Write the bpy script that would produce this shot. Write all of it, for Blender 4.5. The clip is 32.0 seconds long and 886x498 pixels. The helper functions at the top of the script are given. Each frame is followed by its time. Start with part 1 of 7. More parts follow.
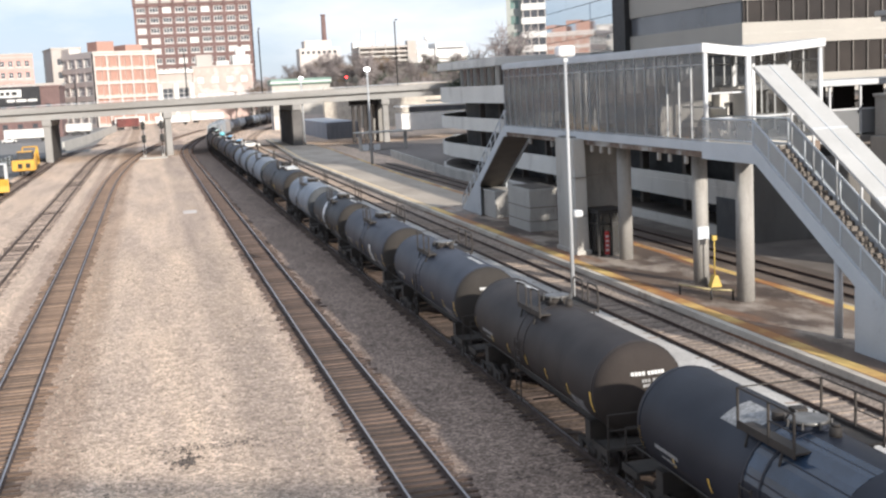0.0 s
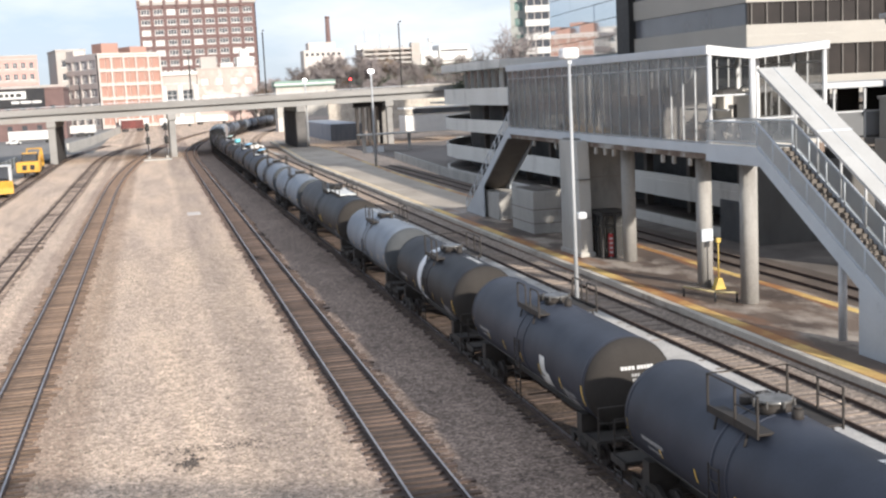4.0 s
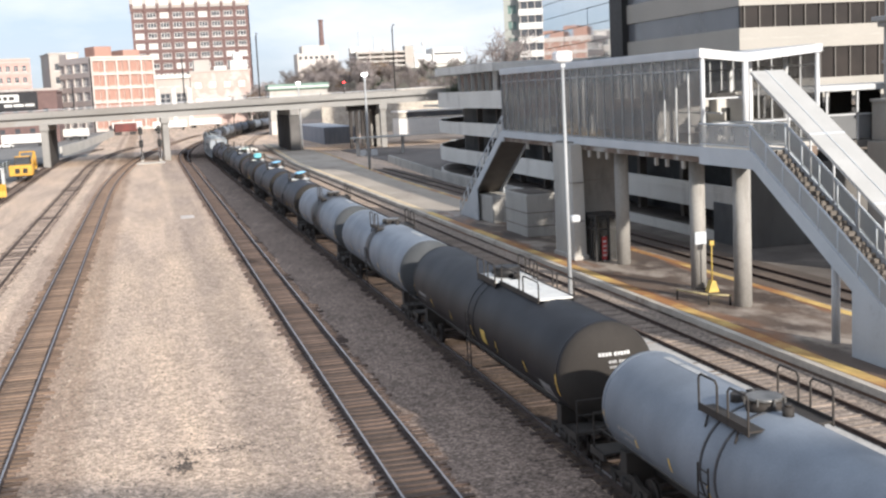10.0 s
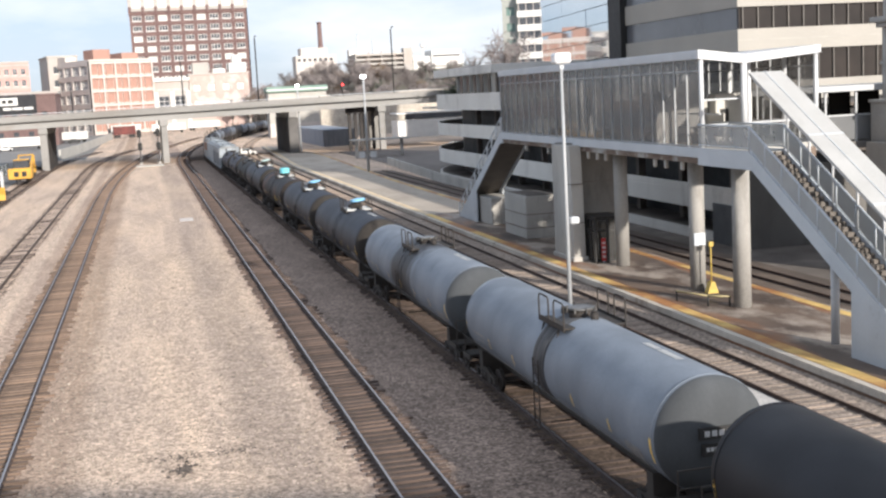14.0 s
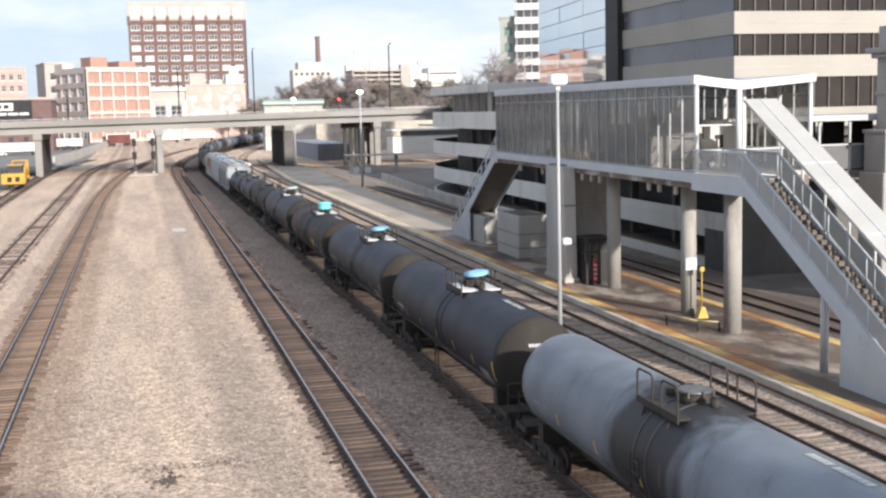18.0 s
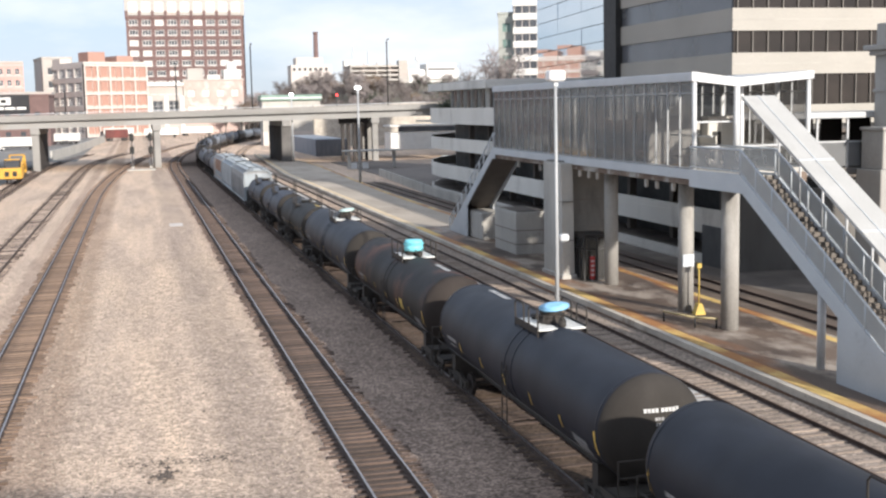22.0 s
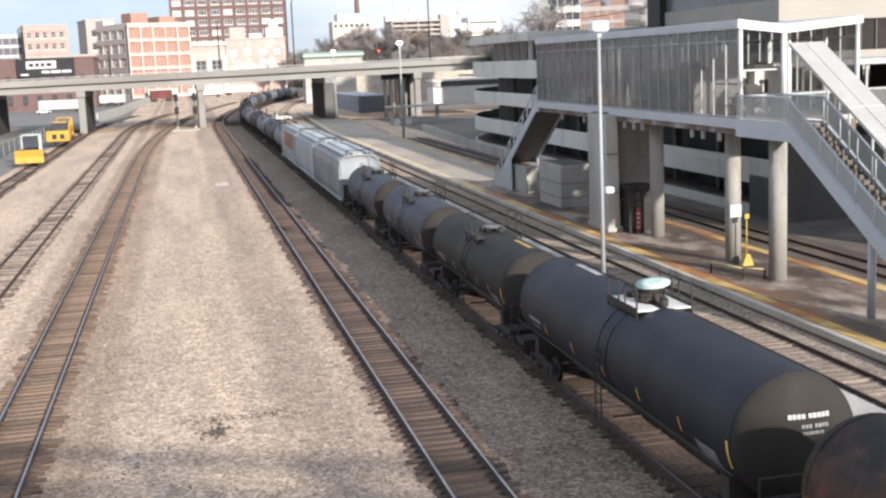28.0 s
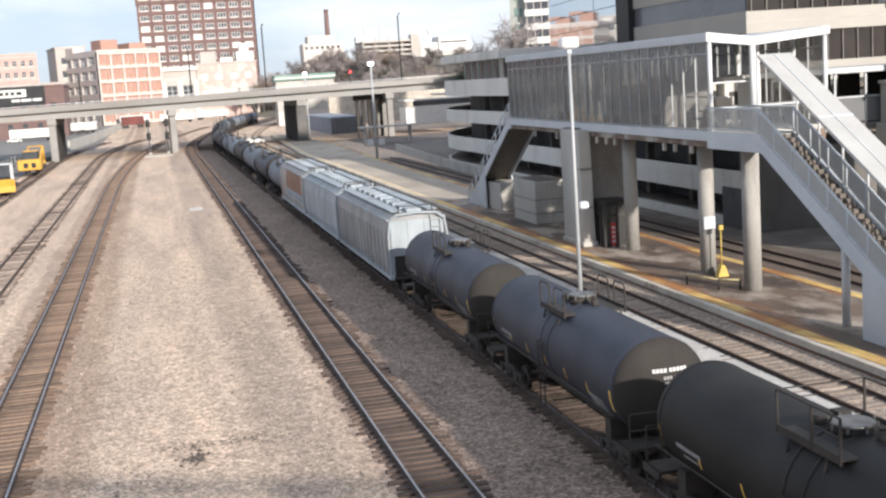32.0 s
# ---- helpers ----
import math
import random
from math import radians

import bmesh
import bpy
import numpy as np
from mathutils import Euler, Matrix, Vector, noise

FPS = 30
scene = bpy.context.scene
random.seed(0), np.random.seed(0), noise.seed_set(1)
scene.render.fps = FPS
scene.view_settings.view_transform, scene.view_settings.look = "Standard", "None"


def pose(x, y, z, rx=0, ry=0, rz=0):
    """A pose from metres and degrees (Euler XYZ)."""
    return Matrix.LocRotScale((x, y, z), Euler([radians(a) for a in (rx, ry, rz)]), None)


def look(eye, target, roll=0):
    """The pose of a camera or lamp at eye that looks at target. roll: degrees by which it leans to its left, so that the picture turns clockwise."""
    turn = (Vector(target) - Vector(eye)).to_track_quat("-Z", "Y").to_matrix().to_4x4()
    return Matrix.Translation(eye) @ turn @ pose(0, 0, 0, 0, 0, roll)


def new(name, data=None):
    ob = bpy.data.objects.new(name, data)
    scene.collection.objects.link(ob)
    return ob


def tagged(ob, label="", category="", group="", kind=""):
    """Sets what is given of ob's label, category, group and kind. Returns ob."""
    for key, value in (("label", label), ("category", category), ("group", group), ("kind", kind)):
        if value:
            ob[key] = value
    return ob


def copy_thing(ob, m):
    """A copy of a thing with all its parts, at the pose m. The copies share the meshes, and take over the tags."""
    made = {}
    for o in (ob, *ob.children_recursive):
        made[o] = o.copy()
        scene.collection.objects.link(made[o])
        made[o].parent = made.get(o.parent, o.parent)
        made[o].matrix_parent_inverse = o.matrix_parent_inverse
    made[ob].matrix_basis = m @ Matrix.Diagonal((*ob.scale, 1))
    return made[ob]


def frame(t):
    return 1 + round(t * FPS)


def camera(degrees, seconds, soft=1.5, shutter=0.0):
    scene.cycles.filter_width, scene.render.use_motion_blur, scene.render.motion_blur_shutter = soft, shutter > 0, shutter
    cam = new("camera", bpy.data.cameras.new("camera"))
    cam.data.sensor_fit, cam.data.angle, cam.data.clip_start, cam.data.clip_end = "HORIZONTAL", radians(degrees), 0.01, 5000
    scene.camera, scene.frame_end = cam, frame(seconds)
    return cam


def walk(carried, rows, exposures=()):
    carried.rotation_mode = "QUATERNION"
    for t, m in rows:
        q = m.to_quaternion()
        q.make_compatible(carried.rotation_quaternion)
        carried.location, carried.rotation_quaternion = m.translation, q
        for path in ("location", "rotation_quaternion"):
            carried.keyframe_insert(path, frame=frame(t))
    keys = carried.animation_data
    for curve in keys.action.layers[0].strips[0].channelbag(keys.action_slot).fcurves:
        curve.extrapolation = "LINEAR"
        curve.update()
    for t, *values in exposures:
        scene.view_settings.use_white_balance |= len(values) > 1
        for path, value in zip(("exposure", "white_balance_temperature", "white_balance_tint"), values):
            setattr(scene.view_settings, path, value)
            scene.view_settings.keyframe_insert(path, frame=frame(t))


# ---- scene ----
# the camera stands on a footbridge over the yard and is turned by hand
EYE = (0.0, 0.0, 11.11)
TURNS = (
    (0, -13.96, -7.88, 2.87),
    (0.5, -13.96, -7.85, 2.87),
    (1, -13.83, -7.88, 2.91),
    (1.5, -13.80, -7.82, 2.83),
    (2, -13.63, -7.80, 2.89),
    (2.5, -13.63, -7.76, 2.83),
    (3, -13.74, -7.76, 2.83),
    (3.5, -13.78, -7.75, 2.83),
    (5.5, -13.72, -7.91, 2.81),
    (6, -13.74, -7.89, 2.81),
    (6.5, -13.86, -7.82, 2.79),
    (7, -13.91, -7.78, 2.94),
    (7.5, -13.77, -7.81, 2.90),
    (8, -13.91, -7.68, 2.91),
    (8.5, -14.08, -7.66, 2.95),
    (9, -14.15, -7.65, 2.96),
    (9.5, -14.17, -7.60, 2.87),
    (10, -14.08, -7.64, 2.84),
    (10.5, -14.14, -7.70, 2.87),
    (11, -14.22, -7.70, 2.85),
    (11.5, -14.16, -7.69, 2.73),
    (12, -14.02, -7.69, 2.72),
    (12.5, -14.03, -7.67, 2.77),
    (13, -14.05, -7.64, 2.77),
    (13.5, -14.15, -7.63, 2.83),
    (14, -14.14, -7.55, 3.01),
    (14.5, -13.10, -7.86, 2.90),
    (16.5, -14.21, -6.67, 1.30),
    (17, -14.40, -6.55, 1.14),
    (17.5, -14.44, -6.62, 1.25),
    (18, -14.33, -6.71, 1.34),
    (18.5, -14.28, -6.78, 1.21),
    (19, -14.32, -6.78, 1.21),
    (19.5, -14.24, -6.83, 1.14),
    (20, -14.23, -6.88, 1.15),
    (20.5, -14.39, -6.83, 1.15),
    (21, -14.59, -6.76, 1.11),
    (21.5, -14.55, -6.84, 1.12),
    (22, -14.43, -6.91, 1.16),
    (22.5, -14.48, -6.87, 1.17),
    (23, -14.64, -6.81, 1.15),
    (23.5, -14.70, -6.83, 1.04),
    (24, -14.47, -6.92, 1.00),
    (24.5, -14.40, -6.85, 0.85),
    (25, -14.75, -6.70, 0.87),
    (25.5, -15.69, -6.47, 0.96),
    (27.5, -14.69, -7.38, 2.53),
    (28, -12.41, -9.02, 2.39),
    (28.5, -11.98, -9.37, 3.26),
    (29, -11.71, -9.78, 3.19),
    (29.5, -11.50, -9.76, 3.38),
    (30, -11.87, -9.18, 3.25),
    (30.5, -12.79, -8.68, 3.50),
    (31, -13.28, -8.37, 3.44),
    (31.5, -13.54, -8.27, 3.63),
    (32, -13.77, -8.18, 3.71),
)
cam = camera(40.95, 32.0, soft=2.35)
walk(cam, [(t, pose(*EYE, 90 + pitch, roll, yaw)) for t, yaw, pitch, roll in TURNS])

# ---- light ----
SUN_FROM = Vector((0.30, -0.82, 0.31)).normalized()   # behind the camera and to the right, a low winter sun
world = bpy.data.worlds.new("sky")
scene.world = world
world.use_nodes = True
wn, wl = world.node_tree.nodes, world.node_tree.links
sky = wn.new("ShaderNodeTexSky")
sky.sky_type, sky.sun_disc = "NISHITA", False
sky.sun_elevation = math.asin(SUN_FROM.z)
sky.sun_rotation = math.atan2(SUN_FROM.x, SUN_FROM.y)
sky.air_density, sky.dust_density, sky.ozone_density = 1.0, 0.6, 2.0
coords = wn.new("ShaderNodeTexCoord")
stretch = wn.new("ShaderNodeMapping")
stretch.inputs["Scale"].default_value = (1.6, 1.6, 5.0)
stretch.inputs["Location"].default_value = (0.35, 0.1, 0.2)
cloud = wn.new("ShaderNodeTexNoise")
cloud.inputs["Scale"].default_value, cloud.inputs["Detail"].default_value, cloud.inputs["Roughness"].default_value = 2.2, 9.0, 0.55
cover = wn.new("ShaderNodeValToRGB")
cover.color_ramp.elements[0].position, cover.color_ramp.elements[1].position = 0.46, 0.72
mix = wn.new("ShaderNodeMixRGB")
mix.inputs[2].default_value = (4.9, 5.0, 5.2, 1)
wl.new(coords.outputs["Generated"], stretch.inputs["Vector"])
wl.new(stretch.outputs["Vector"], cloud.inputs["Vector"])
wl.new(cloud.outputs["Fac"], cover.inputs["Fac"])
wl.new(cover.outputs["Color"], mix.inputs[0])
tint = wn.new("ShaderNodeMixRGB")
tint.blend_type = "MULTIPLY"
tint.inputs[0].default_value, tint.inputs[2].default_value = 1.0, (0.56, 0.60, 0.84, 1)
wl.new(sky.outputs["Color"], tint.inputs[1])
veil = wn.new("ShaderNodeMixRGB")      # thin high haze over the whole sky
veil.inputs[0].default_value, veil.inputs[2].default_value = 0.75, (3.05, 3.5, 4.05, 1)
wl.new(tint.outputs["Color"], veil.inputs[1])
wl.new(veil.outputs["Color"], mix.inputs[1])
wl.new(mix.outputs["Color"], wn["Background"].inputs["Color"])
wn["Background"].inputs["Strength"].default_value = 0.092
sun = new("sun", bpy.data.lights.new("sun", "SUN"))
sun.data.energy, sun.data.angle, sun.data.color = 2.75, radians(1.2), (1.0, 0.925, 0.835)
sun.matrix_world = look((0, 0, 60), Vector((0, 0, 60)) - SUN_FROM)
scene.view_settings.exposure = 1.32

# ---- materials ----
def mat(name, a, b=None, scale=1.0, rough=0.7, metal=0.0, bump=0.0, fine=40.0, spread=(0.35, 0.65), vary=0.0, stain=None, stain_scale=0.5, stain_at=(0.55, 0.75), stretch=(1, 1, 1), gloss_var=0.1, spec=0.5, speck_range=(0.78, 1.22)):
    """A procedural surface: two tones mixed by a broad noise, speckled by a fine one, with stains and fine relief."""
    m = bpy.data.materials.new(name)
    m.use_nodes = True
    n, l = m.node_tree.nodes, m.node_tree.links
    bsdf = n["Principled BSDF"]
    bsdf.inputs["Metallic"].default_value = metal
    bsdf.inputs["Specular IOR Level"].default_value = spec
    b = b or tuple(c * 0.8 for c in a)
    tc = n.new("ShaderNodeTexCoord")
    mp = n.new("ShaderNodeMapping")
    mp.inputs["Scale"].default_value = stretch
    l.new(tc.outputs["Object"], mp.inputs["Vector"])
    broad = n.new("ShaderNodeTexNoise")
    broad.inputs["Scale"].default_value, broad.inputs["Detail"].default_value = scale, 6
    l.new(mp.outputs["Vector"], broad.inputs["Vector"])
    ramp = n.new("ShaderNodeMapRange")
    ramp.inputs["From Min"].default_value, ramp.inputs["From Max"].default_value = spread
    l.new(broad.outputs["Fac"], ramp.inputs["Value"])
    tone = n.new("ShaderNodeMixRGB")
    tone.inputs[1].default_value, tone.inputs[2].default_value = (*a, 1), (*b, 1)
    l.new(ramp.outputs["Result"], tone.inputs[0])
    grain = n.new("ShaderNodeTexNoise")
    grain.inputs["Scale"].default_value, grain.inputs["Detail"].default_value = fine, 4
    l.new(tc.outputs["Object"], grain.inputs["Vector"])
    speck = n.new("ShaderNodeMapRange")
    speck.inputs["From Min"].default_value, speck.inputs["From Max"].default_value = 0.25, 0.75
    speck.inputs["To Min"].default_value, speck.inputs["To Max"].default_value = speck_range
    l.new(grain.outputs["Fac"], speck.inputs["Value"])
    mul = n.new("ShaderNodeMixRGB")
    mul.blend_type = "MULTIPLY"
    mul.inputs[0].default_value = 1.0
    l.new(tone.outputs["Color"], mul.inputs[1])
    l.new(speck.outputs["Result"], mul.inputs[2])
    colour = mul.outputs["Color"]
    if stain:
        dirt = n.new("ShaderNodeTexNoise")
        dirt.inputs["Scale"].default_value, dirt.inputs["Detail"].default_value = stain_scale, 8
        dirt.inputs["Roughness"].default_value = 0.65
        l.new(mp.outputs["Vector"], dirt.inputs["Vector"])
        where = n.new("ShaderNodeMapRange")
        where.inputs["From Min"].default_value, where.inputs["From Max"].default_value = stain_at
        l.new(dirt.outputs["Fac"], where.inputs["Value"])
        over = n.new("ShaderNodeMixRGB")
        over.inputs[2].default_value = (*stain, 1)
        l.new(where.outputs["Result"], over.inputs[0])
        l.new(colour, over.inputs[1])
        colour = over.outputs["Color"]
    if vary:
        info = n.new("ShaderNodeObjectInfo")
        rnd = n.new("ShaderNodeMapRange")
        rnd.inputs["To Min"].default_value, rnd.inputs["To Max"].default_value = 1 - vary, 1 + vary
        l.new(info.outputs["Random"], rnd.inputs["Value"])
        hue = n.new("ShaderNodeMixRGB")
        hue.blend_type = "MULTIPLY"
        hue.inputs[0].default_value = 1.0
        l.new(colour, hue.inputs[1])
        l.new(rnd.outputs["Result"], hue.inputs[2])
        colour = hue.outputs["Color"]
    l.new(colour, bsdf.inputs["Base Color"])
    sheen = n.new("ShaderNodeMapRange")
    sheen.inputs["To Min"].default_value, sheen.inputs["To Max"].default_value = max(0.02, rough - gloss_var), min(1, rough + gloss_var)
    l.new(broad.outputs["Fac"], sheen.inputs["Value"])
    l.new(sheen.outputs["Result"], bsdf.inputs["Roughness"])
    if bump:
        bp = n.new("ShaderNodeBump")
        bp.inputs["Strength"].default_value, bp.inputs["Distance"].default_value = min(1, bump), 0.04
        l.new(grain.outputs["Fac"], bp.inputs["Height"])
        l.new(bp.outputs["Normal"], bsdf.inputs["Normal"])
    return m


def glass(name, colour, rough=0.05, clear=0.5):
    """Thin tinted glass: part see-through, part mirror."""
    m = bpy.data.materials.new(name)
    m.use_nodes = True
    n, l = m.node_tree.nodes, m.node_tree.links
    bsdf = n["Principled BSDF"]
    bsdf.inputs["Base Color"].default_value = (*colour, 1)
    bsdf.inputs["Roughness"].default_value = rough
    see = n.new("ShaderNodeBsdfTransparent")
    see.inputs["Color"].default_value = (*[0.5 + 0.5 * c for c in colour], 1)
    both = n.new("ShaderNodeMixShader")
    grime = n.new("ShaderNodeTexNoise")
    grime.inputs["Scale"].default_value, grime.inputs["Detail"].default_value = 0.8, 6
    tc = n.new("ShaderNodeTexCoord")
    l.new(tc.outputs["Object"], grime.inputs["Vector"])
    rng = n.new("ShaderNodeMapRange")
    rng.inputs["To Min"].default_value, rng.inputs["To Max"].default_value = max(0, clear - 0.15), min(1, clear + 0.15)
    l.new(grime.outputs["Fac"], rng.inputs["Value"])
    l.new(rng.outputs["Result"], both.inputs[0])
    l.new(bsdf.outputs[0], both.inputs[1])
    l.new(see.outputs[0], both.inputs[2])
    l.new(both.outputs[0], n["Material Output"].inputs["Surface"])
    return m


def glow(name, colour, strength):
    m = bpy.data.materials.new(name)
    m.use_nodes = True
    bsdf = m.node_tree.nodes["Principled BSDF"]
    bsdf.inputs["Base Color"].default_value = (*colour, 1)
    bsdf.inputs["Emission Color"].default_value = (*colour, 1)
    bsdf.inputs["Emission Strength"].default_value = strength
    return m


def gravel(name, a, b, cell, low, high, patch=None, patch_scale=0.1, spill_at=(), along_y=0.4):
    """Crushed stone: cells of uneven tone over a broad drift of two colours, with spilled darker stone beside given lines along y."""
    m = mat(name, a, b, 0.45, 0.95, bump=0.8, fine=9, spec=0.12, speck_range=(0.72, 1.28), stretch=(1, along_y, 1), stain=patch, stain_scale=patch_scale, stain_at=(0.43, 0.62))
    n, l = m.node_tree.nodes, m.node_tree.links
    bsdf = n["Principled BSDF"]
    colour = bsdf.inputs["Base Color"].links[0].from_socket
    tc = n.new("ShaderNodeTexCoord")
    for scale, lo, hi in ((cell, low, high), (cell * 0.37, 1 - (1 - low) * 0.45, 1 + (high - 1) * 0.45)):
        cells = n.new("ShaderNodeTexVoronoi")
        cells.inputs["Scale"].default_value, cells.inputs["Randomness"].default_value = scale, 1.0
        l.new(tc.outputs["Object"], cells.inputs["Vector"])
        grey = n.new("ShaderNodeSeparateColor")
        l.new(cells.outputs["Color"], grey.inputs["Color"])
        rng = n.new("ShaderNodeMapRange")
        rng.inputs["To Min"].default_value, rng.inputs["To Max"].default_value = lo, hi
        l.new(grey.outputs["Red"], rng.inputs["Value"])
        mul = n.new("ShaderNodeMixRGB")
        mul.blend_type, mul.inputs[0].default_value = "MULTIPLY", 1.0
        l.new(colour, mul.inputs[1])
        l.new(rng.outputs["Result"], mul.inputs[2])
        colour = mul.outputs["Color"]
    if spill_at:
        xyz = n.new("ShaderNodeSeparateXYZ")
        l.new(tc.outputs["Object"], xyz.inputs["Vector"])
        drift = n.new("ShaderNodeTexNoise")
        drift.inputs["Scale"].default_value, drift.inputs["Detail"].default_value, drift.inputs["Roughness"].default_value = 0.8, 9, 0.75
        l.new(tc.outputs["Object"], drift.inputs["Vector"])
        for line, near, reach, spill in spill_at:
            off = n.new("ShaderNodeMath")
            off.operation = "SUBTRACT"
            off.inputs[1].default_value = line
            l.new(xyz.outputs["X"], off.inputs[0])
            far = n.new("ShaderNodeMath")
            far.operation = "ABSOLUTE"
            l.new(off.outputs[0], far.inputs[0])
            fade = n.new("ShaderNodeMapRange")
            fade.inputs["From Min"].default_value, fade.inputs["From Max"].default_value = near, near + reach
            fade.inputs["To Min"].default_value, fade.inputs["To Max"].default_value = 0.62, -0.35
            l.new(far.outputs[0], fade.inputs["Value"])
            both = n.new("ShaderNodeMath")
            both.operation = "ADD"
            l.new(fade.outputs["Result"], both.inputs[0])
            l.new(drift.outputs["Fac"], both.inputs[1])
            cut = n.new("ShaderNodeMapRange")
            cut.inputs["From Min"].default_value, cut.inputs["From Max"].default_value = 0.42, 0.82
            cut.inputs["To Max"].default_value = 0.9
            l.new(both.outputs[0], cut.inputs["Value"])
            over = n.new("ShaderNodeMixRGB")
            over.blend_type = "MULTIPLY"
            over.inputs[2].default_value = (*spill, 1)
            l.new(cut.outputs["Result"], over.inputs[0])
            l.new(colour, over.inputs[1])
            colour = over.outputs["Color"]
    l.new(colour, bsdf.inputs["Base Color"])
    return m


def streaked(m, line, width, colour, scale, cover=(0.5, 0.62)):
    """Lays stains of one colour along a line of x into a surface."""
    n, l = m.node_tree.nodes, m.node_tree.links
    bsdf = n["Principled BSDF"]
    base = bsdf.inputs["Base Color"].links[0].from_socket
    tc = n.new("ShaderNodeTexCoord")
    xyz = n.new("ShaderNodeSeparateXYZ")
    l.new(tc.outputs["Object"], xyz.inputs["Vector"])
    off = n.new("ShaderNodeMath")
    off.operation = "SUBTRACT"
    off.inputs[1].default_value = line
    l.new(xyz.outputs["X"], off.inputs[0])
    far = n.new("ShaderNodeMath")
    far.operation = "ABSOLUTE"
    l.new(off.outputs[0], far.inputs[0])
    fade = n.new("ShaderNodeMapRange")
    fade.inputs["From Max"].default_value = width
    fade.inputs["To Min"].default_value, fade.inputs["To Max"].default_value = 0.12, -0.25
    l.new(far.outputs[0], fade.inputs["Value"])
    mp = n.new("ShaderNodeMapping")
    mp.inputs["Scale"].default_value = (1, 0.3, 1)
    l.new(tc.outputs["Object"], mp.inputs["Vector"])
    drift = n.new("ShaderNodeTexNoise")
    drift.inputs["Scale"].default_value, drift.inputs["Detail"].default_value = scale, 7
    l.new(mp.outputs["Vector"], drift.inputs["Vector"])
    both = n.new("ShaderNodeMath")
    both.operation = "ADD"
    l.new(fade.outputs["Result"], both.inputs[0])
    l.new(drift.outputs["Fac"], both.inputs[1])
    cut = n.new("ShaderNodeMapRange")
    cut.inputs["From Min"].default_value, cut.inputs["From Max"].default_value = cover
    l.new(both.outputs[0], cut.inputs["Value"])
    over = n.new("ShaderNodeMixRGB")
    over.inputs[2].default_value = (*colour, 1)
    l.new(cut.outputs["Result"], over.inputs[0])
    l.new(base, over.inputs[1])
    l.new(over.outputs["Color"], bsdf.inputs["Base Color"])
    return m


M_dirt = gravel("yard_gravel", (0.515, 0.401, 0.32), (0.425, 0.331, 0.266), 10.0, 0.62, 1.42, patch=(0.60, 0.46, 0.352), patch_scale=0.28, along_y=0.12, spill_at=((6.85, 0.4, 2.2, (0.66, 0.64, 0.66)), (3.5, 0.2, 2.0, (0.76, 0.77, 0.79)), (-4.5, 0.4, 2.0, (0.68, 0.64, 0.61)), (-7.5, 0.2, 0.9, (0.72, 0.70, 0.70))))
M_ballast = mat("brown_ballast", (0.115, 0.088, 0.073), (0.072, 0.056, 0.047), 0.5, 0.95, bump=0.8, fine=8, stain=(0.12, 0.092, 0.072), stain_scale=0.35, spec=0.15, speck_range=(0.5, 1.5))
M_grey_stone = mat("pale_grey_ballast", (0.54, 0.515, 0.485), (0.42, 0.40, 0.375), 0.4, 0.95, bump=0.9, fine=12, spec=0.2)
M_tie = mat("creosoted_tie_wood", (0.112, 0.077, 0.062), (0.06, 0.043, 0.036), 3.0, 0.9, bump=0.5, fine=25, vary=0.35, stretch=(0.5, 4, 4))
M_rail = mat("worn_rail_steel", (0.34, 0.325, 0.33), (0.27, 0.26, 0.265), 2, 0.42, metal=0.55)
M_rail_rust = mat("rusty_rail_side", (0.07, 0.045, 0.035), (0.045, 0.03, 0.026), 3, 0.8)
M_concrete = mat("weathered_concrete", (0.46, 0.44, 0.405), (0.35, 0.335, 0.31), 0.35, 0.85, bump=0.25, fine=30, stain=(0.17, 0.155, 0.14), stain_scale=0.5, stain_at=(0.58, 0.78), stretch=(1, 1, 0.35))
M_concrete_dark = mat("stained_and_shade_dark_concrete", (0.17, 0.145, 0.125), (0.095, 0.08, 0.07), 0.25, 0.85, bump=0.3, fine=25, stain=(0.24, 0.21, 0.185), stain_scale=0.2)
# near slab: stains and wet, plus walkway shade worked into the dark tone
M_deck = mat("wet_stained_and_shade_dark_platform_concrete", (0.155, 0.110, 0.082), (0.055, 0.040, 0.033), 0.3, 0.6, bump=0.2, fine=25, stain=(0.36, 0.305, 0.255), stain_scale=0.35, stain_at=(0.48, 0.60), stretch=(1, 0.5, 1))
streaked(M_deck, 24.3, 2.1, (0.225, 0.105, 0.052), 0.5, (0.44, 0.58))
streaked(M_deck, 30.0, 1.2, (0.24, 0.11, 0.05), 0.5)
M_deck_far = mat("pale_platform_concrete", (0.44, 0.378, 0.312), (0.335, 0.287, 0.238), 0.2, 0.85, bump=0.2, fine=25, stain=(0.115, 0.09, 0.072), stain_scale=0.15, stain_at=(0.55, 0.75), stretch=(1, 0.4, 1))
M_back_dirt = mat("oily_brown_dirt", (0.13, 0.098, 0.078), (0.075, 0.058, 0.047), 0.5, 0.9, bump=0.4, fine=14, stain=(0.22, 0.165, 0.125), stain_scale=0.3, stain_at=(0.5, 0.68), stretch=(1, 0.3, 1))
M_yellow = mat("faded_yellow_paint", (0.70, 0.49, 0.17), (0.60, 0.41, 0.14), 0.8, 0.75, bump=0.2, fine=20, stain=(0.36, 0.165, 0.06), stain_scale=0.14, stain_at=(0.42, 0.56))
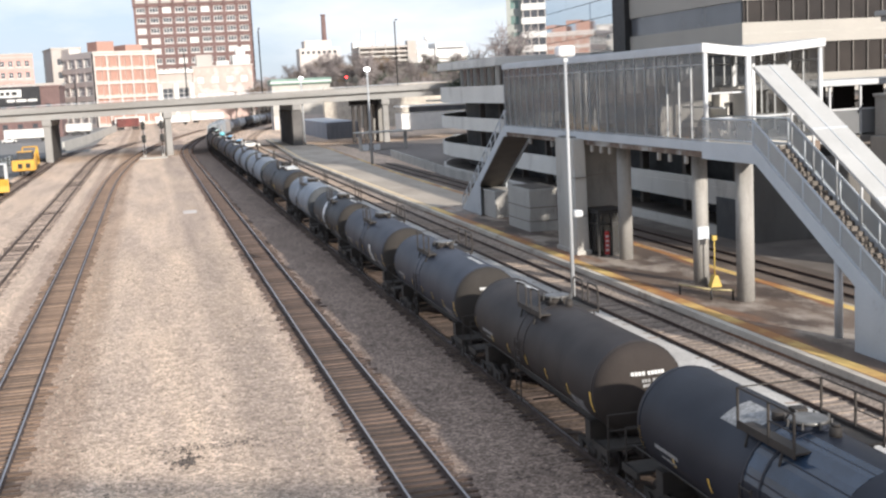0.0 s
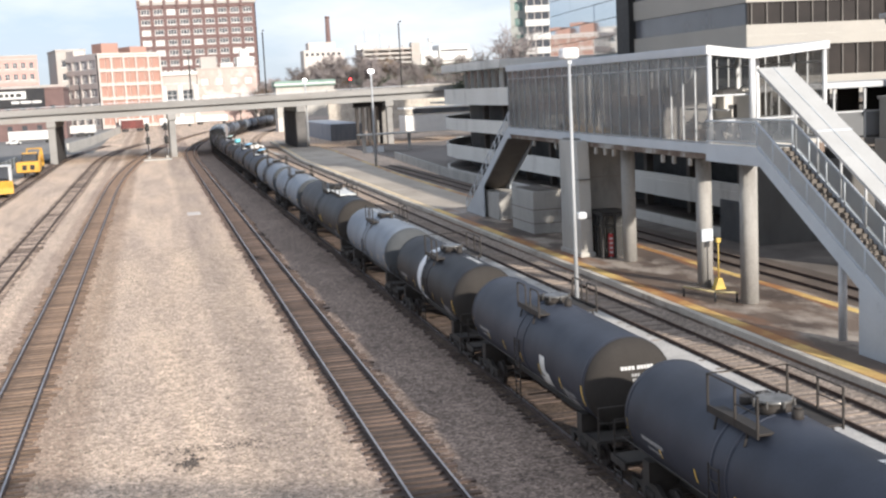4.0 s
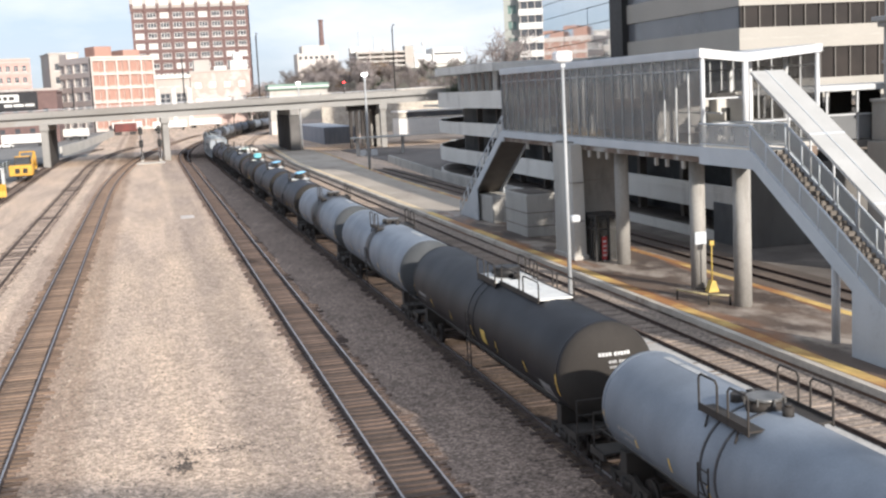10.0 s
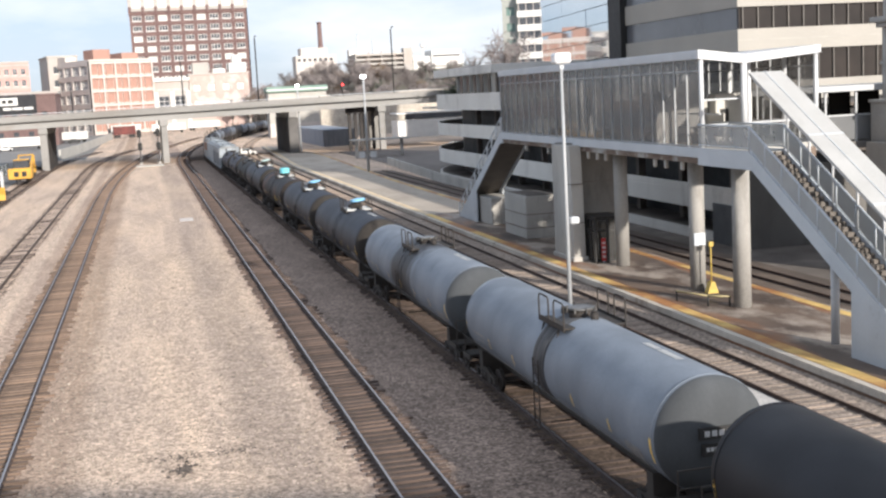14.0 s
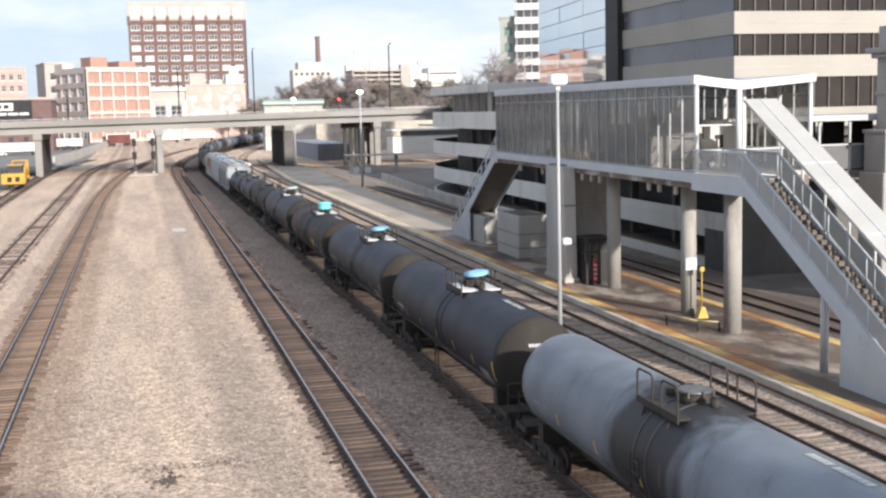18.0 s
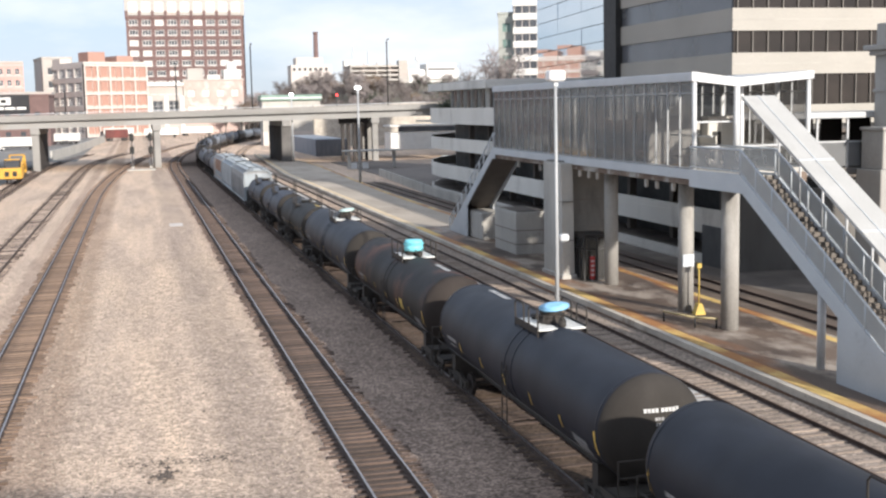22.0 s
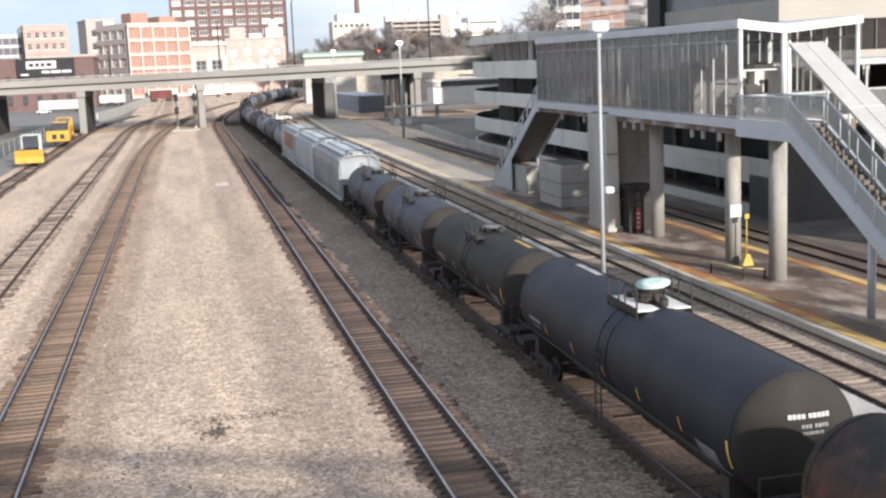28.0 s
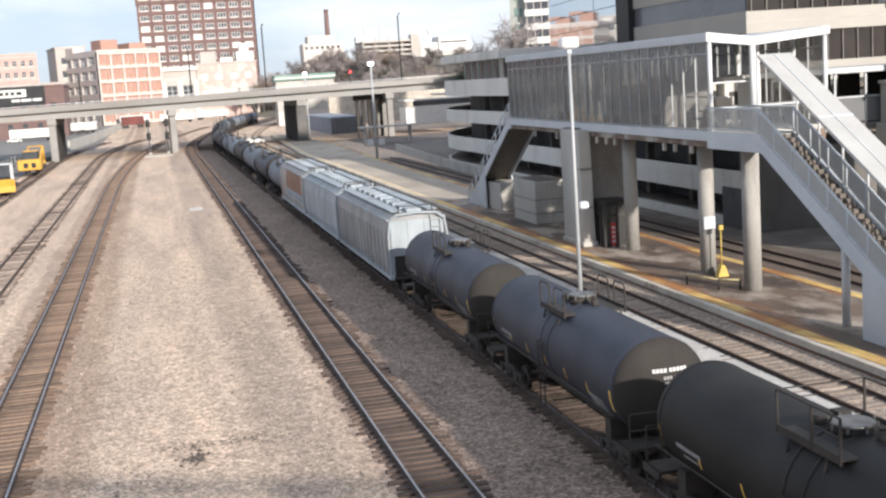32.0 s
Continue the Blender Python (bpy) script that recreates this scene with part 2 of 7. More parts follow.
M_steel = mat("pale_blue_grey_steel_paint", (0.50, 0.53, 0.56), (0.45, 0.48, 0.51), 0.5, 0.5, fine=15, speck_range=(0.94, 1.06), stain=(0.22, 0.22, 0.21), stain_scale=0.7, stain_at=(0.62, 0.85))
M_white_steel = mat("white_steel_paint", (0.58, 0.59, 0.60), (0.50, 0.51, 0.52), 0.6, 0.45, stain=(0.45, 0.43, 0.40), stain_scale=0.9, stain_at=(0.62, 0.85))
M_dark = mat("black_paint_and_shade_fill", (0.02, 0.019, 0.019), (0.012, 0.012, 0.012), 2, 0.6)
M_asphalt = mat("asphalt", (0.0935, 0.0918, 0.0901), (0.068, 0.068, 0.068), 0.4, 0.9, bump=0.4, fine=20, stain=(0.10, 0.095, 0.09), stain_scale=0.1)
M_road = mat("pale_road", (0.22, 0.21, 0.20), (0.16, 0.155, 0.15), 0.2, 0.9, bump=0.2, fine=15)

# ---- building blocks ----
def part(name, bm, material, parent=None, label="", smooth=False):
    """Links a bmesh as ONE mesh object, under a thing where one is given."""
    me = bpy.data.meshes.new(name)
    bm.to_mesh(me)
    bm.free()
    for m in (material if isinstance(material, (list, tuple)) else [material]):
        me.materials.append(m)
    if smooth:
        for p in me.polygons:
            p.use_smooth = True
    ob = new(name, me)
    if parent:
        ob.parent = parent
    if label:
        ob["label"] = label
    return ob


def share(name, mesh, parent, m):
    """Another object on the same mesh."""
    ob = new(name, mesh)
    ob.parent = parent
    ob.matrix_basis = m
    return ob


def bx(bm, x0, x1, y0, y1, z0, z1, mi=0):
    vs = [bm.verts.new((x, y, z)) for z in (z0, z1) for y in (y0, y1) for x in (x0, x1)]
    for f in ((0, 2, 3, 1), (4, 5, 7, 6), (0, 1, 5, 4), (2, 6, 7, 3), (0, 4, 6, 2), (1, 3, 7, 5)):
        bm.faces.new([vs[i] for i in f]).material_index = mi
    return vs


def boxm(*spans, bevel=0.0):
    """A bmesh of one or several boxes, with worn edges."""
    bm = bmesh.new()
    for s in spans:
        bx(bm, *s)
    if bevel:
        bmesh.ops.bevel(bm, geom=list(bm.edges), offset=bevel, segments=1, affect="EDGES")
    return bm


def bar(bm, a, b, r=0.03, n=6, r2=None, mi=0):
    """A round bar from a to b."""
    a, b = Vector(a), Vector(b)
    d = (b - a).normalized()
    u = d.orthogonal().normalized()
    v = d.cross(u)
    rings = []
    for p, rr in ((a, r), (b, r if r2 is None else r2)):
        rings.append([bm.verts.new(p + rr * (math.cos(2 * math.pi * i / n) * u + math.sin(2 * math.pi * i / n) * v)) for i in range(n)])
    for i in range(n):
        f = bm.faces.new((rings[0][i], rings[0][(i + 1) % n], rings[1][(i + 1) % n], rings[1][i]))
        f.material_index = mi
        f.smooth = n > 6
    bm.faces.new(rings[0][::-1]).material_index = mi
    bm.faces.new(rings[1]).material_index = mi


def tube(bm, pts, r=0.03, n=6):
    """One bent round bar through all the points."""
    pts = [Vector(p) for p in pts]
    rings, u = [], None
    for i, p in enumerate(pts):
        d = (pts[min(i + 1, len(pts) - 1)] - pts[max(i - 1, 0)]).normalized()
        u = d.orthogonal().normalized() if u is None else (u - d * u.dot(d)).normalized()
        v = d.cross(u)
        rings.append([bm.verts.new(p + r * (math.cos(2 * math.pi * k / n) * u + math.sin(2 * math.pi * k / n) * v)) for k in range(n)])
    for a, b in zip(rings, rings[1:]):
        for k in range(n):
            bm.faces.new((a[k], a[(k + 1) % n], b[(k + 1) % n], b[k]))
    bm.faces.new(rings[0][::-1])
    bm.faces.new(rings[-1])
    return bm


def bars(*segs, r=0.03, n=6):
    bm = bmesh.new()
    for a, b in segs:
        bar(bm, a, b, r, n)
    return bm


def prism(bm, outline, axis, lo, hi, mi=0):
    """Extrudes an outline (pairs) along an axis: 'x' takes (y, z), 'y' takes (x, z), 'z' takes (x, y)."""
    def at(p, h):
        return {"x": (h, p[0], p[1]), "y": (p[0], h, p[1]), "z": (p[0], p[1], h)}[axis]
    a = [bm.verts.new(at(p, lo)) for p in outline]
    b = [bm.verts.new(at(p, hi)) for p in outline]
    n = len(outline)
    for i in range(n):
        bm.faces.new((a[i], a[(i + 1) % n], b[(i + 1) % n], b[i])).material_index = mi
    bm.faces.new(a[::-1]).material_index = mi
    bm.faces.new(b).material_index = mi
    bmesh.ops.recalc_face_normals(bm, faces=bm.faces)


def empty(name, m=None, **tags):
    ob = new(name)
    if m is not None:
        ob.matrix_basis = m
    return tagged(ob, **tags)


def holed_wall(bm, width, height, holes, depth, thick, mi=0):
    """A wall in the xz plane, front at y=0 facing -y, with real openings (x0, x1, z0, z1) and reveals of that depth."""
    xs = sorted({0.0, width, *[h[0] for h in holes], *[h[1] for h in holes]})
    zs = sorted({0.0, height, *[h[2] for h in holes], *[h[3] for h in holes]})
    grid = {}
    def v(x, z, y=0.0):
        k = (round(x, 4), round(z, 4), y)
        if k not in grid:
            grid[k] = bm.verts.new((x, y, z))
        return grid[k]
    def inside(x, z):
        return any(h[0] < x < h[1] and h[2] < z < h[3] for h in holes)
    for i in range(len(xs) - 1):
        for j in range(len(zs) - 1):
            if not inside((xs[i] + xs[i + 1]) / 2, (zs[j] + zs[j + 1]) / 2):
                bm.faces.new((v(xs[i], zs[j]), v(xs[i + 1], zs[j]), v(xs[i + 1], zs[j + 1]), v(xs[i], zs[j + 1]))).material_index = mi
    for a, b, c, d in holes:
        front = [(a, c), (b, c), (b, d), (a, d)]
        for k in range(4):
            p, q = front[k], front[(k + 1) % 4]
            vs = [v(p[0], p[1]), v(q[0], q[1]), v(q[0], q[1], depth), v(p[0], p[1], depth)]
            bm.faces.new(vs).material_index = mi
    if thick:
        bx(bm, 0, width, depth + 0.002, depth + thick, 0, height, mi)


# the tracks run along y and bend to the right far off
BEND_Y, BEND_R = 228.0, 830.0


def along(offset, s, bend=(BEND_Y, BEND_R)):
    """Place and heading (degrees) on a track that runs at x = offset before the bend."""
    if s <= bend[0]:
        return offset, s, 0.0
    r = bend[1] - (offset - 12.75)
    a = (s - bend[0]) / bend[1]
    return offset + r * (1 - math.cos(a)), bend[0] + r * math.sin(a), -math.degrees(a)


def sweep(bm, offset, profile, s0, s1, step=12.0, mi=0, bend=(BEND_Y, BEND_R)):
    """A profile of (across, up) swept along a track."""
    n = max(1, int((min(s1, bend[0]) - s0) / 60)) if s0 < bend[0] else 0
    stops = [s0 + (min(s1, bend[0]) - s0) * i / n for i in range(n + 1)] if n else [s0]
    while stops[-1] < s1 - 0.1:
        stops.append(min(s1, stops[-1] + step))
    rings = []
    for s in stops:
        x, y, h = along(offset, s, bend)
        c, d = math.cos(radians(h)), math.sin(radians(h))
        rings.append([bm.verts.new((x + a * c, y + a * d, u)) for a, u in profile])
    k = len(profile)
    for p, q in zip(rings, rings[1:]):
        for i in range(k):
            bm.faces.new((p[i], p[(i + 1) % k], q[(i + 1) % k], q[i])).material_index = mi
    bm.faces.new(rings[0][::-1])
    bm.faces.new(rings[-1])
    bmesh.ops.recalc_face_normals(bm, faces=bm.faces)


# ---- ground and tracks ----
bm = bmesh.new()
grid = [bm.verts.new((x, y, -0.22)) for y in (-300, 0, 300, 900, 4000) for x in (-3000, -300, 0, 300, 3000)]
for j in range(4):
    for i in range(4):
        bm.faces.new((grid[j * 5 + i], grid[j * 5 + i + 1], grid[j * 5 + i + 6], grid[j * 5 + i + 5]))
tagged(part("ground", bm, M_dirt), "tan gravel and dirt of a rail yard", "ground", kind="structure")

RAIL = [(-0.07, -0.175), (0.07, -0.175), (0.07, -0.15), (0.012, -0.13), (0.012, -0.04), (0.036, -0.03), (0.036, 0.0), (-0.036, 0.0), (-0.036, -0.03), (-0.012, -0.04), (-0.012, -0.13), (-0.07, -0.15)]


def track(offset, s0, s1, near, label, wood=M_tie, bed=M_ballast, rail_top=M_rail, half=1.05, bed_z=-0.205, bend=(BEND_Y, BEND_R), sunk=0.0):
    """Ballast bed, wooden ties and two steel rails; the ties of the near stretch are pieces of their own."""
    t = empty("railway_track", label=label, category="railway track", group="yard tracks")
    bm = bmesh.new()
    sweep(bm, offset, [(-half - 0.12, -0.33), (-half, bed_z), (half, bed_z), (half + 0.12, -0.33)], s0, s1, bend=bend)
    part("ballast_bed", bm, bed, t, "dark crushed stone ballast")
    for side in (-0.7525, 0.7525):
        bm = bmesh.new()
        sweep(bm, offset + side, RAIL, s0, s1, bend=bend)
        for f in bm.faces:
            f.material_index = 0 if f.normal.z > 0.9 and f.calc_center_median().z > -0.01 else 1
        part("rail", bm, [rail_top, M_rail_rust], t, "worn steel rail with shiny head")
    rnd = random.Random(int(offset * 10))
    tie = bpy.data.meshes.new("tie")
    bm = boxm((-1.3, 1.3, -0.115, 0.115, -0.36, -0.138), bevel=0.012)
    bm.to_mesh(tie)
    bm.free()
    tie.materials.append(wood)
    rest = bmesh.new()
    s, count = s0 + 0.3, 0
    while s < s1:
        x, y, h = along(offset, s, bend)
        m = pose(x + rnd.uniform(-0.13, 0.13), y, rnd.uniform(-0.030, 0.012) - sunk, 0, 0, h + rnd.uniform(-1.5, 1.5)) @ Matrix.Diagonal((rnd.uniform(0.86, 1.08), rnd.uniform(0.75, 1.05), 1, 1))
        if near[0] < s < near[1] and count < 290:
            share("tie", tie, t, m)
            count += 1
        else:
            vs = bx(rest, -1.3, 1.3, -0.115, 0.115, -0.36, -0.138)
            bmesh.ops.transform(rest, matrix=m, verts=vs)
        s += 0.52 if s < 330 else 1.04
    if len(rest.verts):
        tagged(part("tie_rest", rest, wood, t), kind="stuff")
    else:
        rest.free()
    return t


TRAIN_X = 12.75
M_rust_rail = mat("rusty_rail_head", (0.16, 0.10, 0.07), (0.11, 0.075, 0.06), 2, 0.6, metal=0.3)
M_worn_tie = mat("worn_brown_tie_wood", (0.215, 0.148, 0.108), (0.115, 0.080, 0.060), 3.0, 0.9, bump=0.5, fine=25, vary=0.35, stretch=(0.5, 4, 4))
M_warm_bed = gravel("warm_brown_ballast", (0.235, 0.172, 0.128), (0.15, 0.112, 0.086), 11, 0.6, 1.4)
track(-5.90, 12, 420, (18, 165), "railway track with sun-bleached wooden ties", bend=(150, 1500), wood=M_worn_tie, bed=M_warm_bed)
track(6.85, 12, 520, (18, 165), "railway track with worn wooden ties")
M_brown_bed = gravel("brown_dusty_ballast", (0.145, 0.106, 0.08), (0.09, 0.067, 0.053), 12, 0.6, 1.4)
track(TRAIN_X, -60, 620, (14, 160), "railway track under the freight train", bed=M_brown_bed, bed_z=-0.158)
M_pale_tie = mat("dusty_pale_tie_wood", (0.30, 0.238, 0.193), (0.22, 0.174, 0.142), 3.0, 0.9, bump=0.5, fine=25, vary=0.3, stretch=(0.5, 4, 4))
M_tan_bed = gravel("dusty_tan_ballast", (0.33, 0.272, 0.228), (0.25, 0.206, 0.173), 11, 0.6, 1.4)
track(21.45, 12, 520, (24, 140), "dusty railway track beside the station platform", wood=M_pale_tie, bed=M_tan_bed, rail_top=M_rust_rail, bed_z=-0.172)
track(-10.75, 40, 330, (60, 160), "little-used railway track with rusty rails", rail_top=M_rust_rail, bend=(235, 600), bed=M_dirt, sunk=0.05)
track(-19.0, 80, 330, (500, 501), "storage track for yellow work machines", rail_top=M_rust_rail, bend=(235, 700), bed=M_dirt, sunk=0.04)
M_dark_gravel = gravel("grey_brown_ballast_gravel", (0.262, 0.2, 0.164), (0.205, 0.157, 0.13), 13, 0.5, 1.6)
bm = bmesh.new()
sweep(bm, 9.75, [(-2.3, -0.33), (-2.1, -0.212), (1.85, -0.20), (2.0, -0.33)], -60, 520)
tagged(part("ballast_strip", bm, M_dark_gravel), "grey-brown ballast between two tracks", "ballast", kind="structure")

# ---- road overpass ----
M_bridge = mat("overpass_concrete", (0.29, 0.28, 0.265), (0.225, 0.217, 0.205), 0.15, 0.85, bump=0.2, fine=8, stain=(0.20, 0.185, 0.165), stain_scale=0.25, stain_at=(0.55, 0.75), stretch=(0.3, 1, 1.5))
M_girder = mat("overpass_girder_paint", (0.29, 0.285, 0.275), (0.24, 0.235, 0.225), 0.2, 0.6, stain=(0.24, 0.21, 0.18), stain_scale=0.3, stretch=(0.4, 1, 1))
# these two dark tones carry the shade under the deck in their colour
M_pier_shade = mat("shade_dark_concrete", (0.055, 0.048, 0.045), (0.035, 0.031, 0.03), 0.4, 0.9, bump=0.2, fine=8)
M_pier = mat("shade_toned_pier_concrete", (0.13, 0.122, 0.115), (0.085, 0.08, 0.076), 0.4, 0.9, bump=0.2, fine=8)
over = empty("road_overpass", label="concrete and steel road overpass across the yard", category="bridge")
def grade(x):
    return 0.9 * math.sin(max(-1, min(1, (x - 20) / 130)) * 1.57)
def deck_strip(name, y0, y1, z0, z1, material, label="", xs=range(-240, 241, 12)):
    bm = bmesh.new()
    rings = [[bm.verts.new((x, y, z + grade(x))) for y, z in ((y0, z0), (y1, z0), (y1, z1), (y0, z1))] for x in xs]
    for p, q in zip(rings, rings[1:]):
        for i in range(4):
            bm.faces.new((p[i], p[(i + 1) % 4], q[(i + 1) % 4], q[i]))
    bm.faces.new(rings[0]); bm.faces.new(rings[-1])
    bmesh.ops.recalc_face_normals(bm, faces=bm.faces)
    return part(name, bm, material, over, label)
for y in (246.4, 252.0, 258.0, 264.0, 269.6):
    deck_strip("girder", y - 0.25, y + 0.25, 8.55, 9.95, M_girder, "pale painted steel girder")
deck_strip("deck_slab", 245.2, 271.0, 9.95, 10.25, M_bridge)
deck_strip("parapet", 245.2, 245.5, 10.25, 11.15, M_bridge, "pale concrete parapet")
deck_strip("parapet", 270.7, 271.0, 10.25, 11.15, M_bridge)
deck_strip("parapet_rail", 245.25, 245.4, 11.38, 11.48, M_steel, "steel rail on the parapet")
for x in range(-238, 240, 7):
    part("rail_post", boxm((x - 0.08, x + 0.08, 245.26, 245.40, 11.1 + grade(x), 11.4 + grade(x))), M_bridge, over)
for px_ in (-62.0, -37.4, -19.35, 3.9, 29.85, 48.5, 74.0, 99.0):
    part("pier_cap", boxm((px_ - 0.85, px_ + 0.85, 245.6, 271.0, 7.35 + grade(px_), 8.55 + grade(px_)), bevel=0.08), M_bridge, over, "concrete pier cap")
    if px_ in (-37.4, -19.35, 29.85, 74.0):
        w_ = 0.68 if px_ == -19.35 else 1.0
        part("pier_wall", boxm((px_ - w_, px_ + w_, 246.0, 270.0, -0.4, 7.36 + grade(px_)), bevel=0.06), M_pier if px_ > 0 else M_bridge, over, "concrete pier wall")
        # dark sheet over both sides, painted for the shade below the deck
        part("shade_face", boxm((px_ - w_ - 0.02, px_ + w_ + 0.02, 247.2, 269.9, -0.4, 7.30 + grade(px_))), M_pier_shade, over, "near-black side of the pier wall, shade in its colour")
        continue
    if px_ == 48.5:
        for k in range(5):
            part("pier_column", boxm((px_ - 6.6 + 1.25 * k, px_ - 6.0 + 1.25 * k, 249.5, 250.2, -0.4, 7.4 + grade(px_))), M_pier_shade, over, "slim column with deck shade in its colour")
        part("pier_cap", boxm((px_ - 6.9, px_ - 0.8, 249.0, 251.0, 7.3 + grade(px_), 8.5 + grade(px_))), M_pier_shade, over)
    for y in (246.6, 252.4, 258.2, 264.0, 269.8):
        part("pier_column", boxm((px_ - 0.62, px_ + 0.62, y - 0.62, y + 0.62, -0.4, 7.36 + grade(px_)), bevel=0.1), M_bridge, over, "square concrete column")

# ---- station platform ----
plat = empty("station_platform", label="stained concrete station platform with yellow edges", category="platform")
LEFT = [(23.55, 20), (23.55, 200), (27.4, 292)]
RIGHT = [(29.3, 292), (33.4, 240), (33.4, 222), (30.9, 150), (30.6, 120), (30.6, 20)]
bm = bmesh.new()
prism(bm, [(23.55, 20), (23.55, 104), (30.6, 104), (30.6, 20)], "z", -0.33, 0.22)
part("platform_slab", bm, M_deck, plat, "dark stained concrete slab with shade in its tone")
bm = bmesh.new()
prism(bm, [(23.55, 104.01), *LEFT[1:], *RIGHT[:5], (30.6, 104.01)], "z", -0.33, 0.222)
part("platform_slab", bm, M_deck_far, plat, "pale concrete slab")
def edge_strip(name, pts, w, z0, z1, material, label=""):
    bm = bmesh.new()
    for (xa, ya), (xb, yb) in zip(pts, pts[1:]):
        prism(bm, [(xa, ya), (xa + w, ya), (xb + w, yb), (xb, yb)], "z", z0, z1)
    part(name, bm, material, plat, label)
edge_strip("yellow_edge", [(23.9, 20), (23.9, 104)], 0.62, 0.20, 0.226, M_yellow, "worn yellow safety edge")
M_kerb = mat("chipped_pale_concrete_edge", (0.575, 0.525, 0.456), (0.425, 0.381, 0.331), 0.4, 0.85, bump=0.3, fine=18, stain=(0.16, 0.10, 0.065), stain_scale=0.25, stain_at=(0.55, 0.72))
M_yellow_pale = mat("pale_worn_yellow_paint", (0.70, 0.56, 0.36), (0.58, 0.45, 0.29), 0.6, 0.75, bump=0.2, fine=20, stain=(0.42, 0.36, 0.30), stain_scale=0.3)
edge_strip("yellow_edge", [(23.9, 104), *[(x + 0.35, y) for x, y in LEFT[1:]]], 0.62, 0.20, 0.227, M_yellow_pale, "pale worn yellow safety edge")
edge_strip("edge_kerb", [(x - 0.02, y) for x, y in LEFT], 0.30, -0.05, 0.228, M_kerb, "chipped pale concrete edge")
edge_strip("yellow_edge", [(x - 0.75, y) for x, y in RIGHT[::-1][:5]], 0.5, 0.20, 0.226, M_yellow, "worn yellow safety edge")
tagged(part("gravel_strip", boxm((15.0, 23.5, -60, 300, -0.36, -0.212), (15.0, 20.58, -60, 228, -0.3, -0.135)), M_grey_stone), "pale grey gravel strip between the tracks", "gravel", kind="structure")
tagged(part("platform_drain_bed", boxm((22.32, 23.5, -60, 228, -0.3, -0.145)), M_tan_bed), "dusty tan ballast at the foot of the platform", "ballast", kind="structure")
track(33.3, 20, 175, (200, 201), "disused railway track sunk in dirt behind the platform", bed=M_back_dirt, rail_top=M_rust_rail, half=2.2, bed_z=-0.145, sunk=0.04)

# ---- raised walkway over the platform, with stairs at both ends ----
ST = pose(25.7, 52.1, 0, 0, 0, -1.0)     # its near corner; it runs along the platform
M_glass = glass("grimy_grey_glass", (0.36, 0.356, 0.348), 0.06, 0.68)
M_rail_glass = glass("frosted_panel_glass", (0.40, 0.41, 0.41), 0.3, 0.24)
M_landing_glass = glass("clear_landing_glass", (0.52, 0.53, 0.53), 0.15, 0.62)
M_mullion = mat("dull_aluminium", (0.42, 0.43, 0.44), (0.34, 0.35, 0.36), 1.2, 0.45, metal=0.3)
W, LEN, FL, TOP = 6.0, 34.6, 7.75, 12.0
hall = empty("walkway_hall", ST, label="glazed steel walkway hall with a butterfly roof on concrete columns", category="walkway")
part("floor_slab", boxm((-0.05, W + 0.05, 0, LEN, FL - 0.22, FL)), M_concrete, hall)
for x in (0.0, W):
    part("edge_beam", boxm((x - 0.14, x + 0.14, 0, LEN, FL - 0.42, FL + 0.05), bevel=0.02), M_steel, hall, "pale steel edge beam")
    part("eave_beam", boxm((x - 0.16, x + 0.16, -0.2, LEN, TOP, TOP + 0.42), bevel=0.03), M_steel, hall, "grey roof edge beam")
bm = bmesh.new()
prism(bm, [(0.14, TOP + 0.36), (2.2, TOP - 0.02), (W - 0.14, TOP + 0.32), (W - 0.14, TOP + 0.40), (2.2, TOP + 0.08), (0.14, TOP + 0.44)], "y", 0.0, LEN)
part("roof", bm, M_white_steel, hall, "white butterfly roof sheet")
bm = bmesh.new()
prism(bm, [(-0.2, TOP + 0.02), (2.2, TOP - 0.28), (W + 0.2, TOP + 0.05), (W + 0.2, TOP + 0.42), (2.2, TOP + 0.12), (-0.2, TOP + 0.45)], "y", -0.28, -0.02)
part("gable_beam", bm, M_white_steel, hall, "white gable beam")
for x, y, r in ((0.0, -0.12, 0.11), (2.2, -0.12, 0.16), (W, -0.12, 0.11)):
    bm = bmesh.new()
    bar(bm, (x, y, FL), (x, y, TOP), r, 12)
    part("gable_post", bm, M_white_steel, hall, "white steel post")
n = 24
step = LEN / n
for x in (0.0, W):
    for k in range(n + 1):
        part("mullion", boxm((x - 0.05, x + 0.05, k * step - 0.03, k * step + 0.03, FL + 0.05, TOP), bevel=0.008), M_mullion, hall)
    for z in (FL + 0.12, TOP - 0.55):
        part("transom", boxm((x - 0.035, x + 0.035, 0, LEN, z - 0.025, z + 0.025)), M_mullion, hall)
    for k in range(n):
        ob = part("pane", boxm((x - 0.008, x + 0.008, k * step + 0.03, (k + 1) * step - 0.03, FL + 0.05, TOP)), M_glass, hall)
        ob.visible_shadow = False
ob = part("end_pane", boxm((0.05, W - 0.05, LEN - 0.03, LEN - 0.01, FL + 0.05, TOP)), M_glass, hall)
for k in range(6):
    bm = bmesh.new()
    bar(bm, (W - 0.5, 2.0 + 6 * k, FL), (W - 0.5, 2.0 + 6 * k, TOP), 0.12, 10)
    part("inner_post", bm, M_white_steel, hall)

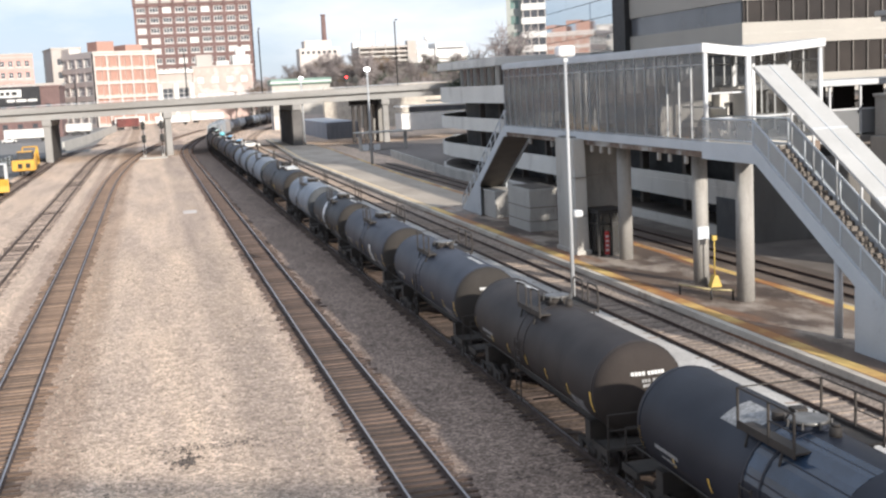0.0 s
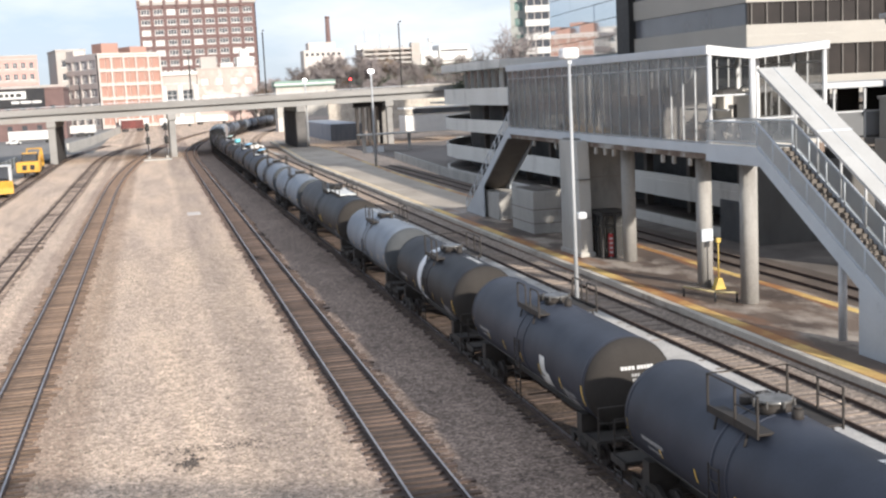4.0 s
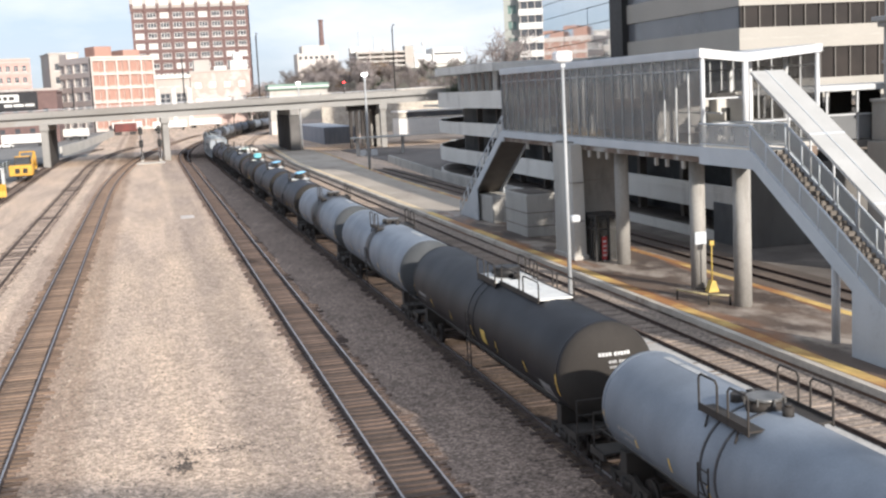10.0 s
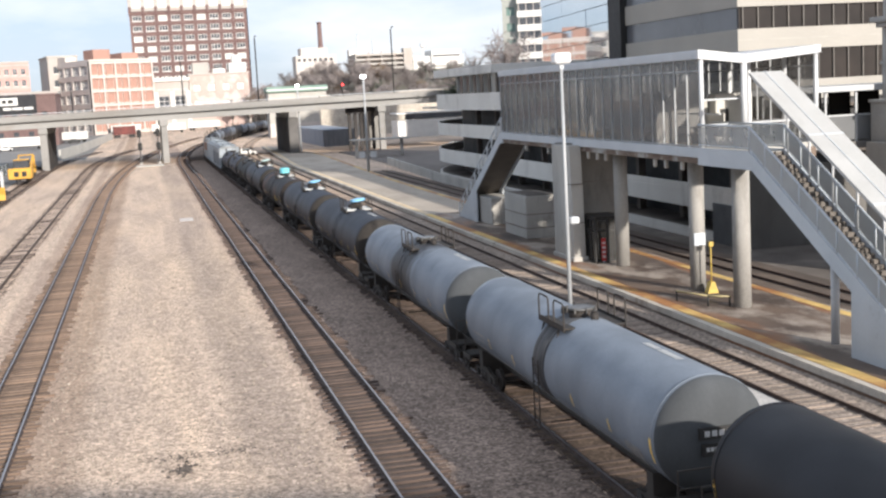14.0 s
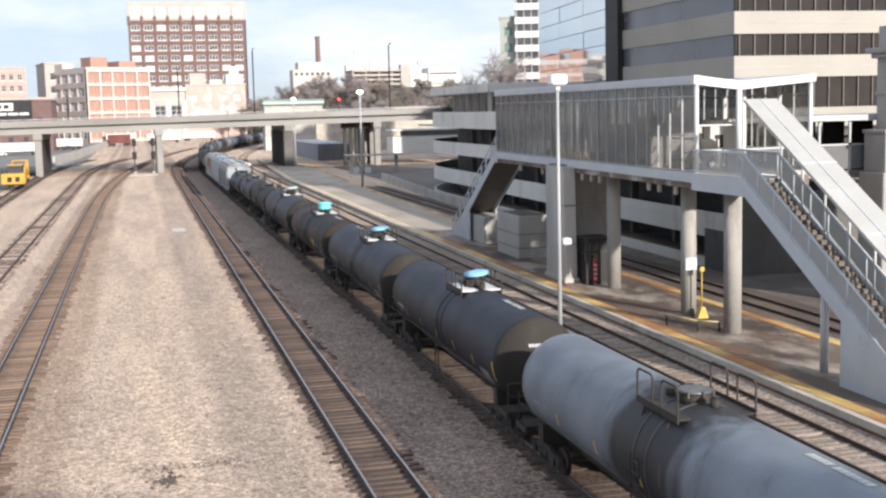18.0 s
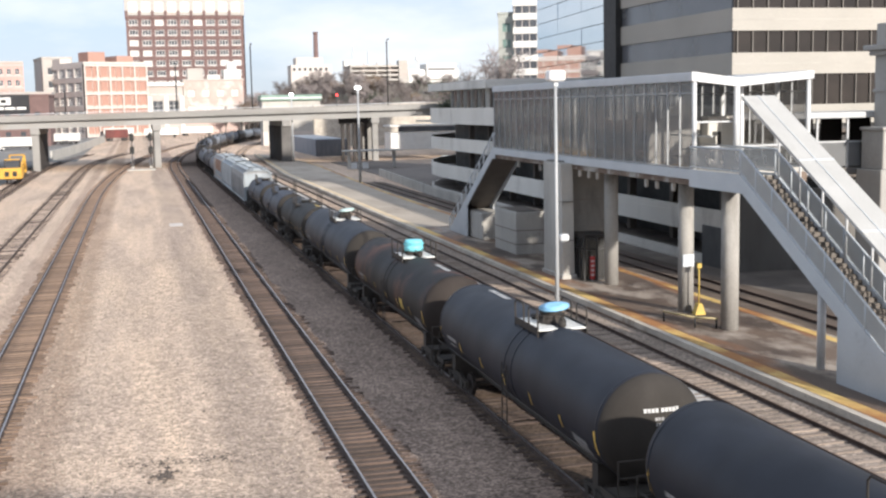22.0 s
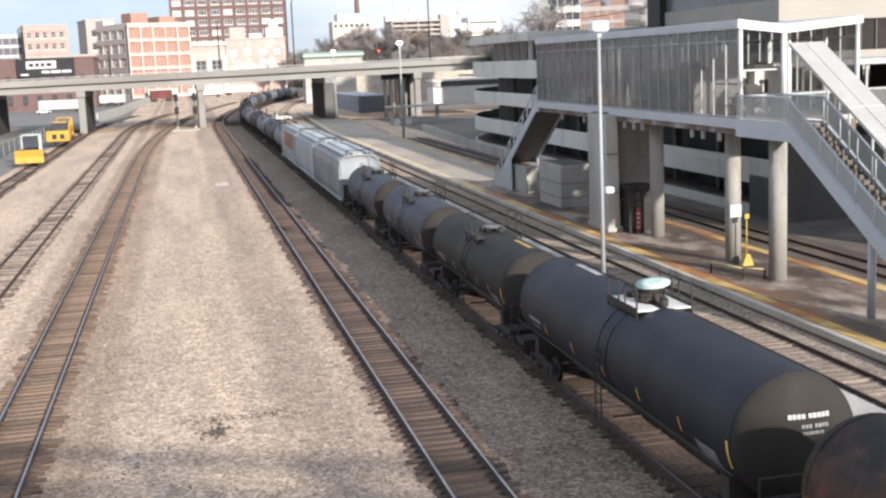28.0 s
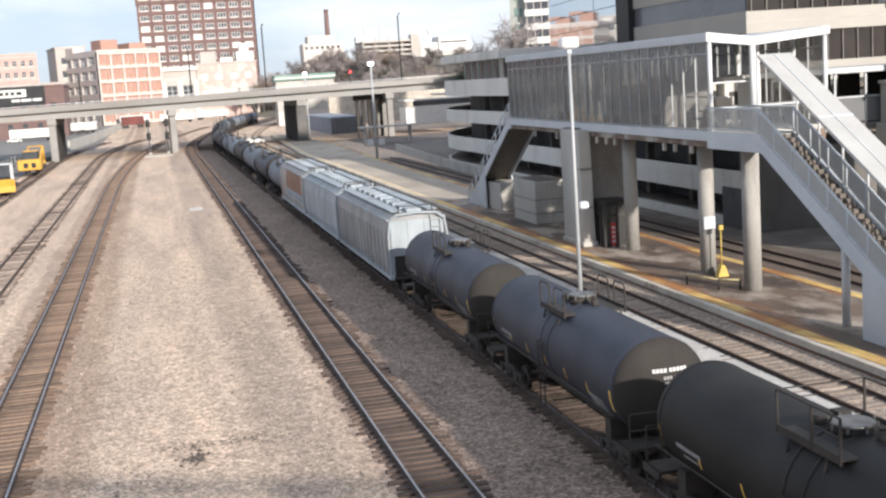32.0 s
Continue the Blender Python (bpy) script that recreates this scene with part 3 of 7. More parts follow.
M_panel_pale = mat("pale_interior_panel", (0.55, 0.53, 0.49), (0.46, 0.44, 0.41), 0.6, 0.6)
M_winframe_in = mat("white_light_square", (0.72, 0.71, 0.68), (0.64, 0.63, 0.60), 1, 0.6)
M_rust = mat("rusty_beam_steel", (0.20, 0.15, 0.115), (0.13, 0.09, 0.07), 0.9, 0.8, bump=0.2, fine=20, stain=(0.40, 0.39, 0.37), stain_scale=0.6, stain_at=(0.5, 0.62))
part("lower_beam", boxm((0.02, 0.22, 0.1, LEN, FL - 0.72, FL - 0.43), bevel=0.02), M_rust, hall, "rust-streaked lower beam")
part("end_lower_beam", boxm((0.25, W, -0.1, 0.12, FL - 0.72, FL - 0.23), bevel=0.02), M_rust, hall, "rust-streaked lower beam")
for y in (2.6, 4.6, 6.0, 13.2, 14.6, 16.2, 24.0, 29.0):
    part("hanging_bracket", boxm((0.08, 0.26, y - 0.1, y + 0.1, FL - 1.15, FL - 0.72), bevel=0.03), M_concrete, hall)
for k in range(6):
    part("inner_post", boxm((2.95, 3.1, 0.9 + 5.6 * k, 1.05 + 5.6 * k, FL, TOP)), M_white_steel, hall)
# pale panels added inside so that the near third looks sunlit
for k in range(5):
    part("sun_catch_panel", boxm((3.15, 3.22, 1.2 + 2.8 * k, 3.4 + 2.8 * k, FL + 0.3, FL + (2.4, 1.5, 3.2, 2.0, 2.6)[k])), M_panel_pale, hall, "pale inner panel added to catch sunlight")
# made-up boxes whose fronts face the sun and brighten the hall
for x0, x1, y, h in ((3.3, 5.4, 5.2, 2.5), (4.0, 5.6, 9.4, 2.1), (2.4, 3.6, 12.5, 2.7)):
    part("sun_catch_box", boxm((x0, x1, y, y + 0.9, FL, FL + h), bevel=0.04), M_panel_pale, hall, "pale box added to catch sunlight")
    part("box_dark_plate", boxm((x0 + 0.25, x1 - 0.25, y - 0.02, y, FL + 1.0, FL + 1.7)), M_dark, hall)
# added partitions; the first one's slant draws the edge of the sunlight
bm = bmesh.new()
prism(bm, [(0.3, FL), (3.0, FL), (3.0, TOP - 0.5), (2.5, TOP - 0.5), (0.5, FL + 1.9), (0.3, FL + 1.2)], "y", 6.0, 6.12)
part("sun_catch_partition", bm, M_panel_pale, hall, "added pale partition, its slant shaped as a sunlight edge")
part("sun_catch_partition", boxm((0.4, 2.2, 13.0, 13.1, FL, FL + 2.3), bevel=0.01), M_panel_pale, hall, "pale partition added to catch sunlight")
# white squares put bright spots of light into the far lobby by colour
for i in range(3):
    for j in range(2):
        part("far_light_panel", boxm((1.0 + 0.62 * i, 1.55 + 0.62 * i, 30.0, 30.08, FL + 1.0 + 0.85 * j, FL + 1.75 + 0.85 * j)), M_winframe_in, hall, "white panel added for bright squares in the far lobby")
for k, y in enumerate((4.5, 9.5, 17.0, 26.0)):
    part("bench", boxm((1.6, 2.1, y, y + 1.8, FL + 0.4, FL + 0.48), (1.65, 2.05, y + 0.1, y + 0.2, FL, FL + 0.4), (1.65, 2.05, y + 1.6, y + 1.7, FL, FL + 0.4)), M_dark, hall, "dark waiting bench")
for x, z in ((1.1, 0.9), (1.1, 1.6), (2.9, 1.05), (4.6, 1.05)):
    part("inner_rail", bars(((x, 0.2, FL + z), (x, 5.0, FL + z)), r=0.05), M_white_steel, hall)
part("inner_rail", bars(((0.2, 0.15, FL + 1.1), (W - 0.2, 0.15, FL + 1.1)), ((0.2, 0.15, FL + 2.3), (2.2, 0.15, FL + 2.3)), r=0.05), M_white_steel, hall)

M_column = mat("rain_streaked_column_concrete", (0.36, 0.345, 0.32), (0.26, 0.248, 0.23), 0.5, 0.85, bump=0.25, fine=25, stain=(0.13, 0.118, 0.105), stain_scale=0.7, stain_at=(0.5, 0.72), stretch=(1, 1, 0.3))
def pillar(name, x, y, r, z1, label, stone=M_column):
    bm = bmesh.new()
    bar(bm, (x, y, 0.2), (x, y, z1), r, 24)
    return tagged(part(name, bm, stone), label, "column", "walkway columns")
pillar("concrete_column", 27.2, 55.9, 0.40, 7.5, "round concrete column with a white notice")
pillar("concrete_column", 26.95, 50.7, 0.42, 6.9, "round concrete column under the stair landing")
pillar("concrete_column", 27.2, 65.9, 0.41, 7.5, "round concrete column beside the steel cage")
pillar("concrete_column", 26.3, 41.8, 0.17, 4.2, "slim round pale column under the stair flight", M_white_steel)

M_tread = mat("tan_stair_tread", (0.165, 0.145, 0.128), (0.135, 0.12, 0.107), 1, 0.85)
M_roof_grey = mat("pale_grey_roof_sheet", (0.44, 0.435, 0.42), (0.39, 0.385, 0.37), 0.5, 0.6, stain=(0.30, 0.29, 0.28), stain_scale=0.8, stain_at=(0.6, 0.8))


def stair(name, m, landing, label, roofed, W2=2.3):
    """A steel stair: landing, two stringers, treads, glass balustrades, a filled foot and, on one, a sloping roof. It runs along -y in its own space."""
    st = empty(name, m, label=label, category="staircase")
    RISE, RUN = FL - 0.22, 13.5
    post_mat = M_steel if roofed else M_white_steel
    k = RISE / RUN
    for x in (0.0, W2):
        bm = bmesh.new()
        prism(bm, [(landing, FL - 0.75), (landing, FL + 0.08), (0, FL + 0.08), (-RUN, 0.35), (-RUN, 0.21), (-RUN + 1.2, 0.21), (-0.25, FL - 0.75)], "x", x - 0.05, x + 0.05)
        part("stringer", bm, M_steel, st, "pale blue-grey steel stringer")
        bm = bmesh.new()
        prism(bm, [(-RUN + 0.8, 0.21), (-7.75, 0.21), (-7.75, FL - 7.75 * k - 0.55), (-RUN + 0.8, 0.5)], "x", x - 0.045, x + 0.045)
        part("foot_panel", bm, M_steel, st, "pale steel panel under the flight")
        hr = [(landing, FL + 1.15), (0, FL + 1.15), (-RUN, 0.21 + 1.1)]
        bm = bmesh.new()
        for a, b in zip(hr, hr[1:]):
            bar(bm, (x, a[0], a[1]), (x, b[0], b[1]), 0.05, 8)
            bar(bm, (x, a[0], a[1] - 0.95), (x, b[0], b[1] - 0.95), 0.03, 6)
        part("handrail", bm, M_steel, st, "pale steel handrail")
        for i in range(11):
            y = -RUN * i / 10
            z = FL + k * y
            bm = bmesh.new()
            bar(bm, (x, y, z), (x, y, z + 1.15), 0.04 if roofed else 0.065, 8)
            part("baluster", bm, post_mat, st)
            if i < 10 and roofed:
                y2 = -RUN * (i + 1) / 10
                bm = bmesh.new()
                prism(bm, [(y - 0.06, z + 0.2), (y - 0.06, z + 1.08), (y2 + 0.06, FL + k * y2 + 1.08), (y2 + 0.06, FL + k * y2 + 0.2)], "x", x - 0.006, x + 0.006)
                part("balustrade_pane", bm, M_rail_glass, st).visible_shadow = False
        if not roofed:
            mid = [(0, FL + 0.62), (-RUN, 0.21 + 0.57)]
            part("middle_rail", bars(((x, mid[0][0], mid[0][1]), (x, mid[1][0], mid[1][1])), r=0.03), M_steel, st)
        ob = part("landing_pane", boxm((x - 0.006, x + 0.006, 0.05, landing, FL + 0.15, FL + 1.08)), M_landing_glass, st)
        ob.visible_shadow = False
    part("landing_floor", boxm((0.05, W2 - 0.05, 0, landing, FL - 0.25, FL)), M_concrete, st)
    bm = bmesh.new()
    prism(bm, [(0, FL - 0.42), (0, FL - 0.36), (-RUN, -0.15 + 0.36), (-RUN + 0.2, -0.15 + 0.30)], "x", 0.06, W2 - 0.06)
    part("soffit", bm, M_tread, st, "dark sheet under the treads")
    steps = 42
    for i in range(steps):
        y = -RUN * i / steps
        z = FL - RISE * (i + 1) / steps
        part("tread", boxm((0.05, W2 - 0.05, y - RUN / steps + 0.01, y, z - 0.04, z)), M_tread, st)
        part("riser", boxm((0.05, W2 - 0.05, y - 0.03, y - 0.012, z + 0.001, z + RISE / steps - 0.042)), M_tread, st)
    if not roofed:
        for i in range(5):
            part("gate_bar", bars(((0.1 + 0.22 * i, -RUN - 0.5, 0.22), (0.1 + 0.22 * i, -RUN - 0.5, 1.35)), r=0.035), M_white_steel, st, "white bar of the gate at the foot")
        for z in (0.5, 1.3):
            part("gate_rail", bars(((0.05, -RUN - 0.5, z), (1.05, -RUN - 0.5, z)), r=0.045), M_white_steel, st)
    if roofed:
        bm = bmesh.new()
        prism(bm, [(0.3, FL + 3.35), (0.3, FL + 3.5), (-13.0, FL + 3.5 - 13.3 * k), (-13.0, FL + 3.35 - 13.3 * k)], "x", 0.2, W2 + 0.1)
        part("stair_roof", bm, M_roof_grey, st, "pale grey sloping stair roof")
        bm = bmesh.new()
        prism(bm, [(0.3, FL + 3.505), (0.3, FL + 3.53), (-13.0, FL + 3.53 - 13.3 * k), (-13.0, FL + 3.505 - 13.3 * k)], "x", W2 * 0.55, W2 * 0.55 + 0.04)
        part("roof_seam", bm, M_steel, st)
        for i in (1, 2):
            bm = bmesh.new()
            y = -4.4 * i
            prism(bm, [(y, FL + 3.505 + k * (y - 0.3)), (y, FL + 3.53 + k * (y - 0.3)), (y - 0.06, FL + 3.53 + k * (y - 0.36)), (y - 0.06, FL + 3.505 + k * (y - 0.36))], "x", 0.2, W2 + 0.1)
            part("roof_seam", bm, M_steel, st)
        for i in range(8):
            y = -0.3 - 1.75 * i
            bm = bmesh.new()
            bar(bm, (W2, y, FL + k * y), (W2, y, FL + 3.35 + k * (y - 0.3)), 0.055, 8)
            part("roof_post", bm, M_white_steel, st, "white steel post")
    return st
stair("near_staircase", pose(25.55, 47.2, 0), 4.9, "pale steel staircase with glass balustrades and a white sloping roof", True, 1.7)
stair("far_staircase", pose(26.3 + 2.3, 87.0, 0, 0, 0, 180), 0.5, "pale steel staircase down from the walkway", False)

# ---- parking garage along the yard ----
M_panel = mat("pale_precast_concrete", (0.68, 0.665, 0.63), (0.60, 0.585, 0.55), 0.2, 0.8, bump=0.15, fine=14, stain=(0.27, 0.255, 0.235), stain_scale=0.35, stain_at=(0.56, 0.8), stretch=(1, 1, 0.3))
# stained concrete, its base darkened to match the shaded garage end
M_dim_wall = mat("shade_dark_stained_concrete", (0.145, 0.137, 0.127), (0.105, 0.098, 0.091), 0.35, 0.85, bump=0.2, fine=20, stain=(0.07, 0.062, 0.055), stain_scale=0.5, stain_at=(0.5, 0.72), stretch=(1, 1, 0.35))
gar = empty("parking_garage", label="pale concrete parking garage with open ribbon levels", category="parking garage")
GX, GY0, GY1, GR = 37.5, 70.0, 148.0, 40.0
def ribbon(name, z0, z1, inset, thick, material, label=""):
    """A band of the facade, straight along the yard, rounded at the far corner."""
    line = [(GX + inset, GY0)] + [(GX + GR - (GR - inset) * math.cos(a), GY1 + (GR - inset) * math.sin(a)) for a in [radians(9 * i) for i in range(11)]] + [(GX + 50, GY1 + GR - inset)]
    bm = bmesh.new()
    inner = [(GX + inset + thick, GY0)] + [(GX + GR - (GR - inset - thick) * math.cos(a), GY1 + (GR - inset - thick) * math.sin(a)) for a in [radians(9 * i) for i in range(11)]] + [(GX + 50, GY1 + GR - inset - thick)]
    cols = [[bm.verts.new((*p, z)) for p, z in ((o, z0), (o, z1), (i, z1), (i, z0))] for o, i in zip(line, inner)]
    for p, q in zip(cols, cols[1:]):
        for i in range(4):
            bm.faces.new((p[i], p[(i + 1) % 4], q[(i + 1) % 4], q[i]))
    bm.faces.new(cols[0]); bm.faces.new(cols[-1])
    bmesh.ops.recalc_face_normals(bm, faces=bm.faces)
    part(name, bm, material, gar, label)
for z0, z1 in ((-0.3, 0.5), (2.0, 3.7), (5.55, 7.05), (8.8, 10.75)):
    ribbon("parapet_band", z0, z1, 0.0, 0.3, M_panel, "pale precast parapet band")
    ribbon("parapet_lip", z1 - 0.55, z1 - 0.47, -0.03, 0.1, M_panel)
for z in (0.3, 2.3, 5.8, 8.8):
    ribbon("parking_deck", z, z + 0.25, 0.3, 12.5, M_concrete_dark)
# the darker concrete puts the inside shade into the columns' colour
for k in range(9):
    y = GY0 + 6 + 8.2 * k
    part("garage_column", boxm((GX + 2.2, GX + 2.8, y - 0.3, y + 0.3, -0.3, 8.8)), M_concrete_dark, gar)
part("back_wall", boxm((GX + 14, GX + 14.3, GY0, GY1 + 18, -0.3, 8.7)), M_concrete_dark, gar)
# the wall's partial shade is in its darker concrete colour
part("end_wall", boxm((GX + 0.05, GX + 14, GY0 - 0.3, GY0, -0.3, 5.2)), M_dim_wall, gar)
# a black core and back sheet stand for deep shade in the open levels
part("shade_core", boxm((GX + 5.0, GX + 30, GY0 + 0.5, GY1 - 2, -0.3, 8.7)), M_dark, gar)
ribbon("shade_back", -0.3, 8.6, 3.4, 0.5, M_dark)

# ---- office block behind ----
M_beige = mat("cream_stone_panel", (0.37, 0.348, 0.314), (0.33, 0.314, 0.283), 0.15, 0.75, bump=0.08, fine=10)
M_bronze = mat("bronze_window_frame", (0.14, 0.125, 0.11), (0.11, 0.10, 0.09), 1, 0.5)
M_ribbon = mat("dark_office_glass", (0.040, 0.034, 0.031), (0.024, 0.021, 0.02), 0.3, 0.12, spec=0.3)
M_greyrib = mat("grey_office_glass", (0.13, 0.135, 0.15), (0.11, 0.115, 0.125), 0.3, 0.25)
off = empty("office_block", label="cream office block with dark ribbon windows", category="office building")
OX, OY, OD = 53.2, 100.0, 26.0
z = -0.3
levels = [(-0.3, 10.5, "solid")]
base = 10.5
for k in range(5):
    levels += [(base, base + 2.85 if k == 0 else base + 2.0, "glass"), (base + 2.85 if k == 0 else base + 2.0, base + 4.85 if k == 0 else base + 4.05, "stone")]
    base = levels[-1][1]
for z0, z1, kind in levels:
    if kind != "glass":
        part("stone_band", boxm((OX, OX + 60, OY, OY + OD, z0, z1)), M_beige, off, "cream stone band")
        if kind == "stone":
            part("band_joint", boxm((OX - 0.02, OX + 60, OY - 0.02, OY + 0.1, (z0 + z1) / 2 - 0.03, (z0 + z1) / 2 + 0.03)), M_concrete, off)
    else:
        part("ribbon_window", boxm((OX + 0.25, OX + 59.7, OY + 0.3, OY + 0.5, z0, z1)), M_ribbon, off, "dark ribbon window")
        part("ribbon_window", boxm((OX + 0.2, OX + 0.4, OY + 0.5, OY + OD, z0, z1)), M_greyrib, off, "grey ribbon window")
        for i in range(26):
            x = OX + 0.6 + 1.55 * i
            part("mullion", boxm((x - 0.045, x + 0.045, OY + 0.12, OY + 0.32, z0, z1)), M_bronze, off)

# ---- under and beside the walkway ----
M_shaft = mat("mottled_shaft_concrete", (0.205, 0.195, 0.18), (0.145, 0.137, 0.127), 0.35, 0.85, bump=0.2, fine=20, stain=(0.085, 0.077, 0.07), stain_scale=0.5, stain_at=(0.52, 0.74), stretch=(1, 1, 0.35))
shaft = empty("lift_shaft", label="grey concrete lift shaft under the walkway", category="concrete shaft")
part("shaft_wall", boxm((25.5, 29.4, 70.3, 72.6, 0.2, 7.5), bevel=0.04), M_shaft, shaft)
for z in (2.6, 5.0):
    part("form_joint", boxm((25.49, 29.41, 70.29, 72.61, z, z + 0.05)), M_concrete_dark, shaft)
pil = empty("concrete_pilaster", label="pale tapered concrete pilaster beside the shaft", category="column", group="walkway columns")
bm = bmesh.new()
prism(bm, [(68.85, 0.2), (72.4, 0.2), (72.4, 7.4), (69.15, 7.4)], "x", 25.2, 26.0)
bmesh.ops.bevel(bm, geom=list(bm.edges), offset=0.04, segments=1, affect="EDGES")
part("shaft", bm, M_concrete, pil)
part("foot", boxm((25.1, 26.1, 68.7, 72.5, 0.2, 0.5), bevel=0.04), M_concrete, pil)
for z in (2.6, 5.0):
    part("form_joint", boxm((25.19, 26.01, 68.9, 70.19, z, z + 0.04)), M_concrete_dark, pil)
part("drain_pipe", bars(((25.12, 69.7, 0.3), (25.12, 69.7, 7.3)), r=0.05, n=8), M_steel, pil, "thin pipe down the side")
cage = empty("steel_cage", label="black steel cage against the concrete shaft", category="cage")
M_cage = mat("black_cage_steel", (0.018, 0.017, 0.017), (0.03, 0.028, 0.027), 3, 0.55)
cx0, cx1, cy0, cy1, ch = 26.15, 27.75, 67.6, 69.6, 3.0
for x in (cx0, (cx0 + cx1) / 2, cx1):
    for y in (cy0, cy1):
        part("cage_post", boxm((x - 0.06, x + 0.06, y - 0.06, y + 0.06, 0.22, ch)), M_cage, cage)
for y in (cy0 + 0.65, cy0 + 1.3):
    part("cage_post", boxm((cx0 - 0.05, cx0 + 0.05, y - 0.05, y + 0.05, 0.22, ch)), M_cage, cage)
for z in (0.3, 2.2, ch - 0.1):
    part("cage_rail", boxm((cx0, cx1, cy0 - 0.03, cy0 + 0.03, z - 0.05, z + 0.05)), M_cage, cage)
    part("cage_rail", boxm((cx0 - 0.03, cx0 + 0.03, cy0, cy1, z - 0.05, z + 0.05)), M_cage, cage)
M_mesh = glass("dark_wire_mesh", (0.03, 0.03, 0.03), 0.6, 0.45)
part("mesh_panel", boxm((cx0, cx1, cy0 - 0.005, cy0 + 0.005, 0.25, ch)), M_mesh, cage)
part("mesh_panel", boxm((cx0 - 0.005, cx0 + 0.005, cy0, cy1, 0.25, ch)), M_mesh, cage)
part("cage_roof", boxm((cx0 - 0.1, cx1 + 0.1, cy0 - 0.1, cy1 + 0.1, ch, ch + 0.08)), M_cage, cage)
M_red = mat("red_sign_paint", (0.45, 0.03, 0.03), (0.36, 0.025, 0.025), 3, 0.5)
sign = empty("warning_sign", label="narrow red warning sign with white marks by the cage", category="sign")
part("sign_plate", boxm((26.45, 26.75, 67.42, 67.46, 0.35, 1.75), bevel=0.01), M_red, sign)
for k in range(4):
    part("lettering_bar", boxm((26.5, 26.7, 67.405, 67.425, 0.55 + 0.28 * k, 0.68 + 0.28 * k)), M_white_steel, sign)
part("sign_post", boxm((26.57, 26.63, 67.46, 67.52, 0.22, 1.8)), M_steel, sign)
block = empty("concrete_planter", label="tall grey concrete block with a recessed top", category="planter")
part("block_body", boxm((26.2, 28.6, 81.4, 86.6, 0.2, 3.3), bevel=0.05), M_concrete, block)
part("block_seam", boxm((26.18, 28.62, 81.38, 86.62, 1.95, 2.0)), M_concrete_dark, block)
part("block_seam", boxm((26.18, 28.62, 81.38, 86.62, 0.95, 1.0)), M_concrete_dark, block)
part("planting_soil", boxm((26.45, 28.35, 81.7, 86.3, 3.25, 3.34)), M_concrete_dark, block)
post = empty("station_sign", label="tall dark red sign with white bars on a concrete block", category="sign")
part("sign_plate", boxm((28.3, 28.8, 81.28, 81.36, 1.1, 3.2), bevel=0.01), mat("maroon_sign_paint", (0.09, 0.02, 0.03), (0.07, 0.016, 0.024), 3, 0.5), post)
for k in range(6):
    part("lettering_bar", boxm((28.38, 28.72, 81.265, 81.285, 1.25 + 0.31 * k, 1.42 + 0.31 * k)), M_white_steel, post)
tagged(part("stair_plinth", boxm((26.6, 28.6, 91.6, 96.0, 0.2, 2.4), bevel=0.05), M_concrete), "pale concrete plinth under the far stairs", "plinth")

stand = empty("yellow_stand", label="yellow platform stand with a triangular foot and pole", category="stand")
M_stand = mat("bright_yellow_paint", (0.52, 0.37, 0.08), (0.45, 0.31, 0.07), 3, 0.5)
bm = bmesh.new()
prism(bm, [(27.1, 0.22), (27.7, 0.22), (27.5, 0.8), (27.3, 0.8)], "y", 54.6, 55.0)
part("foot", bm, M_stand, stand)
part("pole", bars(((27.4, 54.8, 0.8), (27.4, 54.8, 2.75)), r=0.035, n=8), M_stand, stand)
part("pole_head", boxm((27.28, 27.52, 54.72, 54.88, 2.6, 2.85), bevel=0.02), M_stand, stand)
low = empty("low_barrier", label="low pale yellow pipe barrier beside the columns", category="barrier")
M_pipe = mat("faded_yellow_pipe", (0.45, 0.38, 0.20), (0.36, 0.30, 0.17), 3, 0.6)
part("barrier_rail", bars(((25.6, 51.6, 0.72), (26.5, 51.0, 0.70)), ((24.9, 53.6, 0.72), (25.6, 51.6, 0.72)), r=0.05, n=8), M_pipe, low)
for x, y in ((24.9, 53.6), (25.6, 51.6), (26.45, 51.05)):
    part("barrier_leg", bars(((x, y, 0.2), (x, y, 0.72)), r=0.05, n=8), M_dark, low)
notice = empty("white_notice", label="white notice plate strapped to a column", category="sign")
part("plate", boxm((26.82, 27.45, 55.44, 55.52, 2.6, 3.25), bevel=0.01), M_steel, notice)
for k in range(2):
    part("lettering_bar", boxm((26.9 + 0.3 * k, 27.08 + 0.3 * k, 55.425, 55.445, 2.72, 3.1)), M_white_steel, notice)

M_pole = mat("grey_white_pole_paint", (0.38, 0.39, 0.40), (0.32, 0.33, 0.34), 0.8, 0.5)
def lamp_post(x, y, top, r, label, lit, arms=()):
    lp = empty("lamp_post", pose(x, y, 0), label=label, category="lamp post", group="yard lamp posts")
    bm = bmesh.new()
    bar(bm, (0, 0, -0.2), (0, 0, top - 0.3), r, 16, r * 0.62)
    part("pole", bm, M_pole, lp, "pale painted pole")
    part("base", boxm((-0.35, 0.35, -0.35, 0.35, -0.3, 0.15), bevel=0.05), M_concrete, lp)
    part("lamp_head", boxm((-0.38, 0.38, -0.36, 0.36, top - 0.28, top + 0.20), bevel=0.09), lit, lp, "white box lamp head")
    part("head_bracket", boxm((-0.1, 0.1, -0.1, 0.1, top - 0.5, top - 0.3)), M_steel, lp)
    for z in arms:
        part("side_box", boxm((0.12, 0.55, -0.2, 0.2, z - 0.16, z + 0.16), bevel=0.06), M_white_steel, lp, "small white box on the pole")
    return lp
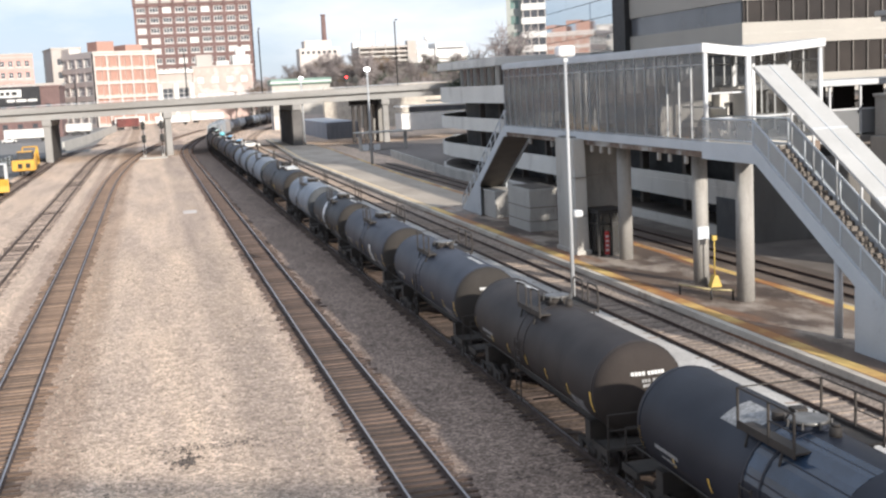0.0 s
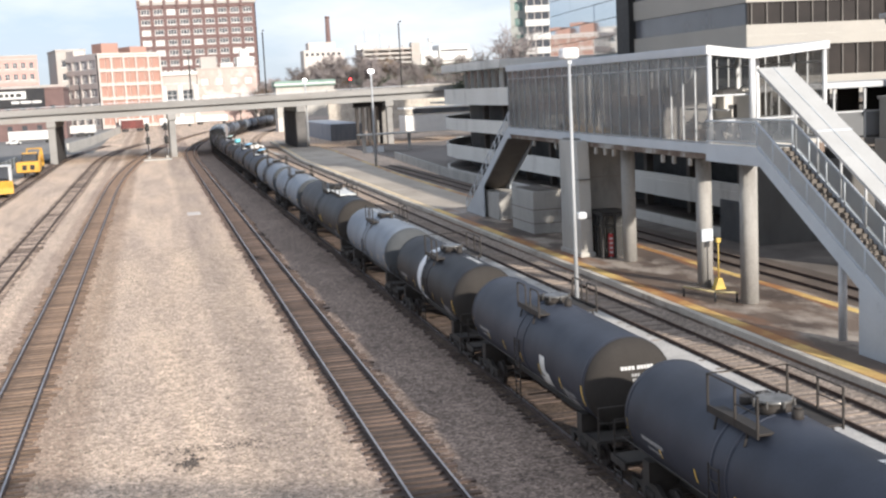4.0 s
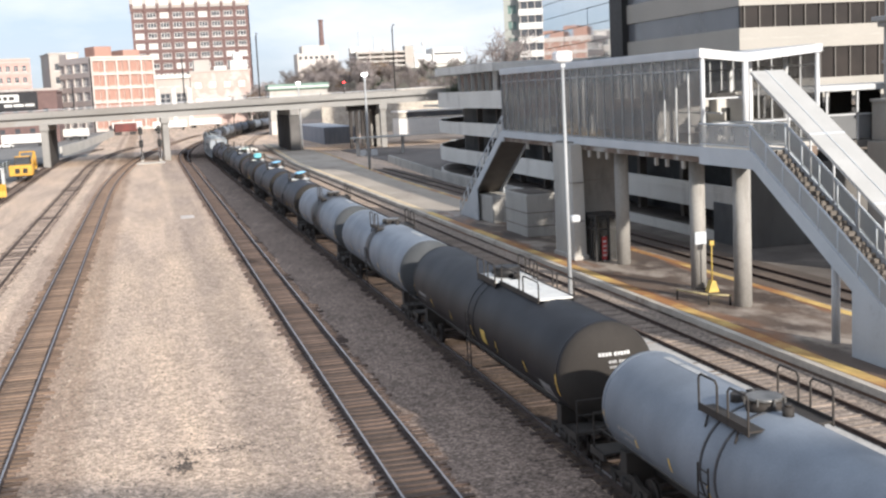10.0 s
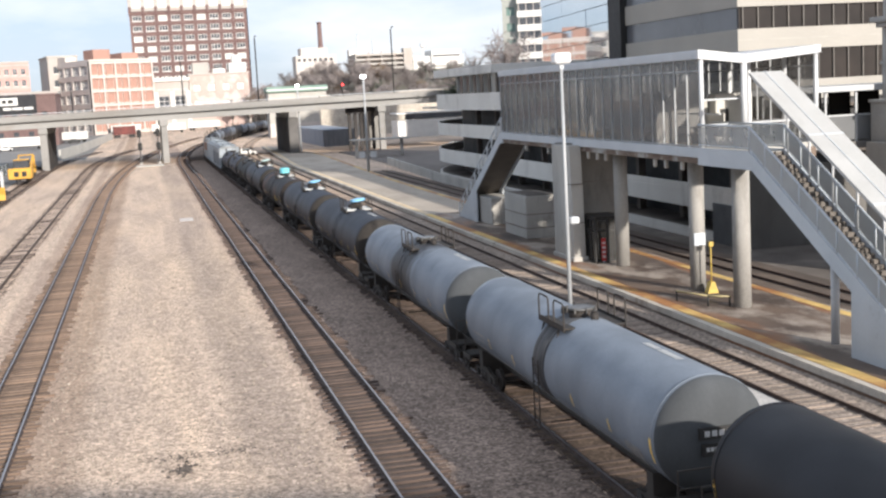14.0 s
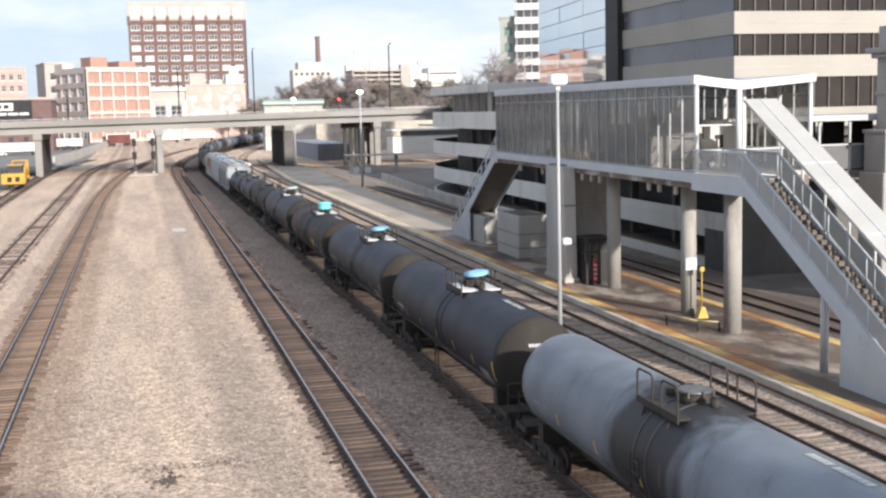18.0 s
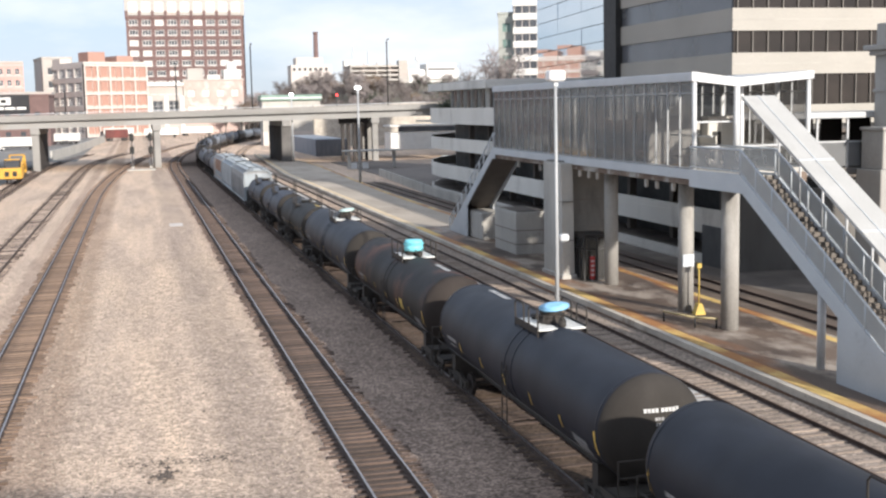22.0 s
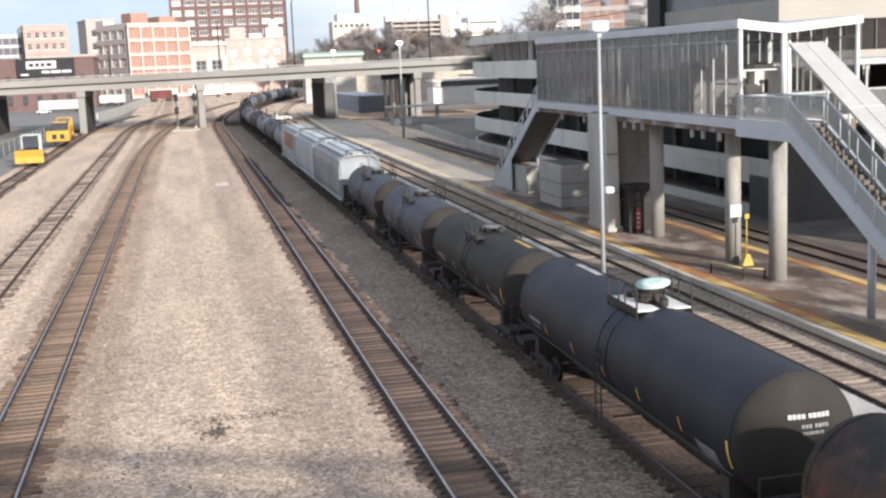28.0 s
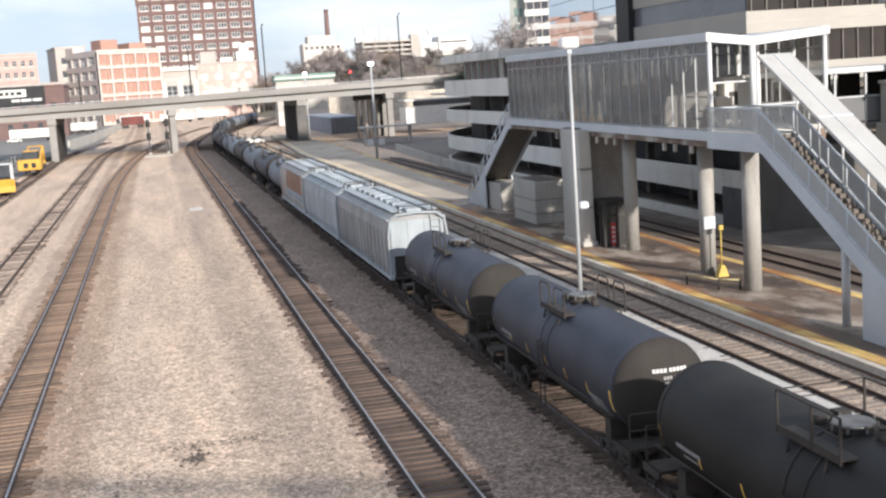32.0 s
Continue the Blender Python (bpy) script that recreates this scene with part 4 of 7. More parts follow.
# glow put on the far lamp heads in place of sun glare
M_lamp = glow("lamp_glare_glow", (1.0, 1.0, 1.0), 2.2)
M_lamp_box = mat("white_lamp_housing", (0.80, 0.80, 0.80), (0.74, 0.74, 0.74), 2, 0.4)
lamp_post(18.3, 50.8, 12.35, 0.105, "tall white lamp post between the tracks", M_lamp_box, arms=(5.0,))
lamp_post(31.3, 247.4, 14.0, 0.22, "tall lamp post on the far platform", M_lamp)
lp = lamp_post(31.1, 170.0, 13.9, 0.20, "tall lamp post with two white signs on the platform", M_lamp)
for s in (-1, 1):
    part("platform_sign", boxm((s * 0.85 - 0.45, s * 0.85 + 0.45, -0.05, 0.05, 2.2, 3.1), bevel=0.01), M_white_steel, lp, "white square sign")
part("sign_arm", boxm((-0.9, 0.9, -0.03, 0.03, 2.6, 2.68)), M_steel, lp)

# ---- ground behind the platform ----
M_lot = mat("dusty_brown_asphalt", (0.185, 0.158, 0.142), (0.135, 0.117, 0.106), 0.3, 0.9, bump=0.3, fine=15, stain=(0.11, 0.098, 0.09), stain_scale=0.12)
tagged(part("parking_lot", boxm((38.6, 130, 142, 244, -0.3, -0.10)), M_lot), "dusty brown-grey asphalt parking lot", "parking lot", kind="structure")
tagged(part("service_yard", boxm((34.4, 37.4, 20, 150, -0.3, -0.15), (37.401, 70, 20, 69.6, -0.3, -0.15)), M_concrete_dark), "stained concrete strip along the garage", "pavement", kind="structure")
bm = bmesh.new()
prism(bm, [(35.2, 100), (35.5, 100), (35.7, 142), (38.6, 192), (38.3, 192), (35.4, 142)], "z", -0.3, 0.95)
tagged(part("retaining_wall", bm, M_concrete), "low pale concrete wall along the yard", "wall", kind="structure")
can = empty("platform_canopy", label="flat steel canopy on posts beside the lot", category="canopy")
part("canopy_roof", boxm((36.5, 47.2, 214, 218, 3.0, 3.25), bevel=0.04), M_concrete, can)
for x in (37.5, 46.0):
    part("canopy_post", boxm((x - 0.25, x + 0.25, 215.7, 216.3, -0.2, 3.0)), M_concrete, can)
part("steel_door", boxm((37.40, 37.48, 70.6, 74.4, -0.2, 2.6), bevel=0.02), mat("grey_door_paint", (0.09, 0.095, 0.10), (0.07, 0.075, 0.08), 1, 0.5), gar, "dark grey steel door")
# roof-top building and planting on the garage
top = empty("rooftop_pavilion", label="low flat-roofed pavilion on the garage roof", category="pavilion")
part("roof_slab", boxm((42, 80, 142, 172, 13.1, 14.2), bevel=0.05), M_panel, top)
part("glazing", boxm((43, 79, 143, 162, 9.1, 13.1)), M_ribbon, top)
part("podium", boxm((38.2, 84, 142, 164, 8.9, 9.12)), M_concrete, top)
for k in range(6):
    part("pavilion_column", boxm((42.4, 42.8, 143 + 3.4 * k, 143.4 + 3.4 * k, 9.1, 13.1)), M_concrete, top)
# walkway to the office block
M_link_glass = glass("grey_link_glass", (0.20, 0.205, 0.21), 0.2, 0.35)
link = empty("link_bridge", label="grey steel and glass link bridge to the offices", category="walkway")
part("link_deck", boxm((W + 25.8, 46, 58.6, 62.0, 6.8, 7.2), bevel=0.03), M_dim_wall, link)
part("link_roof", boxm((W + 25.8, 46, 58.4, 62.2, 9.95, 10.3), bevel=0.03), M_mullion, link, "pale steel roof edge")
for k in range(7):
    x = 32.6 + 1.9 * k
    part("link_post", boxm((x - 0.06, x + 0.06, 58.6, 58.72, 7.2, 9.95)), M_mullion, link)
    part("link_pane", boxm((x + 0.06, x + 1.84, 58.64, 58.66, 7.3, 8.6)), M_link_glass, link).visible_shadow = False
part("link_rail", boxm((32, 46, 58.6, 58.72, 8.6, 8.7)), M_mullion, link)
part("link_wall", boxm((32, 46, 61.8, 61.95, 7.2, 8.5)), M_dim_wall, link)
for k in range(7):
    part("link_window", boxm((32.9 + 1.9 * k, 34.3 + 1.9 * k, 61.8, 61.9, 8.55, 9.9)), M_ribbon, link)
# corner of a stone station building at the end of the link bridge
M_limestone = mat("weathered_grey_limestone", (0.36, 0.345, 0.325), (0.28, 0.268, 0.25), 0.4, 0.85, bump=0.25, fine=22, stain=(0.20, 0.19, 0.178), stain_scale=0.5, stain_at=(0.55, 0.75), stretch=(1, 1, 0.4))
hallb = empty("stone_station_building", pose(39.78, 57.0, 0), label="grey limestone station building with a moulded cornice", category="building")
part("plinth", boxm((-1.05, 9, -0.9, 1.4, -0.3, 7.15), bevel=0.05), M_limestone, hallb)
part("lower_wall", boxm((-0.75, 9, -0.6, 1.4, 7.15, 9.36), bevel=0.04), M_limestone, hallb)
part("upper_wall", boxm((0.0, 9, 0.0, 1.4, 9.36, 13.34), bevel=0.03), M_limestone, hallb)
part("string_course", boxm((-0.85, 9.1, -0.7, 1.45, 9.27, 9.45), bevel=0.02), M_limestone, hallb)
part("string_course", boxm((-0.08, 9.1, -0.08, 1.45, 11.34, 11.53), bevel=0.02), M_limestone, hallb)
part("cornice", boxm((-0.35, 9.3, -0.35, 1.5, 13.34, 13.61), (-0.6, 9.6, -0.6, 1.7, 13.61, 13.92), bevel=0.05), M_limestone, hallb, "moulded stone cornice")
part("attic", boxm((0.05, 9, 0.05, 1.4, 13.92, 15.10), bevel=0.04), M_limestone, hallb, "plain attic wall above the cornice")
for k in range(2):
    part("window", boxm((1.9 + 4.6 * k, 4.2 + 4.6 * k, -0.03, 0.12, 9.58, 11.12)), M_ribbon, hallb)
    part("window_hood", boxm((1.6 + 4.6 * k, 4.5 + 4.6 * k, -0.28, 0.02, 10.66, 10.88), bevel=0.03), M_limestone, hallb)

# mirror-glass front and dark fin on the office block
part("dark_fin", boxm((OX - 0.6, OX + 2, 126.0, 129.6, 8, 33)), M_dark, off, "black stone fin")
M_mirror = mat("blue_mirror_glass", (0.55, 0.60, 0.64), (0.50, 0.56, 0.60), 0.1, 0.03, metal=1.0, gloss_var=0.01)
mir = empty("mirror_glass_wing", pose(OX + 0.1, 129.7, 0, 0, 0, -5.5), label="office wing clad in blue mirror glass", category="office building")
for k in range(12):
    for j in range(3):
        pane = part("mirror_pane", boxm((0, 0.2, 0.03, 11.77, 0, 1.97)), M_mirror, mir)
        pane.matrix_basis = pose(0, 11.8 * j, 8 + 2.05 * k, 0.0, ((k * 7 + j * 5) % 5 - 2) * 0.05, ((k * 3 + j * 4) % 5 - 2) * 0.12)
part("wing_core", boxm((0.25, 20, 0, 35.4, -0.3, 32.5)), M_dark, mir)

# ---- the town behind ----
M_win = mat("dim_window_glass", (0.05, 0.055, 0.065), (0.08, 0.085, 0.095), 0.4, 0.15, spec=0.7)
M_winframe = mat("white_window_frame", (0.655, 0.645, 0.617), (0.578, 0.568, 0.549), 1, 0.6)
M_brick = mat("dark_red_brick", (0.175, 0.112, 0.104), (0.145, 0.094, 0.088), 0.4, 0.9, bump=0.2, fine=6, stain=(0.13, 0.078, 0.072), stain_scale=0.15)
M_orange = mat("orange_brick", (0.38, 0.225, 0.18), (0.34, 0.2, 0.16), 0.3, 0.9, bump=0.15, fine=6)
M_frame = mat("pale_building_concrete", (0.567, 0.52, 0.486), (0.499, 0.452, 0.419), 0.2, 0.85)
M_pink = mat("pale_pink_brick", (0.575, 0.338, 0.3), (0.525, 0.3, 0.263), 0.3, 0.9)
M_cream = mat("cream_plaster", (0.43, 0.405, 0.38), (0.37, 0.35, 0.325), 0.12, 0.85, stain=(0.44, 0.35, 0.31), stain_scale=0.15, stain_at=(0.5, 0.7))
M_faded_pink = mat("faded_pink_plaster", (0.50, 0.375, 0.335), (0.43, 0.33, 0.295), 0.2, 0.85, stain=(0.50, 0.47, 0.44), stain_scale=0.22, stain_at=(0.5, 0.56))
M_pale_pane = mat("dusty_pale_pane", (0.32, 0.328, 0.336), (0.16, 0.168, 0.176), 0.25, 0.25)
M_blind = mat("drawn_white_blind", (0.62, 0.62, 0.60), (0.55, 0.55, 0.53), 1, 0.7)


def lattice(w, h, cells, rows, t, depth):
    """One connected window frame: a grid of bars with openings, and a depth."""
    xs, zs = [0.0], [0.0]
    for i in range(cells):
        xs += [w * i / cells + t * (1 if i == 0 else 0.5), w * (i + 1) / cells - t * (1 if i == cells - 1 else 0.5)]
    for j in range(rows):
        zs += [h * j / rows + t * (1 if j == 0 else 0.5), h * (j + 1) / rows - t * (1 if j == rows - 1 else 0.5)]
    xs.append(w)
    zs.append(h)
    bm = bmesh.new()
    at = {(i, j, y): bm.verts.new((xs[i], y, zs[j])) for i in range(len(xs)) for j in range(len(zs)) for y in (0, depth)}
    solid = {(i, j) for i in range(len(xs) - 1) for j in range(len(zs) - 1) if not (i % 2 and j % 2)}
    for i, j in solid:
        bm.faces.new([at[k] for k in ((i, j, 0), (i + 1, j, 0), (i + 1, j + 1, 0), (i, j + 1, 0))])
        bm.faces.new([at[k] for k in ((i, j, depth), (i, j + 1, depth), (i + 1, j + 1, depth), (i + 1, j, depth))])
        for di, dj, a, b in ((-1, 0, (i, j), (i, j + 1)), (1, 0, (i + 1, j), (i + 1, j + 1)), (0, -1, (i, j), (i + 1, j)), (0, 1, (i, j + 1), (i + 1, j + 1))):
            if (i + di, j + dj) not in solid:
                bm.faces.new([at[k] for k in ((*a, 0), (*b, 0), (*b, depth), (*a, depth))])
    return bm


def window_mesh(w, h, cells, glass_mat, frame_mat, rows=1, t=0.09):
    """The frame, the pane and the sill of one window, front at y=0."""
    made = []
    for name, bm, m in (("window", lattice(w, h, cells, rows, t, 0.06), frame_mat), ("pane", boxm((0.02, w - 0.02, 0.065, 0.10, 0.02, h - 0.02)), glass_mat), ("sill", boxm((-0.12, w + 0.12, -0.3, -0.003, -0.18, -0.003)), frame_mat)):
        me = bpy.data.meshes.new(name)
        bm.to_mesh(me)
        bm.free()
        me.materials.append(m)
        made.append(me)
    return made


def far_off(k, x, y, a=0):
    """The pose of a building whose size and place are known by its bearing: k times as far, k times as large."""
    return Matrix.Translation((x * k, y * k, 11.1 - 11.1 * k)) @ pose(0, 0, 0, 0, 0, a)


def facade(b, m, width, height, cols, rows, x0, z0, dx, dz, w, h, wall, mesh, alt=None, every=0, seed=1, skip=()):
    """One front of a building: a wall with real openings, and a window in each."""
    rnd = random.Random(seed)
    holes = [(x0 + dx * i, x0 + dx * i + w, z0 + dz * j, z0 + dz * j + h) for i in range(cols) for j in range(rows) if (i, j) not in skip]
    bm = bmesh.new()
    holed_wall(bm, width, height, holes, 0.35, 0.0)
    front = part("wall", bm, wall, b)
    front.matrix_basis = m
    for a, _, c, _ in holes:
        pick = alt if alt and rnd.random() < every else mesh
        win = share("window", pick[0], b, m @ pose(a, 0.22, c))
        share("pane", pick[1], win, pose(0, 0, 0))
        share("sill", pick[2], win, pose(0, 0, 0))


def block_core(b, x0, x1, y0, y1, z1, roof, wall):
    part("core", boxm((x0, x1, y0, y1, -0.5, z1 - 0.05)), wall, b)
    part("roof", boxm((x0 - 0.2, x1 + 0.2, y0 - 0.5, y1 + 0.2, z1 - 0.04, z1 + 0.5), bevel=0.05), roof, b)


# brick tower with triple windows and a pale crown
tower = empty("brick_tower", far_off(1.5, -1.8, 430), label="tall dark red brick tower with white triple windows", category="tower block")
tw = window_mesh(3.0, 1.9, 3, M_win, M_winframe, t=0.18)
tb = window_mesh(3.0, 1.9, 3, M_blind, M_winframe, t=0.18)
facade(tower, pose(0, -0.36, 0), 40.0, 44.0, 9, 12, 0.95, 2.2, 4.38, 3.5, 3.0, 1.9, M_brick, tw, tb, 0.2)
facade(tower, pose(40.36, 0, 0, 0, 0, 90), 22, 44, 5, 11, 1, 2.7, 4.2, 3.55, 3.0, 1.9, M_brick, tw)
part("core", boxm((0, 40, 0.0, 22, -0.5, 43.9)), M_win, tower)
part("crown", boxm((-0.3, 40.6, -0.7, 22, 44.0, 50.5), bevel=0.1), M_cream, tower, "pale stone crown storey")
for k in range(9):
    part("crown_arch", boxm((0.95 + 4.38 * k, 3.95 + 4.38 * k, -0.9, -0.6, 45.0, 48.6), bevel=0.1), M_winframe, tower)
    part("crown_pier", boxm((-0.25 + 4.38 * k, 0.75 + 4.38 * k, -0.85, -0.36, 43.0, 45.6), bevel=0.05), M_brick, tower)

# orange brick warehouse with a concrete frame, its corner towards the yard
ware = empty("orange_warehouse", far_off(1.65, -13.2, 340, 28), label="orange brick warehouse with a pale concrete frame", category="warehouse")
ow = window_mesh(2.2, 2.1, 3, M_win, M_frame, 2)
inf = window_mesh(1.9, 2.9, 1, M_orange, M_frame)
facade(ware, pose(0, -0.36, 0), 19.0, 24.3, 8, 6, 0.5, 1.3, 2.32, 3.85, 1.9, 2.9, M_orange, inf, ow, 0.0)
for j in range(7):
    part("frame_beam", boxm((-0.1, 19.1, -0.52, -0.3, 0.5 + 3.85 * j, 1.0 + 3.85 * j)), M_frame, ware)
for k in range(6):
    part("frame_post", boxm((-0.1 + 3.72 * k, 0.3 + 3.72 * k, -0.56, -0.3, 0.5, 24.2)), M_frame, ware)
facade(ware, pose(-0.36, 26, 0, 0, 0, -90), 26, 24.3, 5, 6, 1.0, 1.4, 5.0, 3.85, 4.1, 2.5, M_frame, window_mesh(4.1, 2.5, 5, M_pale_pane, M_winframe, 2))
block_core(ware, 0, 19, 0, 26, 24.3, M_frame, M_win)
part("roof_house", boxm((2.5, 7.5, 2, 8, 24.7, 27.6), bevel=0.05), M_orange, ware)
part("roof_house", boxm((11, 16, 2, 9, 24.7, 26.6), bevel=0.05), M_orange, ware)
part("roof_house", boxm((-0.2, 3, 14, 22, 24.7, 26.2), bevel=0.05), M_frame, ware)

# a taller grey wing behind it, and the pale pink block
wing = empty("grey_apartment_block", far_off(1.5, -27.5, 392, 12), label="white and grey block with long balconies", category="apartment block")
facade(wing, pose(0, -0.36, 0), 9, 28, 1, 6, 1.5, 2.5, 5, 4.1, 6, 2.2, M_cream, window_mesh(6, 2.2, 3, M_win, M_winframe))
block_core(wing, 0, 9, 0, 18, 28, M_cream, M_cream)
pink = empty("pink_brick_block", far_off(1.3, -49.5, 420, 10), label="pale pink brick block with white window bands", category="apartment block")
facade(pink, pose(0, -0.36, 0), 14, 28, 5, 7, 0.9, 1.6, 2.6, 3.75, 1.5, 2.0, M_pink, window_mesh(1.5, 2.0, 2, M_win, M_winframe, 2))
for j in range(8):
    part("pale_band", boxm((-0.1, 14.1, -0.5, -0.34, 0.7 + 3.75 * j, 1.2 + 3.75 * j)), M_cream, pink)
facade(pink, pose(-0.36, 30, 0, 0, 0, -90), 30, 28, 7, 7, 1.2, 1.6, 4.1, 3.75, 3.2, 2.2, M_greyrib, window_mesh(3.2, 2.2, 2, M_win, M_mullion))
block_core(pink, 0, 14, 0, 30, 28, M_cream, M_pink)

glass_wing = empty("glass_office_wing", pose(-90, 552, 0, 0, 0, 6), label="grey glass office wing with dark floor bands", category="office building")
for k in range(7):
    part("glass_band", boxm((0, 25.5, 0, 20, 4.3 * k, 4.3 * k + 2.9), bevel=0.04), M_greyrib, glass_wing)
    part("floor_band", boxm((-0.1, 25.6, -0.12, 20.1, 4.3 * k + 2.9, 4.3 * k + 4.3)), M_winframe if k == 6 else M_mullion, glass_wing)
    for i in range(9):
        part("mullion", boxm((0.4 + 3.05 * i, 0.65 + 3.05 * i, -0.1, 0.05, 4.3 * k, 4.3 * k + 2.9)), M_mullion, glass_wing)

# low brick building with a billboard
low_b = empty("brick_storehouse", far_off(1.45, -62, 300), label="low dark red brick storehouse", category="storehouse")
facade(low_b, pose(0, -0.36, 0), 42, 15.2, 12, 2, 1.2, 4.5, 3.4, 4.6, 1.3, 2.4, M_brick, window_mesh(1.3, 2.4, 1, M_win, M_brick, 2))
block_core(low_b, 0, 42, 0, 20, 15.2, M_brick, M_brick)
part("pale_parapet", boxm((26, 42.2, 8, 20.2, 15.6, 16.4), bevel=0.05), M_cream, low_b)
board = empty("billboard", far_off(1.45, -37.5, 299.0), label="black billboard with a white panel and white lettering bars", category="billboard")
for x in (1.0, 6.5, 12.0):
    part("board_bracket", boxm((x - 0.1, x + 0.1, -0.02, 0.66, 15.55, 15.8)), M_steel, board)
part("board", boxm((0, 13.2, -0.15, 0.0, 11.2, 15.6), bevel=0.03), mat("black_billboard_vinyl", (0.012, 0.012, 0.015), (0.02, 0.02, 0.022), 0.5, 0.4), board)
part("white_panel", boxm((2.2, 9.0, -0.19, -0.16, 13.2, 15.0)), M_winframe, board)
for x0, x1 in ((2.8, 3.9), (4.3, 5.1), (5.5, 6.4), (6.8, 8.0)):
    part("lettering_bar", boxm((x0, x1, -0.22, -0.195, 13.7, 14.5)), M_dark, board)
for x0, x1 in ((5.6, 7.4), (7.7, 10.0), (10.3, 12.4)):
    part("lettering_bar", boxm((x0, x1, -0.19, -0.16, 12.1, 12.7)), M_winframe, board)
part("lettering_bar", boxm((0.8, 2.6, -0.19, -0.16, 11.7, 12.1)), M_winframe, board)

# pale buildings right behind the overpass
pale = empty("pale_station_house", far_off(1.75, -0.6, 330), label="cream building with tall pilasters and dark windows", category="building")
facade(pale, pose(0, -0.36, 0), 13.2, 18.2, 3, 1, 0.9, 8.4, 4.2, 5, 2.7, 5.4, M_cream, window_mesh(2.7, 5.4, 2, M_win, M_winframe, 4))
facade(pale, pose(0, -0.34, 15.0), 13.2, 3.2, 6, 1, 0.5, 0.6, 2.1, 3, 1.5, 1.7, M_brick, window_mesh(1.5, 1.7, 2, M_win, M_winframe))
block_core(pale, 0, 13.2, 0, 16, 18.2, M_cream, M_cream)
for k in range(4):
    part("pilaster", boxm((-0.3 + 4.2 * k, 0.75 + 4.2 * k, -0.7, -0.34, 6, 15.0), bevel=0.05), M_winframe, pale)
part("cornice", boxm((-0.4, 13.4, -0.9, -0.3, 17.7, 18.5), bevel=0.08), M_winframe, pale)
for k in range(11):
    part("crenel", boxm((0.3 + 1.15 * k, 1.0 + 1.15 * k, -0.8, -0.3, 18.5, 18.95)), M_winframe, pale)
shed = empty("pale_plaster_warehouse", far_off(1.75, 12.8, 331), label="white and faded pink plaster warehouse", category="warehouse")
facade(shed, pose(0, -0.36, 0), 16, 19.0, 4, 2, 1.0, 10.2, 3.9, 4.4, 2.0, 2.0, M_faded_pink, window_mesh(2.0, 2.0, 2, M_blind, M_pink))
block_core(shed, 0, 16, 0, 20, 19.0, M_cream, M_cream)
part("roof_house", boxm((1.2, 5.5, 1, 8, 19.4, 22.4), bevel=0.06), M_cream, shed)
part("roof_house", boxm((11.0, 15.6, 1, 8, 19.4, 22.0), bevel=0.06), M_winframe, shed)
part("water_tank", boxm((12.0, 14.6, 3, 6, 22.0, 24.2), bevel=0.3), M_winframe, shed)
part("roof_house", boxm((6.6, 10.0, 2, 7, 19.4, 20.6), bevel=0.06), M_winframe, shed)

# white office tower with a greenish older wing, far right
woff = empty("white_office_tower", pose(83.6, 260, 0, 0, 0, -18), label="white office tower with grey ribbon windows", category="office tower")
for k in range(14):
    part("white_band", boxm((0, 14, 0, 14, 2.0 + 3.1 * k, 3.5 + 3.1 * k), bevel=0.03), M_winframe, woff)
    for i in range(8):
        part("window", boxm((0.6 + 1.65 * i, 2.0 + 1.65 * i, 0.25, 0.4, 3.5 + 3.1 * k, 5.1 + 3.1 * k)), M_win, woff)
part("core", boxm((0.3, 13.7, 0.4, 13.7, -0.3, 45)), M_frame, woff)
gw = empty("greenish_office_wing", pose(81.2, 263.5, 0, 0, 0, -18), label="older grey-green office wing with green windows", category="office tower")
M_gwall = mat("grey_green_render", (0.36, 0.375, 0.35), (0.31, 0.325, 0.30), 0.2, 0.85)
facade(gw, pose(0, -0.36, 0), 4.0, 31.4, 1, 8, 0.9, 2.2, 4, 3.6, 2.0, 2.0, M_gwall, window_mesh(2.0, 2.0, 2, mat("green_window_glass", (0.13, 0.21, 0.19), (0.15, 0.23, 0.21), 0.4, 0.2), M_gwall))
block_core(gw, 0, 4.0, 0, 12, 31.4, M_gwall, M_gwall)

for b, k in ((tower, 1.5), (ware, 1.65), (wing, 1.5), (pink, 1.3), (pale, 1.75), (shed, 1.75), (low_b, 1.45), (board, 1.45)):
    b.scale = (k, k, k)

# ---- hill with bare trees, and what stands on it ----
M_hill = mat("winter_hillside", (0.16, 0.135, 0.10), (0.11, 0.10, 0.075), 0.02, 0.95, bump=0.4, fine=1.2, stain=(0.20, 0.16, 0.11), stain_scale=0.03)
bm = bmesh.new()
nx, ny = 30, 22
hv = []
for j in range(ny + 1):
    for i in range(nx + 1):
        x, y = 20 + 420 * i / nx, 380 + 700 * j / ny
        rise = max(0.0, min(1.0, (y - 400) / 380))
        side = max(0.0, min(1.0, (x - 40) / 90))
        z = -0.6 + (3 * rise * rise - 2 * rise ** 3) * side * 27 + 2.0 * side * rise * noise.noise((x * 0.02, y * 0.02, 3))
        hv.append(bm.verts.new((x, y, z)))
for j in range(ny):
    for i in range(nx):
        f = bm.faces.new((hv[j * (nx + 1) + i], hv[j * (nx + 1) + i + 1], hv[(j + 1) * (nx + 1) + i + 1], hv[(j + 1) * (nx + 1) + i]))
        f.smooth = True
tagged(part("hill", bm, M_hill), "brown winter hillside beyond the tracks", "hill", kind="structure")

